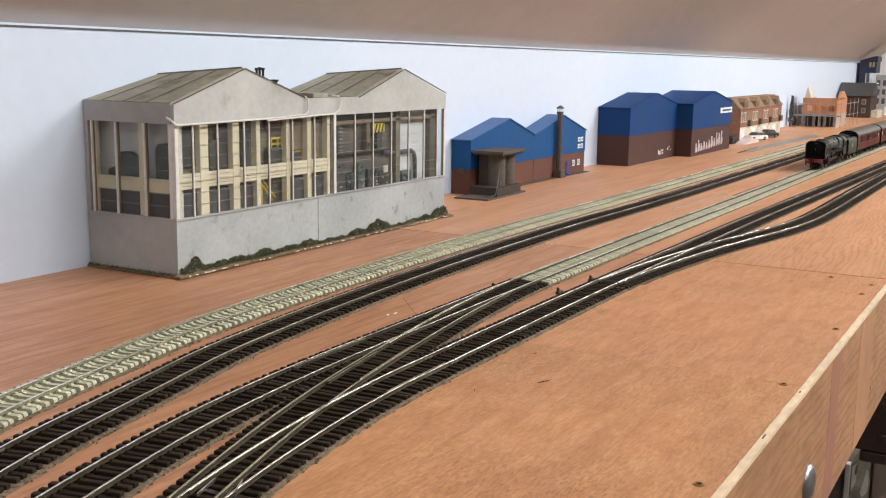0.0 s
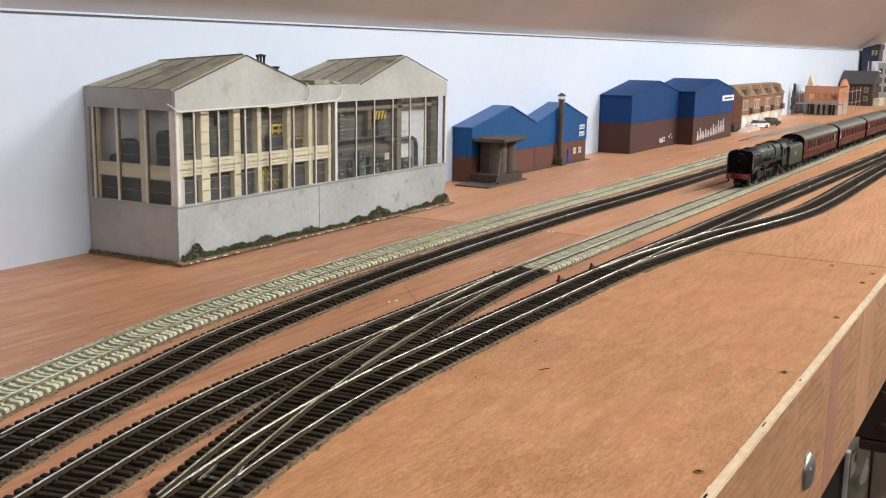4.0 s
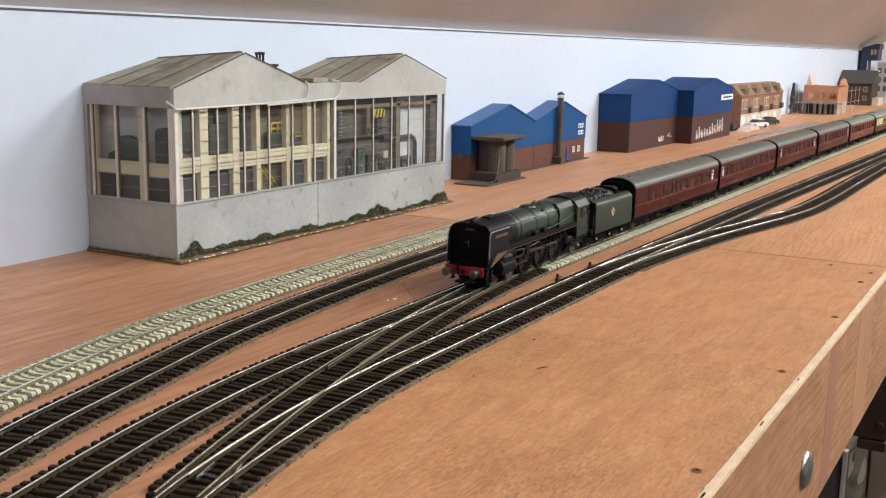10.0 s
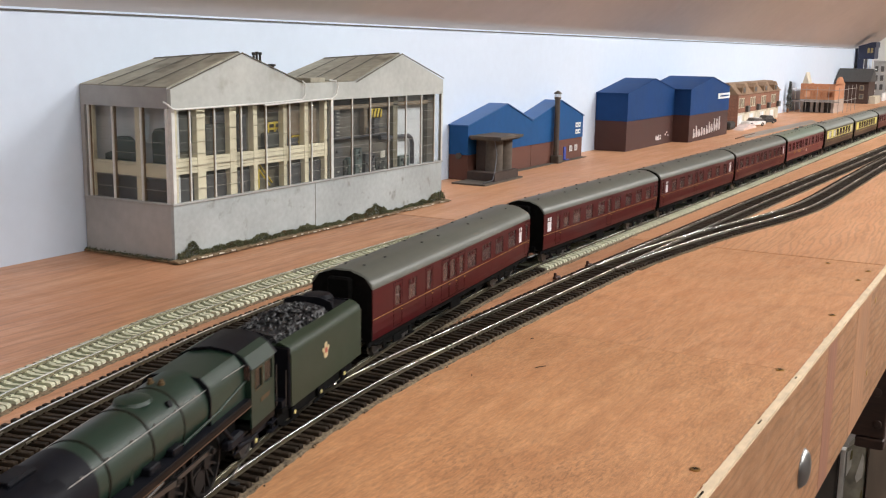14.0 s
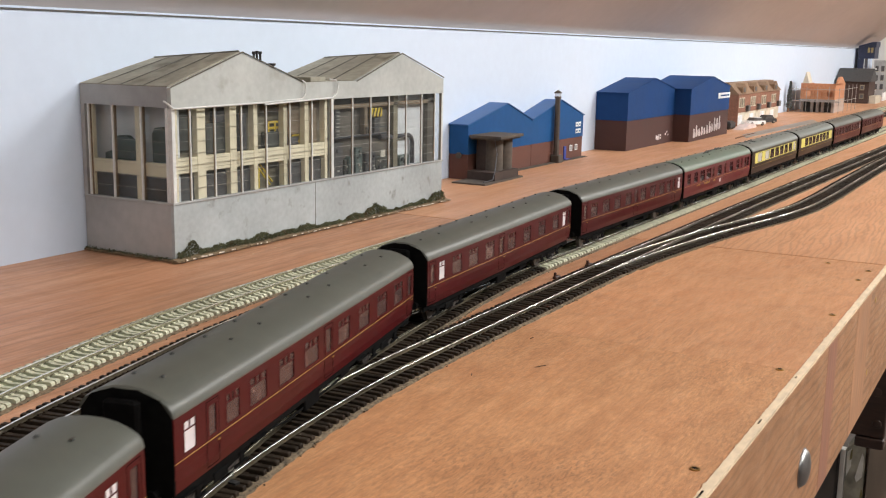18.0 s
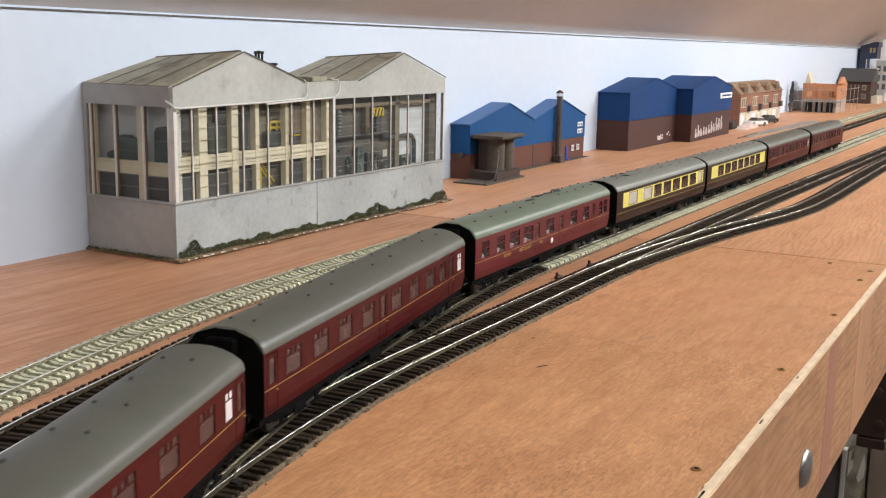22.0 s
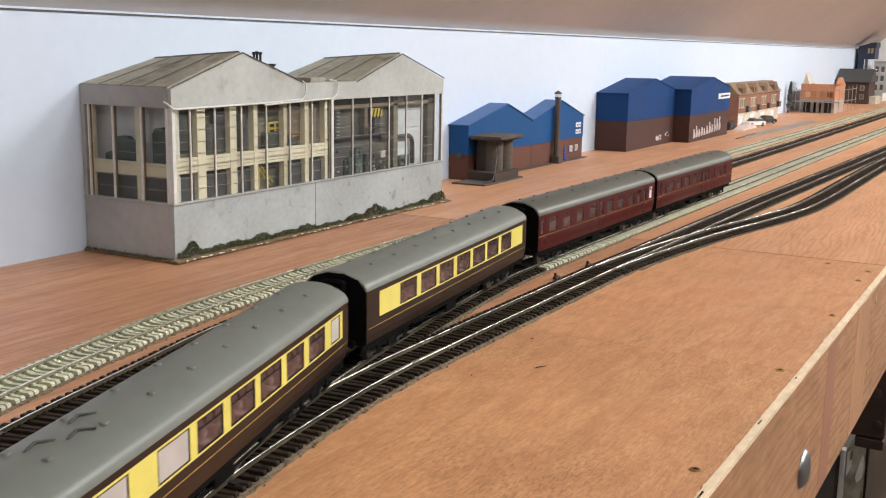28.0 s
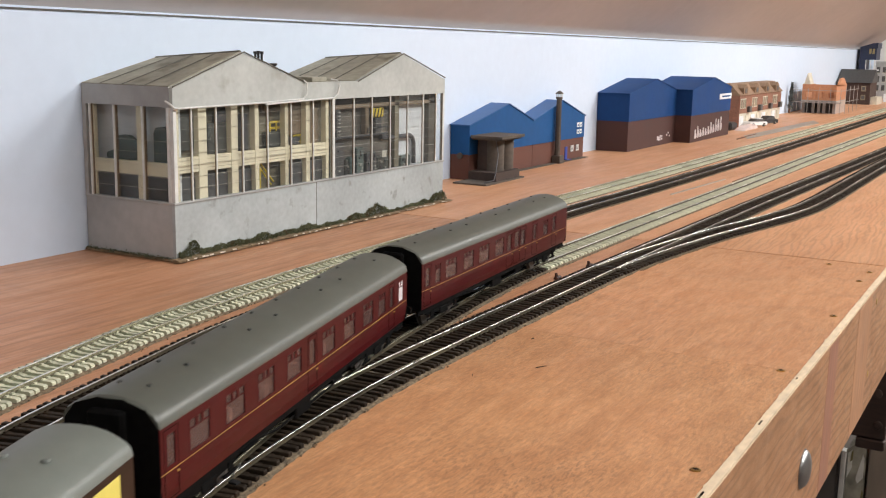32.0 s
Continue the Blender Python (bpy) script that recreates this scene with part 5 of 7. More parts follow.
def ruin():
    b = thing("unfinished_building", "roofless orange brick building inside grey scaffolding", "building")
    X0, X1, y0, y1 = 3.235, 3.40, 0.545, 0.641
    part("lower_storey", Geo().box(X0 + 0.010, X1, y0 + 0.004, y1, 0.0, 0.034), GREYD, b, "dark ground storey")
    part("lower_side", Geo().box(X0 + 0.008, X1, y0, y0 + 0.0038, 0.0, 0.034), PALEB, b, "pale block side wall")
    for y in (y0, y0 + 0.028, y0 + 0.042, y0 + 0.058, y1 - 0.010):
        part("pier", Geo().box(X0, X0 + 0.0078, y, y + 0.008, 0.0, 0.034), SCAF, b)
    part("lintel", Geo().box(X0 - 0.001, X1, y0 - 0.001, y1, 0.0342, 0.0375), SCAF, b)
    g = Geo().box(X0, X0 + 0.007, y0, y1, 0.0377, 0.045).box(X0, X0 + 0.007, y0, y1, 0.061, 0.083)
    ys = (y0, y0 + 0.006, y0 + 0.022, y0 + 0.034, y0 + 0.040, y0 + 0.054, y0 + 0.060, y0 + 0.068, y0 + 0.084, y1)
    for k in range(0, 10, 2):
        g.box(X0, X0 + 0.007, ys[k], ys[k + 1], 0.045, 0.061)
    part("brick_wall", g, ORANGE, b, "orange brick upper wall with openings")
    part("side_wall", Geo().box(X0 + 0.0072, X1, y0, y0 + 0.006, 0.0377, 0.083), ORANGE, b)
    part("side_wall", Geo().box(X0 + 0.0072, X1, y1 - 0.006, y1, 0.0377, 0.081), ORANGE, b)
    part("rear_wall", Geo().box(X1 - 0.006, X1 - 0.0002, y0 + 0.0062, y1 - 0.0062, 0.0377, 0.078), ORANGE, b)
    part("gable", Geo().prism([(y1 - 0.022, 0.083), (y1 - 0.012, 0.115), (y1 - 0.004, 0.083)], "x", X0, X0 + 0.05), CREAMW, b, "pale pointed gable")
    part("gable", Geo().prism([(X0 - 0.004, 0.0832), (X0 + 0.03, 0.101), (X0 + 0.07, 0.103), (X0 + 0.12, 0.0832)], "y", y0 - 0.006, y0), ORANGE, b, "stepped orange gable")
    for k, y in enumerate((0.528, 0.556, 0.588, 0.618, 0.648, 0.664)):
        part("scaffold_pole", Geo().cyl((X0 - 0.03, y, 0), (X0 - 0.03, y, 0.074), 0.0007, 6), SCAF, b)
    for x in (3.29, 3.36, 3.43, 3.50):
        part("scaffold_pole", Geo().cyl((x, 0.528, 0), (x, 0.528, 0.078), 0.0007, 6), SCAF, b)
    for z in (0.034, 0.067):
        part("scaffold_rail", Geo().cyl((X0 - 0.03, 0.526, z), (X0 - 0.03, 0.666, z), 0.0007, 6), SCAF, b)
        part("scaffold_rail", Geo().cyl((X0 - 0.03, 0.528, z), (3.52, 0.528, z), 0.0007, 6), SCAF, b)
    part("scaffold_deck", Geo().box(X0 - 0.032, X0 - 0.004, 0.526, 0.666, 0.0315, 0.0330), SCAF, b)
    # Tree shape and its grey-green tone stand in for a blurred shadow.
    shade_tree = thing("shadow_tree", "grey-green tree shape standing in for a blurred shadow", "tree")
    random.seed(9)
    part("trunk", Geo().cyl((3.17, 0.660, 0), (3.17, 0.660, 0.03), 0.003, 6), RUST, shade_tree)
    g = Geo()
    for k in range(260):
        h = random.random() ** 0.8
        r = 0.015 * (1 - h) + 0.002
        a = random.uniform(0, 6.28)
        o = Vector((3.17 + math.cos(a) * r * random.uniform(0.4, 1), 0.6575 + math.sin(a) * r * 0.5 * random.uniform(0.4, 1), 0.012 + h * 0.075))
        p, q = Vector((random.gauss(0, 1), random.gauss(0, 1), random.gauss(0, 1))).normalized() * 0.004, Vector((random.gauss(0, 1), random.gauss(0, 1), random.gauss(0, 1))).normalized() * 0.004
        g.add([o - p, o + q, o + p, o - q], [(0, 1, 2, 3)])
    part("crown", g, mat("grey_green_shadow_tone", (0.10, 0.11, 0.105), 0.9), shade_tree)


ruin()


def dark_house():
    b = thing("brick_house", "dark brown brick house with a slate roof", "house")
    X0, X1, y0, y1 = 3.95, 4.10, 0.556, 0.662
    part("wall", Geo().box(X0, X1, y0, y1, 0, 0.076), DBRICK, b)
    part("roof", Geo().prism([(X0 - 0.008, 0.075), (X0 + 0.075, 0.120), (X1 + 0.008, 0.075)], "y", y0 - 0.005, y1 + 0.006), GREYD, b, "dark slate roof")
    part("gable", Geo().prism([(X0, 0.076), (X0 + 0.075, 0.118), (X1, 0.076)], "y", y0 - 0.001, y0 + 0.004), TAN, b, "tan gable end")
    for z in (0.016, 0.046):
        w = part("window", Geo().box(X0 - 0.0012, X0 + 0.001, 0.570, 0.585, z, z + 0.018), B_BACK, b, "dull window")
        part("pane", Geo().box(X0 - 0.002, X0 - 0.0012, 0.5725, 0.5825, z + 0.003, z + 0.015), B_DARK, w)
    part("porch", Geo().box(X0 + 0.02, X1, y0 - 0.022, y0 - 0.001, 0, 0.026), CREAMW, b, "cream rendered porch")


dark_house()


def tower():
    b = thing("tower_block", "dark navy signal tower with yellow windows", "tower")
    X0, X1, y0, y1 = 4.34, 4.44, 0.600, WALL - 0.012
    part("cabin", Geo().box(X0, X1, y0, y1, 0.153, 0.196), NAVY, b, "navy cabin")
    part("roof", Geo().prism([(y0 - 0.004, 0.196), (y0 - 0.004, 0.216), (y0 + 0.012, 0.215), (y1, 0.200), (y1, 0.196)], "x", X0 - 0.004, X1), NAVY, b, "navy sloping roof")
    part("shaft", Geo().box(X0, X1, y1 - 0.022, y1, 0, 0.1528), NAVY, b, "navy lift shaft")
    for k in range(3):
        part("landing", Geo().box(X0, X1, y0, y1 - 0.0225, 0.028 + k * 0.042, 0.032 + k * 0.042), SIGN, b, "white landing")
        part("post", Geo().box(X0, X0 + 0.004, y0 + k * 0.017, y0 + k * 0.017 + 0.002, 0, 0.1525), SIGN, b)
    for k in range(2):
        part("window", Geo().prism([(y0 + 0.006 + k * 0.012, 0.176), (y0 + 0.014 + k * 0.012, 0.174), (y0 + 0.014 + k * 0.012, 0.194), (y0 + 0.006 + k * 0.012, 0.194)], "x", X0 - 0.0014, X0 - 0.0002), YELW, b, "yellowish window")
    fe = thing("white_fence", "low white fence by the tower", "fence")
    part("board", Geo().box(4.24, 4.60, 0.545, 0.549, 0.0003, 0.03), SIGN, fe)


YELW = mat("dull_yellow_blind", (0.36, 0.28, 0.13), 0.5)
tower()

flats = thing("pale_flats", "pale grey block of model flats with dark windows", "building")
part("wall", Geo().box(4.64, 4.74, 0.555, 0.640, 0.0003, 0.140), GREYW2, flats)
for k in range(3):
    for y in (0.575, 0.600, 0.622):
        w = part("window", Geo().box(4.6385, 4.6398, y, y + 0.012, 0.030 + k * 0.036, 0.052 + k * 0.036), B_DARK, flats)
        part("sill", Geo().box(4.6370, 4.6384, y - 0.001, y + 0.013, 0.028 + k * 0.036, 0.030 + k * 0.036), CREAMW, w)
part("parapet", Geo().box(4.636, 4.744, 0.552, 0.643, 0.1402, 0.146), GREYW2, flats)

strip = thing("metal_strip", "thin pale metal strip lying on the board", "strip")
part("bar", Geo().prism([(1.216, 0.3810), (1.216, 0.3826), (1.412, 0.3713), (1.412, 0.3697)], "z", 0.0003, 0.0016), STEEL, strip)
rod = thing("rusty_rod", "thin brown rod lying beside the middle track", "rod")
part("bar", Geo().cyl((1.385, 0.3530, 0.0014), (1.69, 0.3480, 0.0014), 0.0011, 8), RUST, rod)
plate = thing("metal_plate", "thin grey plate lying beside the back track", "plate")
part("sheet", Geo().prism([(2.13, 0.520), (2.75, 0.498), (2.85, 0.530), (2.20, 0.545)], "z", 0.0003, 0.0014), STEEL, plate)
rod2 = thing("rusty_rod", "short dark rod on the board", "rod")
part("bar", Geo().cyl((2.10, 0.5325, 0.0014), (2.26, 0.5345, 0.0014), 0.0012, 8), RUST, rod2)
crumb = thing("solder_crumb", "tiny pale crumbs on the plywood", "crumbs", kind="stuff", geo=Geo().box(0.898, 0.9, 0.4, 0.4016, 0.0002, 0.0012).box(0.902, 0.9032, 0.397, 0.3985, 0.0002, 0.001).box(0.585, 0.589, 0.371, 0.3718, 0.0002, 0.0008).box(0.579, 0.581, 0.3725, 0.3735, 0.0002, 0.001), material=B_WHITE)
# ---- train ----
MAROON = mat("glossy_maroon", (0.058, 0.0026, 0.0042), 0.34, grain=(150, 0.06), stain=(20, 0.06), spec=0.12)
CRIMSON = mat("glossy_crimson", (0.105, 0.0050, 0.0085), 0.34, grain=(150, 0.06), stain=(20, 0.06), spec=0.25)
UMBER = mat("umber_brown", (0.022, 0.0105, 0.0058), 0.38, grain=(150, 0.06), stain=(20, 0.06), spec=0.2)
CREAM = mat("cream_yellow", (0.76, 0.68, 0.15), 0.35, grain=(150, 0.04), stain=(20, 0.05), coat=0.2)
ROOFG = mat("matt_grey_roof", (0.088, 0.096, 0.081), 0.42, grain=(120, 0.06), stain=(10, 0.1))
ROOFD = mat("darker_matt_grey_roof", (0.086, 0.093, 0.078), 0.42, grain=(120, 0.06), stain=(10, 0.1))
ROOFGR = mat("greenish_grey_roof", (0.125, 0.165, 0.125), 0.40, grain=(120, 0.05), stain=(10, 0.08))
ROOFL = mat("light_grey_roof", (0.152, 0.170, 0.152), 0.42, grain=(120, 0.05), stain=(10, 0.08))
FRAMEB = mat("matt_black_underframe", (0.006, 0.006, 0.006), 0.8, grain=(300, 0.3), spec=0.04)
WHEELM = mat("dull_steel_wheel", (0.10, 0.092, 0.085), 0.45, 0.6)
VENTM = mat("dull_dark_vent", (0.040, 0.043, 0.038), 0.6)
LINE = mat("gold_lining", (0.46, 0.29, 0.07), 0.45)
SEATM = mat("fawn_seats", (0.30, 0.18, 0.14), 0.8, grain=(300, 0.2))
TABLE = mat("white_tablecloth", (0.75, 0.70, 0.68), 0.7)
PANE = glass("coach_glazing", (0.56, 0.35, 0.32), 0.10, 0.58)
CLEARP = glass("clear_buffet_glazing", (0.5, 0.4, 0.4), 0.10, 0.85)
FROST = mat("frosted_white_glazing", (0.72, 0.70, 0.72), 0.35)
GREYW = mat("grey_white_glazing", (0.52, 0.50, 0.48), 0.35)
GREEN = mat("brunswick_green", (0.0095, 0.0265, 0.0175), 0.40, grain=(150, 0.06), stain=(25, 0.10), spec=0.4)
GREEN_T = mat("olive_green_tender", (0.019, 0.032, 0.018), 0.42, grain=(150, 0.06), stain=(25, 0.08), spec=0.25)
LBLACK = mat("satin_loco_black", (0.0065, 0.0072, 0.0105), 0.50, grain=(200, 0.2), stain=(30, 0.2), spec=0.11)
RODM = mat("grey_steel_rod", (0.085, 0.080, 0.076), 0.40, 0.8)
# Deeper than the loco black: the front's shade is put into this colour.
SHADE_BLACK = mat("shade_matt_black", (0.004, 0.004, 0.005), 0.8, grain=(200, 0.2), spec=0.1)
RED = mat("buffer_beam_red", (0.27, 0.007, 0.016), 0.5)
BROWNV = mat("brown_black_valance", (0.014, 0.010, 0.008), 0.6, spec=0.08)
LINING = mat("red_brown_lining", (0.13, 0.070, 0.040), 0.5)
SILVER = mat("bright_handrail", (0.34, 0.34, 0.33), 0.35, 0.4)
COALM = mat("shiny_coal", (0.014, 0.015, 0.018), 0.35, grain=(900, 0.5), bump=0.0006)
CREST = mat("cream_crest", (0.52, 0.44, 0.26), 0.6)
CREST_D = mat("dull_brass_plate", (0.085, 0.052, 0.020), 0.5)
CRESTR = mat("red_crest", (0.34, 0.07, 0.05), 0.6)
YSPOT = mat("yellow_axle_spot", (0.62, 0.55, 0.22), 0.5)

HALF_L, HW, Z_BOT, Z_EAVE, Z_ROOF = 0.1272, 0.0185, 0.0130, 0.0402, 0.0491
WZ0, WZ1 = 0.0256, 0.0370
OPEN = ((3.5, 9, "d"), (15, 23.5, "f"), (33.5, 48, "w"), (58.5, 73.5, "w"), (85, 100, "w"), (109.5, 116.5, "d"), (124, 138.5, "w"), (153.5, 168.5, "w"), (184, 199, "w"), (215, 229, "w"), (238, 246, "f"), (250, 255.5, "d"))
SALOON = ((3.5, 9.5, "d"), (18.5, 33, "w"), (44.5, 60, "w"), (71, 86, "w"), (98, 113, "w"), (121, 128, "d"), (136, 151, "w"), (162, 177, "w"), (188, 203, "w"), (211, 222, "w"), (229, 235, "d"), (243.5, 252, "f"))
SALOON_R = tuple((258 - b, 258 - a, k) for a, b, k in reversed(SALOON))
BRAKE = ((4, 10, "d"), (17, 25, "f"), (31.5, 48, "w"), (58, 74, "w"), (82.5, 99.5, "w"), (109.5, 125.5, "w"), (131.5, 139.5, "d"), (145, 154, "d"), (156.5, 165.5, "d"), (182, 189, "d"), (203, 214, "w"), (224, 231.5, "d"))
BRAKE_T = tuple((a, b, "w" if k == "f" else k) for a, b, k in BRAKE)
BRAKE_F = tuple((258 - b, 258 - a, k) for a, b, k in reversed(BRAKE))
BUFFET = ((9, 20.5, "b"), (32, 45, "b"), (53, 70, "b"), (76.5, 93.5, "b"), (100, 105.5, "d"), (118, 134, "b"), (145.5, 152, "d"), (167, 181, "b"), (195, 208, "b"), (216, 221.5, "d"), (232, 240, "b"), (243, 252, "b"))
PULL_A = ((29, 50, "g"), (67.5, 89.5, "g"), (95, 115.5, "p"), (122, 144, "p"), (149.5, 171, "p"), (177, 197, "p"), (203.5, 224, "p"), (233, 245.5, "g"))
PULL_B = ((40, 62, "p"), (68, 90, "p"), (95, 117, "p"), (122.5, 145, "p"), (150, 172, "p"), (176, 198, "p"), (203.5, 224.5, "p"))


def ring_xz(g, x0, x1, z0, z1, w, y0, y1):
    return g.box(x0, x1, y0, y1, z0, z0 + w).box(x0, x1, y0, y1, z1 - w, z1).box(x0, x0 + w, y0, y1, z0 + w, z1 - w).box(x1 - w, x1, y0, y1, z0 + w, z1 - w)


def wheelset(x, r, parent, half=0.0084, n=18):
    g = Geo().cyl((x, -half + 0.001, r), (x, half - 0.001, r), 0.0012, 8)
    for s in (-1, 1):
        g.lathe([(0, r + 0.0008), (0.0005, r + 0.0008), (0.0006, r), (0.0026, r), (0.0026, r - 0.0014), (0.0021, r - 0.0016), (0.0021, 0.0016), (0.0030, 0.0014)], (x, s * (half - 0.0012), r), (x, s * 1, r), n)
    return part("wheelset", g, WHEELM, parent, smooth=True)


whole_part = part
NARROW = 0.935


def coach(label, side, windows, roofm, upper=None, pull=False, vents=0, emblem=False):
    """Bogie coach, front end towards -x, standing on the rail tops at z = 0."""
    def part(name, geo, material, parent, label="", smooth=False):
        geo.v = [(x, y * NARROW, z) for x, y, z in geo.v]
        return whole_part(name, geo, material, parent, label, smooth)

    c = thing("railway_coach", label, "coach", "coaches of the train")
    L = HALF_L
    wins = [(a / 1015 - L, b / 1015 - L, k) for a, b, k in windows]
    band = (-L + 0.0145, L - 0.0085)
    for s in (-1, 1):
        y0, y1 = s * (HW - 0.0008), s * HW
        g = Geo()
        g.prism([(s * 0.0172, Z_BOT), (s * 0.0181, 0.0170), (y1, 0.0215), (y1, WZ0), (y0, WZ0), (s * 0.0173, 0.0172), (s * 0.0164, Z_BOT)], "x", -L, L)
        g.prism([(y1, WZ1), (s * 0.0183, Z_EAVE), (s * 0.0172, Z_EAVE), (y0, WZ1)], "x", -L, L)
        xs = [-L] + [v for w in wins for v in w[:2]] + [L]
        for a, b in zip(xs[0::2], xs[1::2]):
            if upper and b > band[0] and a < band[1]:
                continue
            g.box(a, b, y0, y1, WZ0, WZ1)
        part("body_side", g, side, c)
        if upper:
            gu = Geo()
            for a, b in zip(xs[0::2], xs[1::2]):
                a, b = max(a, band[0]), min(b, band[1])
                if b > a:
                    gu.box(a, b, y0, s * (HW + 0.00003), WZ0, WZ1)
            if xs[1] > band[0]:
                part("end_panel", Geo().box(-L, band[0], y0, y1, WZ0, WZ1), side, c)
                part("end_panel", Geo().box(band[1], L, y0, y1, WZ0, WZ1), side, c)
            gu.box(band[0], band[1], s * HW, s * (HW + 0.00006), WZ1, WZ1 + 0.0008).box(band[0], band[1], s * HW, s * (HW + 0.00006), WZ0 - 0.0008, WZ0)
            part("cream_band", gu, upper, c, "cream window band")
            part("lining", Geo().box(-L + 0.002, L - 0.002, s * HW, s * (HW + 0.0001), 0.0208, 0.0211), LINE, c)
        else:
            part("lining", Geo().box(-L, L, s * HW, s * (HW + 0.0001), 0.02415, 0.02440), LINE, c, "gold lining along the waist")
        for a, b, k in wins:
            m = {"f": FROST, "g": GREYW, "b": CLEARP}.get(k, PANE)
            w = part("window", Geo().box(a, b, s * (HW - 0.0006), s * (HW - 0.0003), WZ0, WZ1), m, c, {"f": "frosted white window", "g": "grey-white obscured window"}.get(k, ""))
            w.visible_shadow = False
            fr = Geo()
            ring_xz(fr, a, b, WZ0, WZ1, 0.0004, s * (HW - 0.0003), s * (HW + 0.0001))
            if k in "wf" and b - a > 0.007:
                fr.box(a + 0.0004, b - 0.0004, s * (HW - 0.0003), s * HW, WZ0 + 0.0078, WZ0 + 0.0082)
                if k == "w":
                    for q in (0.36, 0.64):
                        xx = a + (b - a) * q
                        fr.box(xx - 0.0008, xx + 0.0008, s * (HW - 0.0003), s * HW, WZ0 + 0.0082, WZ1 - 0.0004)
            if k == "f":
                fr.box((a + b) / 2 - 0.0003, (a + b) / 2 + 0.0003, s * (HW - 0.0003), s * HW, WZ0 + 0.0080, WZ1)
            if k == "b":
                fr.box(a, b, s * (HW - 0.0003), s * HW, WZ0 + 0.0062, WZ0 + 0.0066)
                fr.box((a + b) / 2 - 0.0002, (a + b) / 2 + 0.0002, s * (HW - 0.0003), s * HW, WZ0 + 0.0066, WZ1)
                part("blind", Geo().box(a + 0.0006, b - 0.0006, s * (HW - 0.0012), s * (HW - 0.0009), WZ0 + 0.0066, WZ1), side, c, "drawn crimson blind")
                part("tablecloth", Geo().box(a + (b - a) * 0.04, a + (b - a) * 0.55, s * (HW - 0.0050), s * (HW - 0.0012), WZ0 - 0.001, WZ0 + 0.0026, 0.0003), TABLE, c, "white tablecloth")
            if k == "p":
                fr.box(a + 0.0004, b - 0.0004, s * (HW - 0.0003), s * HW, WZ0 + 0.0078, WZ0 + 0.0081)
                for q in (0.33, 0.66):
                    xx = a + (b - a) * q
                    fr.box(xx - 0.00015, xx + 0.00015, s * (HW - 0.0003), s * HW, WZ0 + 0.0081, WZ1)
            part("window_frame", fr, side if k != "p" else LBLACK, w)
            if k == "d" and not pull:
                part("door", ring_xz(Geo(), a - 0.0016, b + 0.0016, 0.0150, 0.0386, 0.00025, s * HW, s * (HW + 0.00008)), FRAMEB if side is MAROON else side, c, "door joint")
                part("door_handle", Geo().box(b + 0.0004, b + 0.0012, s * HW, s * (HW + 0.0006), 0.0225, 0.0230), LINE, c)
        part("rain_strip", Geo().box(-L, L, s * 0.0181, s * 0.0187, Z_EAVE - 0.0004, Z_EAVE + 0.0001), roofm if not pull else side, c)
    # roof with rounded shoulders
    prof = [(-0.0187, Z_EAVE), (-0.0182, 0.0425), (-0.0166, 0.0443), (-0.0136, 0.0461), (-0.0096, 0.0478), (-0.0050, 0.0488), (0, Z_ROOF), (0.0050, 0.0488), (0.0096, 0.0478), (0.0136, 0.0461), (0.0166, 0.0443), (0.0182, 0.0425), (0.0187, Z_EAVE)]
    g = Geo().prism(prof, "x", -L + 0.0012, L - 0.0012)
    for e in (-1, 1):
        k = len(g.v)
        a = [(e * (L - 0.0012), y, z) for y, z in prof]
        b = [(e * (L + 0.0003), y * 0.985, Z_EAVE + (z - Z_EAVE) * 0.93) for y, z in prof]
        n = len(prof)
        g.add(a + b, [(i, i + 1, n + i + 1, n + i) for i in range(n - 1)] + [tuple(range(n, 2 * n))])
    part("roof", g, roofm, c, smooth=True)
    # ends and corridor connections
    for e in (-1, 1):
        endp = part("end_wall", Geo().prism([(-0.0180, Z_BOT), (0.0180, Z_BOT), (0.0184, 0.022), (0.0180, Z_EAVE), (0.0136, 0.0457), (0.0050, 0.0484), (-0.0050, 0.0484), (-0.0136, 0.0457), (-0.0180, Z_EAVE), (-0.0184, 0.022)], "x", e * (L - 0.0006), e * (L + 0.0004)), FRAMEB, c, "black coach end")
        part("gangway", Geo().box(e * (L + 0.0004), e * (L + 0.0040), -0.0070, 0.0070, 0.0125, 0.0455, 0.0010), FRAMEB, endp, "black corridor connection")
        for s in (-1, 1):
            part("buffer", Geo().lathe([(0, 0.0012), (0.004, 0.0012), (0.004, 0.0024), (0.0048, 0.0022)], (e * L, s * 0.0115, 0.0140), (e * 9, s * 0.0115, 0.0140), 10), FRAMEB, c)
        part("coupling", Geo().box(e * (L - 0.01), e * (L + 0.0045), -0.0012, 0.0012, 0.0085, 0.0100), FRAMEB, c)
        # bogie
        bx = e * 0.0900
        bg = part("bogie", Geo().box(bx - 0.010, bx + 0.010, -0.0120, 0.0120, 0.0078, 0.0105).box(bx - 0.0005, bx + 0.0005, -0.0140, 0.0140, 0.006, 0.0095), FRAMEB, c, "black bogie")
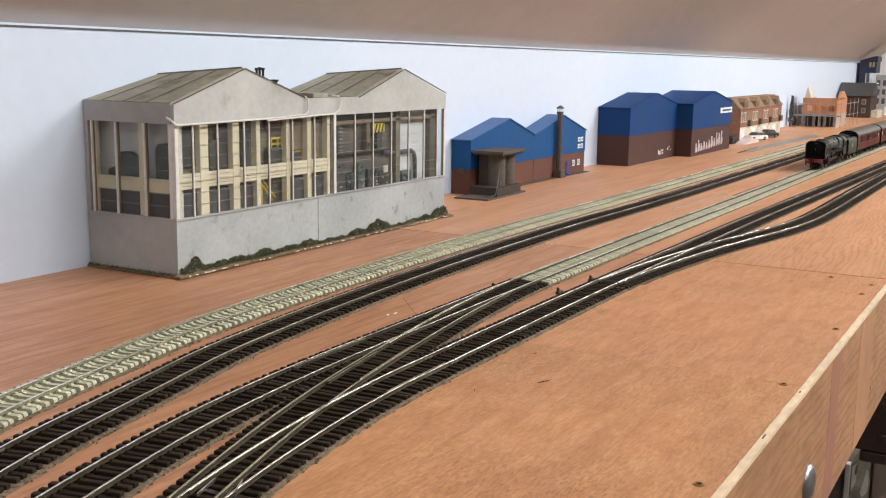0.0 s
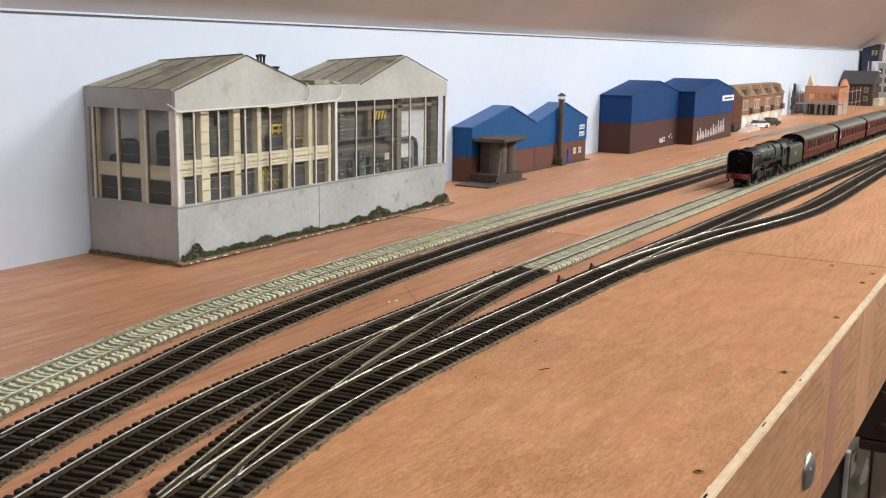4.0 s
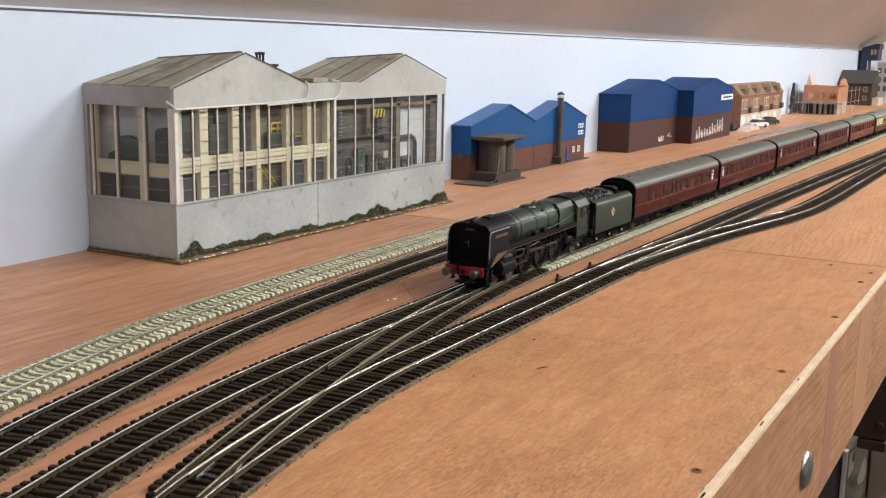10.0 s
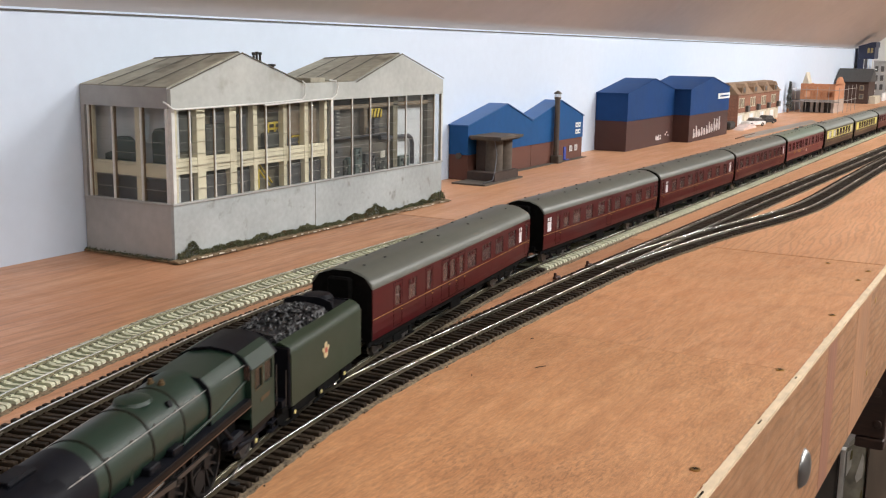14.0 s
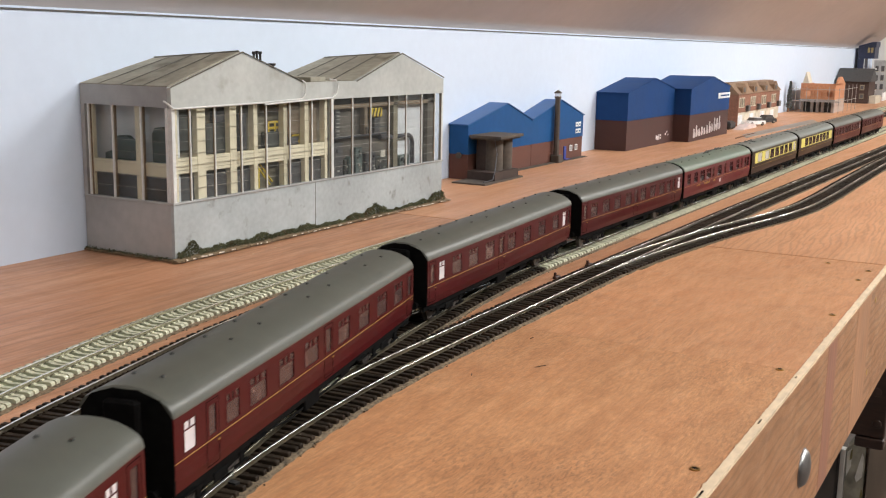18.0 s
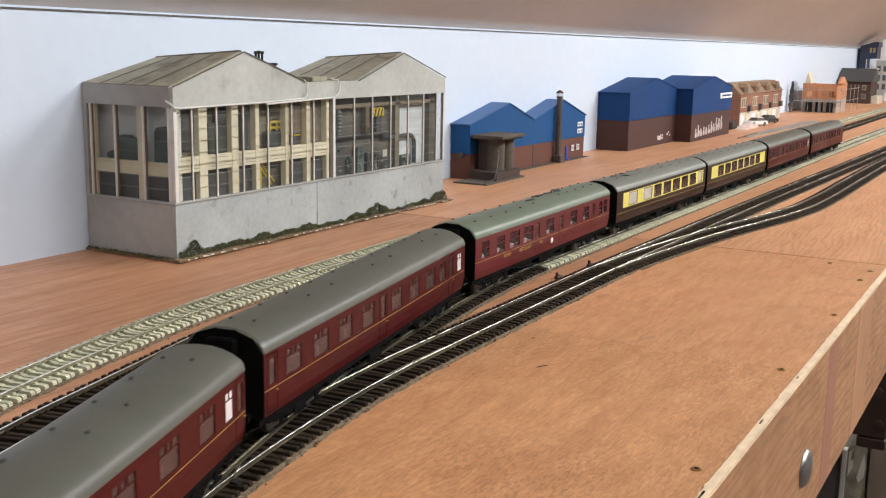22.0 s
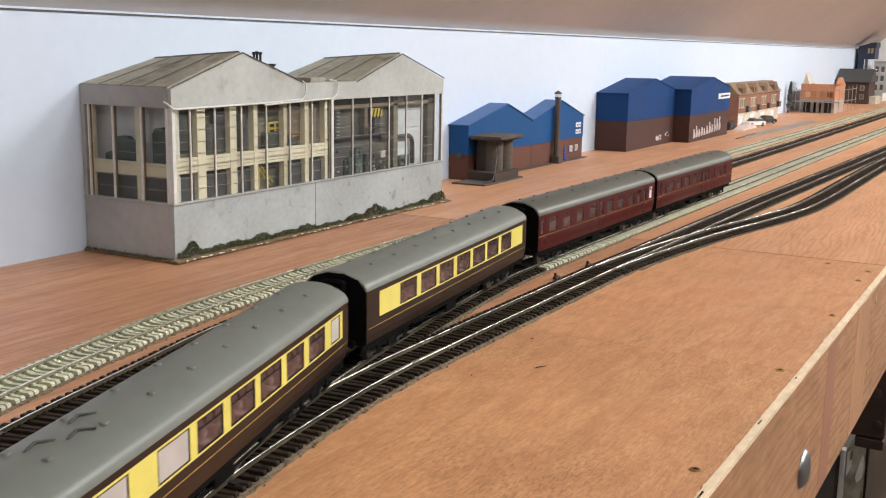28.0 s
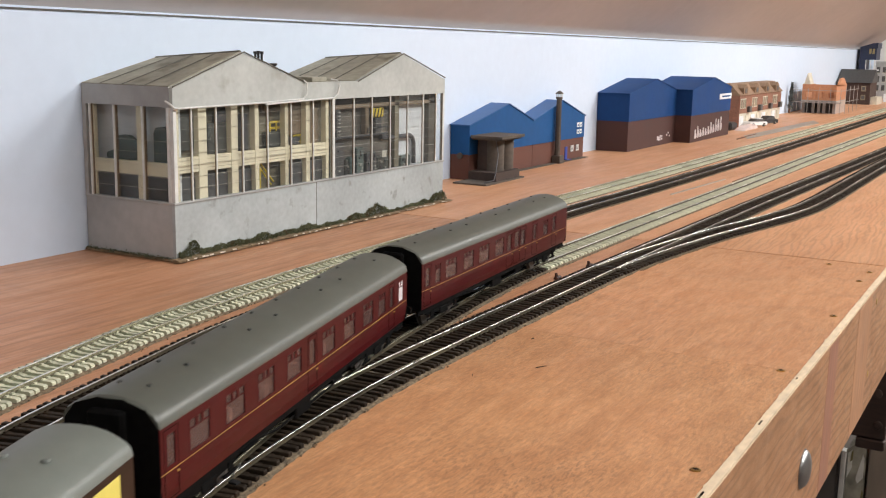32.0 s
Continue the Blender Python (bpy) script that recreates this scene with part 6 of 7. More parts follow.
        for s in (-1, 1):
            g = Geo().prism([(bx - 0.0235, 0.0072), (bx - 0.0235, 0.0088), (bx + 0.0235, 0.0088), (bx + 0.0235, 0.0072), (bx + 0.006, 0.0060), (bx - 0.006, 0.0060)], "y", s * 0.0132, s * 0.0144)
            g.box(bx - 0.0055, bx + 0.0055, s * 0.0142, s * 0.0150, 0.0042, 0.0082, 0.0004)
            for ax in (-0.0165, 0.0165):
                g.box(bx + ax - 0.0022, bx + ax + 0.0022, s * 0.0142, s * 0.0152, 0.0048, 0.0092, 0.0005)
                g.box(bx + ax - 0.0055, bx + ax + 0.0055, s * 0.0140, s * 0.0148, 0.0036, 0.0046)
            part("side_frame", g, FRAMEB, bg)
        for ax in (-0.0165, 0.0165):
            wheelset(bx + ax, 0.0070, bg)
    part("floor", Geo().box(-L, L, -0.0165, 0.0165, 0.0125, 0.0142), FRAMEB, c)
    for s in (-1, 1):
        part("solebar", Geo().box(-L, L, s * 0.0148, s * 0.0160, 0.0098, 0.0130), FRAMEB, c)
        part("truss", Geo().tube([(-0.060, s * 0.0135, 0.0098), (-0.030, s * 0.0135, 0.0055), (0.030, s * 0.0135, 0.0055), (0.060, s * 0.0135, 0.0098)], 0.0005), FRAMEB, c)
        part("battery_box", Geo().box(-0.014, 0.002, s * 0.0085, s * 0.0150, 0.0040, 0.0098, 0.0006), FRAMEB, c)
        part("battery_box", Geo().box(0.030, 0.042, s * 0.0085, s * 0.0140, 0.0055, 0.0098, 0.0006), FRAMEB, c)
        for dx in (-0.117, 0.117, -0.062, 0.05):
            part("footboard", Geo().box(dx - 0.006, dx + 0.006, s * 0.0160, s * 0.0178, 0.0100, 0.0105), FRAMEB, c)
    # inside: partition and seats or tables
    part("interior", Geo().box(-L + 0.004, L - 0.004, -0.0006, 0.0006, 0.0142, 0.036) if not pull else Geo().box(-L + 0.004, -L + 0.024, -0.016, 0.016, 0.0142, 0.036), SEATM, c)
    g, gt = Geo(), Geo()
    for k in range(15):
        x = -0.105 + k * 0.015
        for s in (-1, 1):
            g.box(x - 0.0015, x + 0.0015, s * 0.003, s * 0.0162, 0.0142, 0.0295, 0.0005)
            gt.box(x + 0.005, x + 0.009, s * 0.006, s * 0.0172, 0.0255, 0.0262)
            if pull:
                gt.lathe([(0, 0.0006), (0.002, 0.0006), (0.002, 0.0014), (0.004, 0.0008)], (x + 0.0072, s * 0.0155, 0.0262), (x + 0.0072, s * 0.0155, 1), 8)
    tagged(part("seating", g, SEATM, c), kind="stuff")
    tagged(part("table_row", gt, TABLE, c), kind="stuff") if (pull or upper or emblem) else None
    # roof fittings
    random.seed(vents)
    if vents in (1, 2):
        spots = [(-0.113 + k * 0.0245, s * 0.0058) for k in range(10) for s in ((-1, 1) if (k + vents) % 3 else (1,))]
    elif vents == 3:
        spots = [(-0.11 + k * 0.024, s * 0.0085) for k in range(5) for s in (-1, 1)] + [(0.04 + k * 0.018, s * 0.006) for k in range(5) for s in (-1, 1)]
    else:
        spots = [(-0.100 + k * 0.0285, s * 0.0068) for k in range(8) for s in (-1, 1)]
    for x, y in spots:
        zz = 0.0476 + (0.0100 - abs(y)) * 0.00018 / 0.001
        k = 1.5 if pull else 1.0
        part("ventilator", Geo().lathe([(0, 0.0006 * k), (0.0007, 0.0006 * k), (0.0008, 0.0010 * k), (0.0008 + 0.0004 * k, 0.0008 * k)], (x, y, zz - 0.0003), (x, y, 1), 8), roofm if pull else VENTM, c)
    if vents == 3:
        for x, y, w in ((-0.012, -0.001, 0.010), (0.010, 0.004, 0.014), (0.030, 0.003, 0.012), (0.048, 0.002, 0.009), (0.052, 0.006, 0.012)):
            part("roof_pipe", Geo().tube([(x, y, 0.0486), (x + 0.001, y, 0.0497), (x + w, y - 0.002, 0.0497), (x + w + 0.001, y - 0.002, 0.0484)], 0.0006), VENTM, c, "dull pipe along the roof")
        part("roof_hatch", Geo().box(0.0165, 0.0205, 0.0005, 0.0045, 0.0480, 0.0496, 0.0004), VENTM, c)
    if pull and vents == 4:
        for x, y in ((-0.098, 0.002), (-0.086, -0.004), (-0.075, 0.003)):
            part("roof_pipe", Geo().tube([(x, y, 0.0488), (x + 0.006, y + 0.001, 0.0494), (x + 0.010, y - 0.003, 0.0490)], 0.0006), VENTM, c)
    return c


def lettered_buffet(c):
    for s, txt in ((-1, 1), (1, 1)):
        m = Matrix.LocRotScale((0, 0, 0), Euler((radians(90), 0, 0 if s < 0 else radians(180))), None)
        for word, x in (("BUFFET", -0.078), ("RESTAURANT", -0.048), ("CAR", -0.021)):
            lettering("lettering", word, 0.0034, Matrix.Translation((x * (1 if s < 0 else -1), s * (HW * NARROW + 0.0001), 0.0218)) @ m, LINE, c)
        part("emblem", Geo().lathe([(0, 0.0022), (0.0002, 0.0022)], (0.0005 * -s, s * HW * NARROW, 0.0200), (0, s * 9, 0.0200), 18), TABLE, c, "round white emblem")


def tender():
    t = thing("tender", "olive green tender heaped with coal", "tender")
    L = 0.0445
    prof = [(-0.0182, 0.0125), (0.0182, 0.0125), (0.0182, 0.0345), (0.0172, 0.0368), (0.0152, 0.0385), (0.0125, 0.0395), (0.0110, 0.0380), (-0.0110, 0.0380), (-0.0125, 0.0395), (-0.0152, 0.0385), (-0.0172, 0.0368), (-0.0182, 0.0345)]
    F = 0.0368
    part("body", Geo().prism(prof, "x", -F, L), GREEN_T, t, smooth=True)
    part("front_plate", Geo().box(-F - 0.0015, -F + 0.0001, -0.0180, 0.0180, 0.012, 0.0380, 0.0006).box(-F - 0.0060, -F - 0.0015, -0.0165, 0.0165, 0.012, 0.0165), LBLACK, t)
    part("rear_plate", Geo().prism([(-0.0172, 0.0136), (0.0172, 0.0136), (0.0172, 0.0365), (0.012, 0.0393), (-0.012, 0.0393), (-0.0172, 0.0365)], "x", L, L + 0.0008), LBLACK, t)
    random.seed(3)
    g = Geo()
    for k in range(420):
        x, y = random.uniform(-F + 0.002, L - 0.022), random.uniform(-0.0115, 0.0115)
        h = 0.0380 + 0.0065 * (1 - (y / 0.0125) ** 2) * (1 - ((x + 0.007) / 0.034) ** 2) + random.uniform(-0.001, 0.001)
        r = random.uniform(0.0009, 0.0018)
        a = random.uniform(0, 3)
        o = Vector((x, y, h))
        R = Euler((a, a * 2, a * 3)).to_matrix()
        vs = [o + R @ Vector(q) * r for q in ((1, 0, 0.1), (0, 1, 0), (-1, 0.2, 0), (0, -1, 0.1), (0, 0, 1), (0.1, 0, -1))]
        g.add(vs, [(0, 1, 4), (1, 2, 4), (2, 3, 4), (3, 0, 4), (1, 0, 5), (2, 1, 5), (3, 2, 5), (0, 3, 5)])
    g.prism([(-0.0112, 0.0375), (0.0112, 0.0375), (0.009, 0.0408), (0.0, 0.0425), (-0.009, 0.0408)], "x", -F + 0.003, L - 0.024)
    part("coal", g, COALM, t, "heaped shiny black coal")
    part("bulkhead", Geo().prism([(-0.0130, 0.0378), (0.0130, 0.0378), (0.0118, 0.0425), (0.0060, 0.0445), (-0.0060, 0.0445), (-0.0118, 0.0425)], "x", L - 0.022, L - 0.0205), LBLACK, t)
    part("tank_top", Geo().box(L - 0.0205, L, -0.0108, 0.0108, 0.0375, 0.0388), LBLACK, t)
    part("water_dome", Geo().lathe([(0, 0.0075), (0.003, 0.0075), (0.0045, 0.006), (0.005, 0.003)], (L - 0.010, 0, 0.0388), (L - 0.010, 0, 1), 18), LBLACK, t, smooth=True)
    part("frame", Geo().box(-L, L, -0.0130, 0.0130, 0.0080, 0.0136).box(-L + 0.001, L - 0.001, -0.0170, 0.0170, 0.0118, 0.0136), FRAMEB, t)
    for s in (-1, 1):
        fr = part("side_frame", Geo().prism([(-L + 0.002, 0.012), (-L + 0.002, 0.0058), (-0.022, 0.0052), (0, 0.0052), (0.022, 0.0052), (L - 0.002, 0.0058), (L - 0.002, 0.012)], "y", s * 0.0132, s * 0.0142), FRAMEB, t)
        for ax in (-0.0285, 0.0, 0.0285):
            ab = part("axlebox", Geo().box(ax - 0.0026, ax + 0.0026, s * 0.0142, s * 0.0158, 0.0050, 0.0095, 0.0005).box(ax - 0.006, ax + 0.006, s * 0.0142, s * 0.0150, 0.0036, 0.0048), FRAMEB, t)
            part("axle_cover", Geo().lathe([(0, 0.0010), (0.0004, 0.0008)], (ax, s * 0.0158, 0.0074), (ax, s * 9, 0.0074), 10), YSPOT, ab, "yellow axlebox cover")
        part("step", Geo().box(-L + 0.001, -L + 0.007, s * 0.0150, s * 0.0175, 0.0060, 0.0066), FRAMEB, t)
        part("handrail", Geo().tube([(-L + 0.001, s * 0.0186, 0.0150), (-L + 0.001, s * 0.0188, 0.0300)], 0.0002), WHEELM, t)
        cr = part("crest", Geo().prism([(-0.0043, 0.0274), (-0.0024, 0.0261), (-0.0019, 0.0238), (0.0000, 0.0231), (0.0019, 0.0238), (0.0024, 0.0261), (0.0043, 0.0274), (0.0032, 0.0285), (0.0011, 0.0278), (0.0015, 0.0298), (0.0000, 0.0307), (-0.0015, 0.0298), (-0.0011, 0.0278), (-0.0032, 0.0285)], "y", s * 0.0182, s * 0.01835), CREST, t, "small gold and red crest")
        part("crest_wheel", Geo().lathe([(0, 0.0014), (0.0002, 0.0014)], (0, s * 0.01832, 0.0268), (0, s * 9, 0.0268), 12), CRESTR, cr)
        part("buffer", Geo().lathe([(0, 0.0013), (0.004, 0.0013), (0.004, 0.0024), (0.005, 0.0022)], (L, s * 0.0115, 0.0140), (9, s * 0.0115, 0.0140), 12), LBLACK, t)
    for ax in (-0.0285, 0.0, 0.0285):
        wheelset(ax, 0.0075, t)
    return t


DRIVER_R, CRANK = 0.0123, 0.0043
DRIVERS = (-0.0300, -0.0020, 0.0260)


def driver(x, parent):
    g = Geo().cyl((0, -0.009, 0), (0, 0.009, 0), 0.0016, 8)
    for s in (-1, 1):
        g.lathe([(0, DRIVER_R + 0.0008), (0.0006, DRIVER_R + 0.0008), (0.0007, DRIVER_R), (0.0026, DRIVER_R), (0.0026, DRIVER_R - 0.0012), (0.0006, DRIVER_R - 0.0012)], (0, s * 0.0072, 0), (0, s * 9, 0), 36)
        g.lathe([(0.0002, 0.0028), (0.0030, 0.0026)], (0, s * 0.0072, 0), (0, s * 9, 0), 14)
        for k in range(15):
            a = 2 * math.pi * k / 15
            d = Vector((math.cos(a), 0, math.sin(a)))
            w = Vector((-d.z, 0, d.x)) * 0.00045
            y0, y1 = s * 0.0080, s * 0.0092
            a0, a1 = d * 0.0022, d * (DRIVER_R - 0.001)
            vs = [Vector((p.x + q.x, y, p.z + q.z)) for y in (y0, y1) for p in (a0, a1) for q in (-w, w)]
            g.add(vs, [(0, 1, 3, 2), (4, 6, 7, 5), (0, 2, 6, 4), (1, 5, 7, 3), (2, 3, 7, 6), (0, 4, 5, 1)])
        a = 0 if s < 0 else math.pi / 2
        c = Vector((math.cos(a), 0, math.sin(a))) * CRANK
        g.cyl((c.x, s * 0.0092, c.z), (c.x, s * 0.0118, c.z), 0.0011, 10)
        k = -c * 2.0
        g.lathe([(0, 0.0040), (0.0008, 0.0040)], (k.x * 0.85, s * 0.0086, k.z * 0.85), (k.x * 0.85, s * 9, k.z * 0.85), 12)
    ob = part("driving_axle", g, LOCO_WHEEL, parent, "dark spoked driving wheels", True)
    ob.location = (x, 0, DRIVER_R)
    return ob


LOCO_WHEEL = mat("dark_wheel_steel", (0.010, 0.009, 0.009), 0.5, 0.0, spec=0.2)


CABGLASS = mat("dark_cab_glazing", (0.018, 0.017, 0.015), 0.25, spec=0.3)


def locomotive():
    """Pacific express engine, smokebox towards -x, on the rail tops at z = 0."""
    raw_part = part

    def long_part(name, geo, material, parent, label="", smooth=False):
        k = 1.0 if name in ("boiler", "boiler_band", "smokebox", "smokebox_door", "steam_dome", "chimney", "firebox", "firebox_band") else 0.885
        geo.v = [(0.062 + (v[0] - 0.062) * 1.155, v[1] * k, v[2]) for v in geo.v]
        return raw_part(name, geo, material, parent, label, smooth)

    e = thing("steam_locomotive", "green express steam locomotive with black smokebox and red buffer beam", "locomotive")
    zc = 0.0334
    FX = -0.0838
    long_part("boiler", Geo().lathe([(0, 0.0117), (0.030, 0.0121), (0.066, 0.0128)], (-0.036, 0, zc), (9, 0, zc), 32), GREEN, e, "green tapered boiler", True)
    for bx, r in ((-0.0293, 0.0120), (-0.0064, 0.0123), (0.0120, 0.0126)):
        long_part("boiler_band", Geo().lathe([(0, r), (0.0008, r)], (bx, 0, zc - (bx + 0.036) * 0.0), (9, 0, zc), 32), BROWNV if bx > -0.03 else LBLACK, e, "thin boiler band", True)
    long_part("smokebox", Geo().lathe([(0, 0.0108), (0.0006, 0.0116), (0.0012, 0.0122), (0.0410, 0.0122)], (-0.0758, 0, zc), (9, 0, zc), 32), LBLACK, e, "black smokebox", True)
    sd = long_part("smokebox_door", Geo().lathe([(0, 0.0098), (0.0010, 0.0094), (0.0020, 0.0072), (0.0026, 0.0035)], (-0.0768, 0, zc - 0.0006), (-9, 0, zc - 0.0006), 28), SHADE_BLACK, e, smooth=True)
    long_part("door_handle", Geo().box(-0.0806, -0.0796, -0.0003, 0.0003, zc - 0.004, zc + 0.0006).box(-0.0808, -0.0800, -0.0003, 0.0025, zc - 0.001, zc - 0.0004), RODM, sd)
    long_part("number_plate", Geo().box(-0.0792, -0.0780, -0.0036, 0.0036, zc + 0.0066, zc + 0.0084), LBLACK, sd)
    long_part("number_bars", Geo().box(-0.0795, -0.0792, -0.0030, 0.0030, zc + 0.0070, zc + 0.0080), RODM, sd)
    long_part("lamp_iron", Geo().box(-0.0770, -0.0760, -0.0008, 0.0008, zc + 0.0115, zc + 0.0135), LBLACK, e)
    long_part("chimney", Geo().prism([(-0.0030, zc + 0.0110), (0.0030, zc + 0.0110), (0.0034, zc + 0.0126), (0.0026, zc + 0.0133), (-0.0026, zc + 0.0133), (-0.0034, zc + 0.0126)], "x", -0.0590, -0.0490), LBLACK, e, "low black double chimney")
    long_part("steam_dome", Geo().lathe([(0, 0.0062), (0.0012, 0.0056), (0.0019, 0.0036), (0.0021, 0.0012)], (0.0023, 0, zc + 0.0114), (0.0023, 0, 9), 18), GREEN, e, smooth=True)
    for y in (-0.0022, 0.0022):
        long_part("safety_valve", Geo().lathe([(0, 0.0013), (0.002, 0.0013), (0.0022, 0.0009), (0.0030, 0.0008)], (0.0165, y, zc + 0.0112), (0.0165, y, 9), 10), CREST_D, e, "brass safety valve")
    # firebox and cab
    fb = [(-0.0140, 0.0230), (-0.0142, 0.0370), (-0.0132, 0.0410), (-0.0100, 0.0440), (0, 0.0453), (0.0100, 0.0440), (0.0132, 0.0410), (0.0142, 0.0370), (0.0140, 0.0230)]
    long_part("firebox", Geo().prism([(y * 0.94, z) for y, z in fb], "x", 0.0285, 0.0560), GREEN, e, "green square-shouldered firebox", True)
    long_part("firebox_band", Geo().prism([(y * 0.95, z + 0.0002) for y, z in fb], "x", 0.0282, 0.0289), LBLACK, e)
    cab = [(-0.0176, 0.0185), (-0.0176, 0.0384), (-0.0142, 0.0424), (-0.0080, 0.0454), (0, 0.0464), (0.0080, 0.0454), (0.0142, 0.0424), (0.0176, 0.0384), (0.0176, 0.0185)]
    long_part("cab_front", Geo().prism([(y * 0.985, z) for y, z in cab], "x", 0.0555, 0.0570), GREEN, e)
    roof = long_part("cab_roof", Geo().prism([(-0.0182, 0.0382), (-0.0144, 0.0426), (-0.0082, 0.0456), (0, 0.0467), (0.0082, 0.0456), (0.0144, 0.0426), (0.0182, 0.0382), (0.0174, 0.0380), (0.0138, 0.0418), (0.0078, 0.0447), (0, 0.0458), (-0.0078, 0.0447), (-0.0138, 0.0418), (-0.0174, 0.0380)], "x", 0.0550, 0.0785), LBLACK, e, "black curved cab roof", True)
    for s in (-1, 1):
        y0, y1 = s * 0.0170, s * 0.0178
        g = Geo().box(0.0556, 0.0765, y0, y1, 0.0150, 0.0290)
        g.box(0.0556, 0.0590, y0, y1, 0.0290, 0.0384).box(0.0650, 0.0675, y0, y1, 0.0290, 0.0384).box(0.0745, 0.0765, y0, y1, 0.0290, 0.0384).box(0.0590, 0.0650, y0, y1, 0.0370, 0.0384).box(0.0675, 0.0745, y0, y1, 0.0370, 0.0384)
        side = long_part("cab_side", g, GREEN, e)
        long_part("roof_panel", Geo().prism([(s * 0.0181, 0.0383), (s * 0.01845, 0.0383), (s * 0.0146, 0.0428), (s * 0.0112, 0.0445), (s * 0.0110, 0.0441), (s * 0.0143, 0.0425)], "x", 0.0556, 0.0765), GREEN, roof)
        long_part("cab_window", Geo().box(0.0590, 0.0650, y0, s * 0.0173, 0.0290, 0.0370), CABGLASS, side)
        long_part("cab_window", Geo().box(0.0675, 0.0745, y0, s * 0.0173, 0.0290, 0.0370), CABGLASS, side)
        long_part("window_frame", ring_xz(Geo(), 0.0588, 0.0652, 0.0288, 0.0372, 0.0003, s * 0.0178, s * 0.0180), CREST_D, side)
        long_part("number_bars", Geo().box(0.0635, 0.0715, s * 0.0178, s * 0.01795, 0.0228, 0.0246), CREST_D, side, "dull yellow number bars")
        long_part("handrail", Geo().tube([(0.0772, s * 0.0184, 0.0160), (0.0772, s * 0.0184, 0.0330)], 0.0002), WHEELM, side)
        long_part("spectacle", Geo().box(0.0545, 0.0556, s * 0.0150, s * 0.0172, 0.0345, 0.0400), PANE, e)
        # running plate, high on the boiler
        long_part("running_plate", Geo().box(-0.0690, 0.0556, s * 0.0095, s * 0.0175, 0.0262, 0.0272), LBLACK, e)
        long_part("valance", Geo().box(-0.0560, 0.0556, s * 0.0171, s * 0.0177, 0.0238, 0.0264), BROWNV, e, "brown-lined valance")
        long_part("lining", Geo().box(-0.0560, 0.0556, s * 0.0177, s * 0.0178, 0.0240, 0.0243), LINING, e, "thin red-brown lining")
        long_part("lining", Geo().prism([(-0.0560, 0.0240), (-0.0560, 0.0243), (-0.0696, 0.0243), (-0.0778, 0.0168), (-0.0774, 0.0165)], "y", s * 0.0176, s * 0.0177), LINING, e, "thin red-brown lining")
        long_part("front_drop", Geo().prism([(-0.0710, 0.0262), (-0.0560, 0.0262), (-0.0560, 0.0240), (-0.0695, 0.0240), (-0.0775, 0.0165), (-0.0790, 0.0180)], "y", s * 0.0165, s * 0.0176), LBLACK, e, "sloping front plate")
        long_part("cab_valance", Geo().box(0.0555, 0.0765, s * 0.0171, s * 0.0176, 0.0125, 0.0150), BROWNV, e)
        # smoke deflectors
        d = [(-0.0815, 0.0178), (-0.0800, 0.0380), (-0.0790, 0.0392), (-0.0505, 0.0392), (-0.0498, 0.0375), (-0.0540, 0.0272), (-0.0690, 0.0265)]
        dd = long_part("smoke_deflector", Geo().prism(d, "y", s * 0.0166, s * 0.0173), LBLACK, e, "tall black smoke deflector")
        bend = ((0.0173, 0.0388), (0.0166, 0.0413), (0.0148, 0.0434), (0.0118, 0.0449), (0.0114, 0.0443), (0.0144, 0.0428), (0.0160, 0.0410), (0.0166, 0.0388))
        long_part("deflector_top", Geo().prism([(s * y, z) for y, z in bend], "x", -0.0792, -0.0505), LBLACK, dd, "inward-bent deflector top", True)
        long_part("deflector_rail", Geo().tube([(-0.0805, s * 0.0178, 0.0230), (-0.0802, s * 0.0178, 0.0375), (-0.0794, s * 0.0177, 0.0394), (-0.0770, s * 0.0175, 0.0402), (-0.0540, s * 0.0175, 0.0402)], 0.00034), SILVER, dd, "bright handrail")
        long_part("nameplate", Geo().box(-0.0725, -0.0560, s * 0.0173, s * 0.0176, 0.0352, 0.0372), CREST_D, dd, "curved brass nameplate")
        long_part("handrail", Geo().tube([(-0.0520, s * 0.0124, 0.0402), (0.0280, s * 0.0132, 0.0402), (0.0550, s * 0.0152, 0.0403)], 0.00022), SILVER, e, "bright boiler handrail")
        for k in range(6):
            x = -0.040 + k * 0.0125
            long_part("handrail_knob", Geo().cyl((x, s * 0.0098, 0.0398), (x, s * 0.0124, 0.0402), 0.0004, 6), SILVER, e)
        # pipes and boxes along the boiler
        long_part("reach_rod", Geo().tube([(0.010, s * 0.0145, 0.0282), (0.034, s * 0.0150, 0.0300), (0.0555, s * 0.0155, 0.0340)], 0.0006), GREEN, e)
        long_part("feed_pipe", Geo().tube([(-0.018, s * 0.0128, 0.0275), (-0.018, s * 0.0126, 0.0330), (-0.0175, s * 0.0119, 0.0370)], 0.0008), GREEN, e)
        long_part("clack_valve", Geo().lathe([(0, 0.0015), (0.0025, 0.0012)], (0.0088, s * 0.0085, 0.0415), (0.0088, s * 9, 5), 10), LBLACK, e)
        long_part("injector", Geo().box(0.040, 0.052, s * 0.0120, s * 0.0165, 0.0120, 0.0165, 0.001), LBLACK, e)
        long_part("injector_pipe", Geo().tube([(0.036, s * 0.0150, 0.0235), (0.040, s * 0.0155, 0.0190), (0.048, s * 0.0158, 0.0110), (0.060, s * 0.0158, 0.0090)], 0.0008), LBLACK, e)
        long_part("lubricator", Geo().box(-0.012, -0.006, s * 0.0120, s * 0.0160, 0.0272, 0.0300, 0.0004), LBLACK, e)
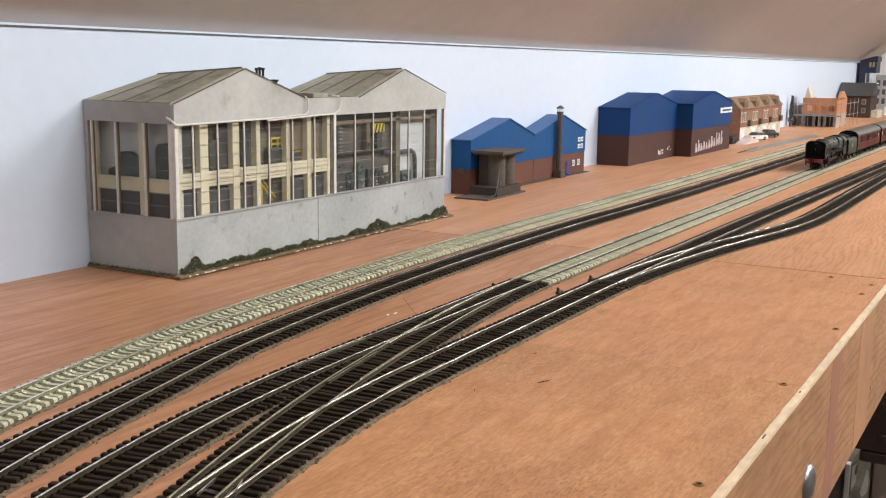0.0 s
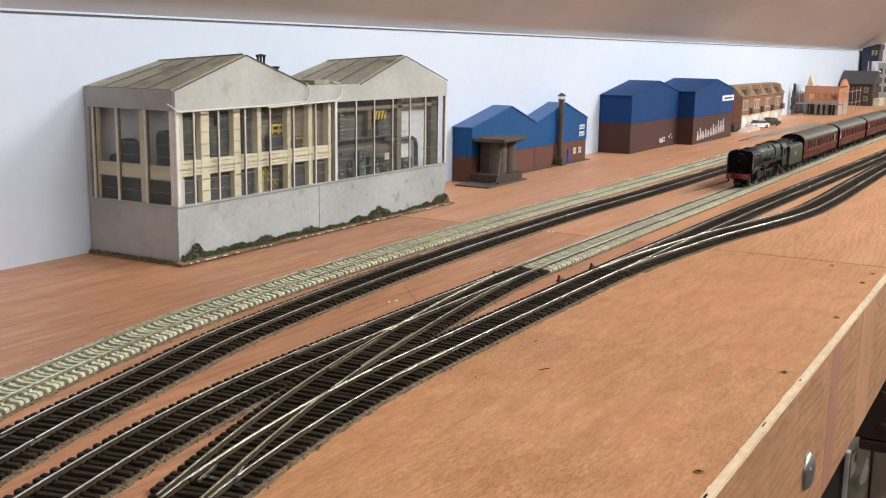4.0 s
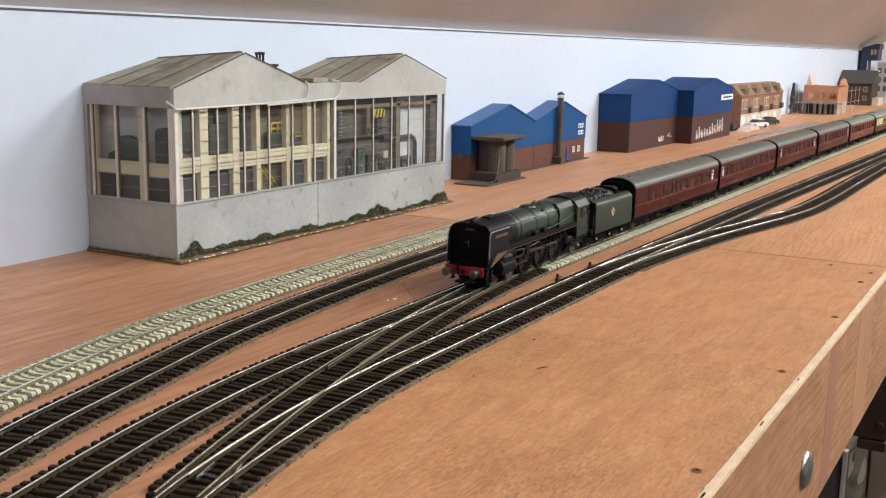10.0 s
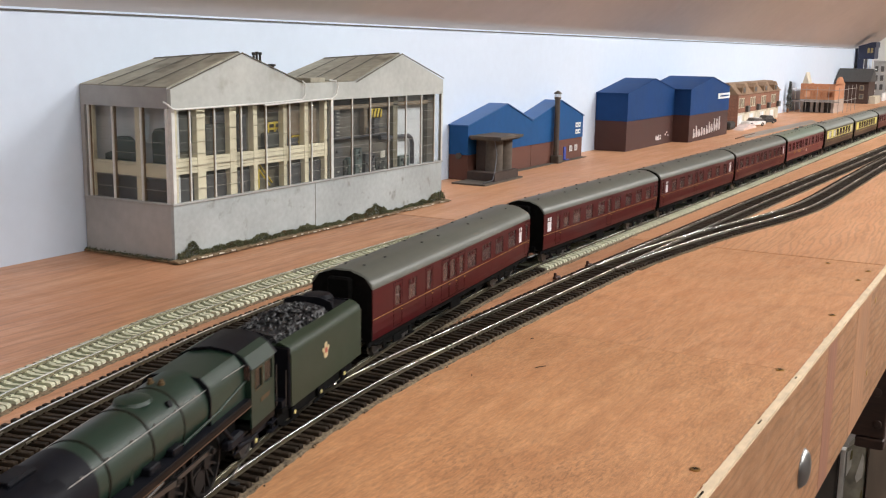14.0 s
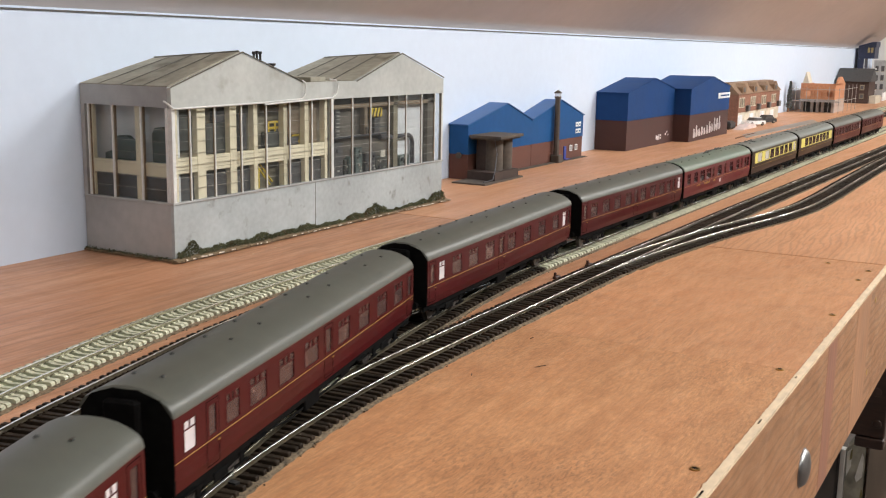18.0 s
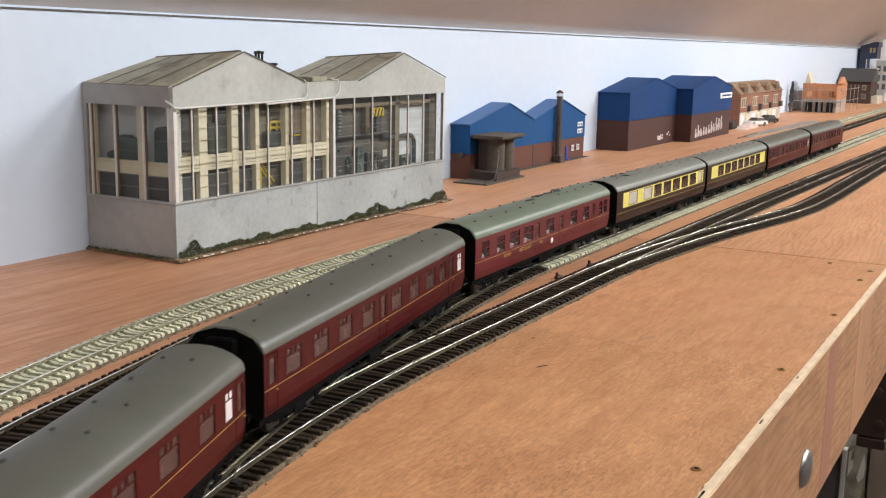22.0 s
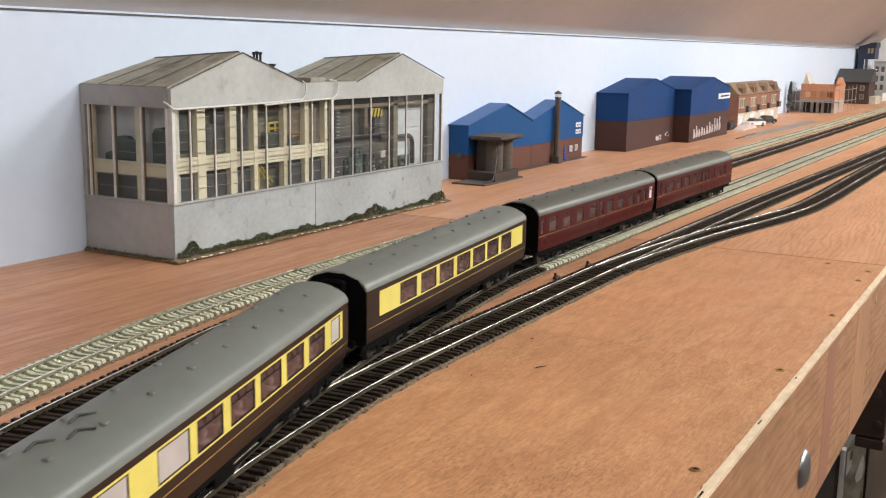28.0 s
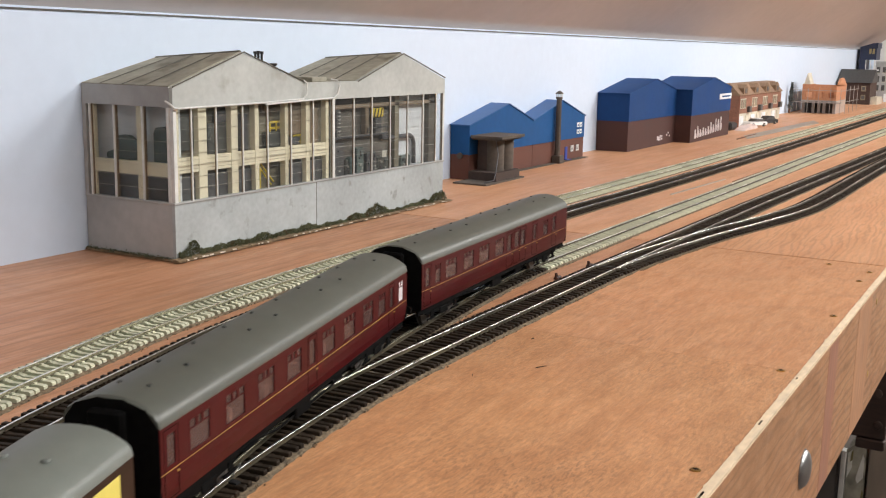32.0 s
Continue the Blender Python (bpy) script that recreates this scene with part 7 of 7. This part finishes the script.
        long_part("lubricator", Geo().box(0.002, 0.008, s * 0.0120, s * 0.0160, 0.0272, 0.0300, 0.0004), LBLACK, e)
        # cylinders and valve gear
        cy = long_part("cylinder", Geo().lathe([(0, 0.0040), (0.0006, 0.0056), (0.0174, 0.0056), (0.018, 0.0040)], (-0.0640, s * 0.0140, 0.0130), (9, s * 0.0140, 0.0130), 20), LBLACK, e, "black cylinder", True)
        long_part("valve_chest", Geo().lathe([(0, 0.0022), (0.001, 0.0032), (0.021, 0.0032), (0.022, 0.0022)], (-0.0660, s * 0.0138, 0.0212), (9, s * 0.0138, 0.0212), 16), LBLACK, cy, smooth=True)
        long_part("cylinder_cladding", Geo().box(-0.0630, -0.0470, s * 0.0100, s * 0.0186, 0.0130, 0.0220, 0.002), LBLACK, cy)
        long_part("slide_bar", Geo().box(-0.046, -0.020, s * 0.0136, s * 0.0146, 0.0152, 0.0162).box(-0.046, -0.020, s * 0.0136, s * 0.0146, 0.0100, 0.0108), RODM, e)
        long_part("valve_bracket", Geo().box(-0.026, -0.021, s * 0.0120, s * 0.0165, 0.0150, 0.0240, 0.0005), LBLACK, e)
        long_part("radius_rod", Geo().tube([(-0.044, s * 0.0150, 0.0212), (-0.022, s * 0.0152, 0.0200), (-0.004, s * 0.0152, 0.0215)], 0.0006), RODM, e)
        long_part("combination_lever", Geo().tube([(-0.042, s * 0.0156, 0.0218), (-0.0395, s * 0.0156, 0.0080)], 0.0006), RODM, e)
        long_part("front_steps", Geo().box(-0.0775, -0.0735, s * 0.0150, s * 0.0172, 0.0060, 0.0066).box(-0.0757, -0.0751, s * 0.0150, s * 0.0170, 0.0060, 0.0160), LBLACK, e)
        long_part("cab_steps", Geo().box(0.0730, 0.0790, s * 0.0155, s * 0.0178, 0.0060, 0.0066).box(0.0730, 0.0790, s * 0.0155, s * 0.0178, 0.0095, 0.0100).box(0.0756, 0.0764, s * 0.0155, s * 0.0170, 0.0060, 0.0140), LBLACK, e)
        b = long_part("buffer", Geo().lathe([(0, 0.0019), (0.0042, 0.0017), (0.0042, 0.0012), (0.0064, 0.0012), (0.0064, 0.0030), (0.0074, 0.0028), (0.0078, 0.0020)], (FX - 0.0008, s * 0.0115, 0.0140), (-9, s * 0.0115, 0.0140), 16), WHEELM, e, "steel buffer", True)
        long_part("trailing_frame", Geo().prism([(0.046, 0.0085), (0.052, 0.0120), (0.080, 0.0120), (0.080, 0.0085)], "y", s * 0.0140, s * 0.0150).box(0.0595, 0.0645, s * 0.0148, s * 0.0160, 0.0050, 0.0100, 0.0004), LBLACK, e)
        long_part("axle_cover", Geo().lathe([(0, 0.0010), (0.0004, 0.0008)], (0.062, s * 0.0160, 0.0074), (0.062, s * 9, 0.0074), 10), YSPOT, e, "yellow axlebox cover")
    long_part("front_platform", Geo().prism([(FX, 0.0168), (-0.0775, 0.0172), (-0.0690, 0.0262), (-0.0690, 0.0250), (-0.0770, 0.0160), (FX, 0.0158)], "y", -0.0172, 0.0172), SHADE_BLACK, e)
    bb = long_part("buffer_beam", Geo().box(FX - 0.0010, FX + 0.0002, -0.0158, 0.0158, 0.0110, 0.0172, 0.0003), RED, e, "red buffer beam")
    long_part("coupling_hook", Geo().box(FX - 0.0036, FX - 0.0010, -0.0008, 0.0008, 0.0125, 0.0150), LBLACK, bb)
    long_part("vacuum_pipe", Geo().tube([(FX - 0.0014, 0.0045, 0.0120), (FX - 0.0022, 0.0045, 0.0190), (FX - 0.0034, 0.0045, 0.0200), (FX - 0.0040, 0.0045, 0.0150)], 0.0007), LBLACK, bb)
    long_part("coupling", Geo().box(FX - 0.0060, FX + 0.005, -0.0045, 0.0045, 0.0070, 0.0085), LBLACK, e)
    # Added plate closes the shaded hollow between the deflectors with black.
    long_part("front_plate", Geo().prism([(-0.0164, 0.0172), (0.0164, 0.0172), (0.0164, 0.0385), (0.0150, 0.0415), (0.0112, 0.0438), (-0.0112, 0.0438), (-0.0150, 0.0415), (-0.0164, 0.0385)], "x", -0.0775, -0.0768), SHADE_BLACK, e, "added black plate for the shade between the deflectors")
    long_part("smokebox_casing", Geo().prism([(-0.0160, 0.0275), (0.0160, 0.0275), (0.0160, 0.0385), (0.0146, 0.0412), (0.0110, 0.0434), (0.0060, 0.0448), (-0.0060, 0.0448), (-0.0110, 0.0434), (-0.0146, 0.0412), (-0.0160, 0.0385)], "x", -0.0766, -0.0515), LBLACK, e, "black casing between the deflectors", True)
    long_part("saddle", Geo().box(-0.0700, -0.0400, -0.0095, 0.0095, 0.0120, 0.0285), SHADE_BLACK, e)
    long_part("frames", Geo().box(-0.0700, 0.0560, -0.0062, 0.0062, 0.0035, 0.0262).box(-0.0830, -0.0700, -0.0058, 0.0058, 0.0085, 0.0200), FRAMEB, e)
    long_part("ashpan", Geo().box(0.0260, 0.0540, -0.0110, 0.0110, 0.0135, 0.0262), FRAMEB, e)
    long_part("cab_floor", Geo().box(0.0556, 0.0820, -0.0168, 0.0168, 0.0140, 0.0160), FRAMEB, e)
    long_part("backhead", Geo().box(0.0572, 0.0620, -0.0120, 0.0120, 0.0160, 0.0400), FRAMEB, e)
    long_part("drawbar", Geo().box(0.0700, 0.0860, -0.0020, 0.0020, 0.0080, 0.0095), FRAMEB, e)
    for ax in (-0.0830, -0.0578):
        wheelset(ax, 0.0060, e)
    wheelset(0.062, 0.0064, e)
    wheels = [driver(x, e) for x in DRIVERS]
    rods = []
    for s in (-1, 1):
        g = Geo().box(DRIVERS[0], DRIVERS[2], s * 0.0096, s * 0.0104, -0.0008, 0.0008)
        for x in DRIVERS:
            g.lathe([(0, 0.0017), (0.0010, 0.0017)], (x, s * 0.0095, 0), (x, s * 9, 0), 12)
        rods.append((raw_part("coupling_rod", g, RODM, e, "steel coupling rod"), s))
        g = Geo().add([(0, s * 0.0107, -0.0010), (0, s * 0.0107, 0.0010), (-0.040, s * 0.0107, 0.0006), (-0.040, s * 0.0107, -0.0006), (0, s * 0.0114, -0.0010), (0, s * 0.0114, 0.0010), (-0.040, s * 0.0114, 0.0006), (-0.040, s * 0.0114, -0.0006)], [(0, 1, 2, 3), (7, 6, 5, 4), (0, 4, 5, 1), (1, 5, 6, 2), (2, 6, 7, 3), (3, 7, 4, 0)])
        g.lathe([(0, 0.0018), (0.0009, 0.0018)], (0, s * 0.0106, 0), (0, s * 9, 0), 12)
        g.box(-0.044, -0.037, s * 0.0118, s * 0.0132, -0.0022, 0.0022, 0.0003)
        rods.append((raw_part("connecting_rod", g, RODM, e, "steel connecting rod"), s * 2))
    return e, wheels, rods


loco, loco_wheels, loco_rods = locomotive()
TENDER = tender()
COACHES = [
    coach("maroon brake coach with grey roof behind the tender", MAROON, BRAKE_F, ROOFG, vents=1),
    coach("maroon open coach with grey roof and gold lining", MAROON, SALOON_R, ROOFD, vents=2),
    coach("maroon open coach with dull grey roof", MAROON, OPEN, ROOFD, vents=1),
    coach("maroon open coach with dark grey roof", MAROON, SALOON, ROOFG, vents=2),
    coach("crimson buffet coach with greenish roof and gold lettering", CRIMSON, BUFFET, ROOFGR, vents=3, emblem=True),
    coach("cream and umber saloon coach with obscured kitchen windows", UMBER, PULL_A, ROOFL, CREAM, True, 4),
    coach("cream and umber saloon coach with wide windows", UMBER, PULL_B, ROOFL, CREAM, True, 5),
    coach("maroon open coach with grey roof near the tail", MAROON, SALOON, ROOFG, vents=1),
    coach("maroon brake coach with grey roof at the tail", MAROON, BRAKE_T, ROOFG, vents=2),
]
lettered_buffet(COACHES[4])
# sleepers, last
for tr, ctrl, s0, s1, kinds, widen, near in SLEEPER_JOBS:
    if near[0] > 5:
        continue
    line = smooth_line(ctrl, s0, s1, 0.002)
    rest = {"wood": Geo(), "concrete": Geo()}
    webs = Geo()
    acc, last = 0.0, None
    for q in line:
        if last is not None:
            acc += math.hypot(q[0] - last[0], q[1] - last[1])
        last = q
        if acc < SP:
            continue
        acc -= SP
        x, y, nx, ny = q
        kind = kinds(x)
        up, dn = widen(x, y) if widen else (0.0, 0.0)
        a = math.atan2(-nx, ny)
        mid = (up - dn) / 2
        m = Matrix.Translation((x + nx * mid, y + ny * mid, -0.0002 if ctrl is T4 and up > 0.002 else 0.0)) @ Matrix.Rotation(a + random.uniform(-0.012, 0.012), 4, "Z") @ Matrix.Diagonal((1, 1 + (up + dn) / 0.0318, 1, 1))
        if near[0] < x < near[1]:
            ob = new("sleeper", sleeper_mesh("bare" if up + dn > 0.002 else kind))
            ob.parent = tr
            ob.matrix_basis = m
        else:
            vs = [m @ Vector((i * 0.0015, j * 0.0159, k)) for i in (-1, 1) for j in (-1, 1) for k in (0.0036, ZS)]
            rest[kind].add(vs, [(0, 1, 3, 2), (4, 6, 7, 5), (0, 4, 5, 1), (2, 3, 7, 6), (0, 2, 6, 4), (1, 5, 7, 3)])
    for kind, g in rest.items():
        if g.v:
            tagged(part("far_sleeper_run", g, M["sleeper_w" if kind == "wood" else "sleeper_c"], tr), kind="stuff")
    spans = [(s0, s1)]
    for a, b in spans:
        mid = 0.717
        if kinds(b) == "concrete":
            aa = a if kinds(a) == "concrete" else mid
            part("sleeper_web", Geo().sweep(smooth_line(ctrl, aa, b, 0.012), [(-0.0125, 0.0036), (-0.0125, 0.0043), (0.0125, 0.0043), (0.0125, 0.0036)]), M["web_c"], tr, "grey-green moulded web")
        if kinds(a) == "wood":
            bb = b if kinds(b) == "wood" else mid
            part("sleeper_web", Geo().sweep(smooth_line(ctrl, a, bb, 0.012), [(-0.0095, 0.0036), (-0.0095, 0.0043), (-0.0070, 0.0043), (-0.0070, 0.0036)]).sweep(smooth_line(ctrl, a, bb, 0.012), [(0.0070, 0.0036), (0.0070, 0.0043), (0.0095, 0.0043), (0.0095, 0.0036)]), M["sleeper_w"], tr)

# ---- the train's run ----
ROUTE = smooth_line(TX, -3.4, 5.5, 0.004)
_xy = np.array([(q[0], q[1]) for q in ROUTE])
_s = np.concatenate([[0], np.cumsum(np.hypot(*np.diff(_xy, axis=0).T))])
_s += 0.9 - np.interp(0.9, _xy[:, 0], _s)
SPEED, PITCH = 0.11668, 0.2706


def head_at(t):
    """Distance along the route of the first coach's leading end."""
    return 1.3571 - SPEED * (t - 6.0)


def on_route(s):
    return ON_BOARD @ Vector((float(np.interp(s, _s, _xy[:, 0])), float(np.interp(s, _s, _xy[:, 1])), RT))


def vehicle_pose(s, base):
    s += float(np.interp(s, (0.30, 0.47, 0.62, 0.78, 0.90, 1.05, 1.29, 1.56, 2.2), (0.0, 0.001, 0.004, 0.009, 0.007, 0.002, -0.007, -0.010, -0.010)))
    s -= 0.008 * (max(0.0, 0.55 - s) / 0.39) ** 1.4 if s > -0.2 else 0.0200 - 0.034 * (s + 0.2)
    a, b = on_route(s - base), on_route(s + base)
    m = (a + b) / 2
    return Matrix.Translation(m + Vector((0, -0.0010, 0))) @ Matrix.Rotation(math.atan2(b.y - a.y, b.x - a.x), 4, "Z")


def motions():
    times = [k * 0.5 for k in range(65)]
    run = [(loco, -0.1855, 0.045), (TENDER, -0.0617, 0.028)] + [(c, i * PITCH + (0.129 if i else 0.1265), 0.09) for i, c in enumerate(COACHES)]
    for ob, off, base in run:
        ob.scale = (SPREAD, SPREAD, SPREAD)
        walk(ob, [(t, vehicle_pose(head_at(t) + off, base)) for t in times])
    # wheels turn, rods follow the crank pins
    fine = [k * 0.125 for k in range(257)]
    rate = -SPEED / DRIVER_R
    for ob, x in zip(loco_wheels, DRIVERS):
        walk(ob, [(t, Matrix.Translation((x, 0, DRIVER_R)) @ Matrix.Rotation(rate * t, 4, "Y")) for t in fine])
    for ob, k in loco_rods:
        s = -1 if k < 0 else 1
        rows = []
        for t in fine:
            a = (0 if s < 0 else math.pi / 2) - rate * t
            cx, cz = math.cos(a) * CRANK, math.sin(a) * CRANK
            if abs(k) == 1:
                rows.append((t, Matrix.Translation((cx, 0, DRIVER_R + cz))))
            else:
                rows.append((t, Matrix.Translation((DRIVERS[1] + cx, 0, DRIVER_R + cz)) @ Matrix.Rotation(-math.asin(-cz / 0.040), 4, "Y")))
        walk(ob, rows)


motions()
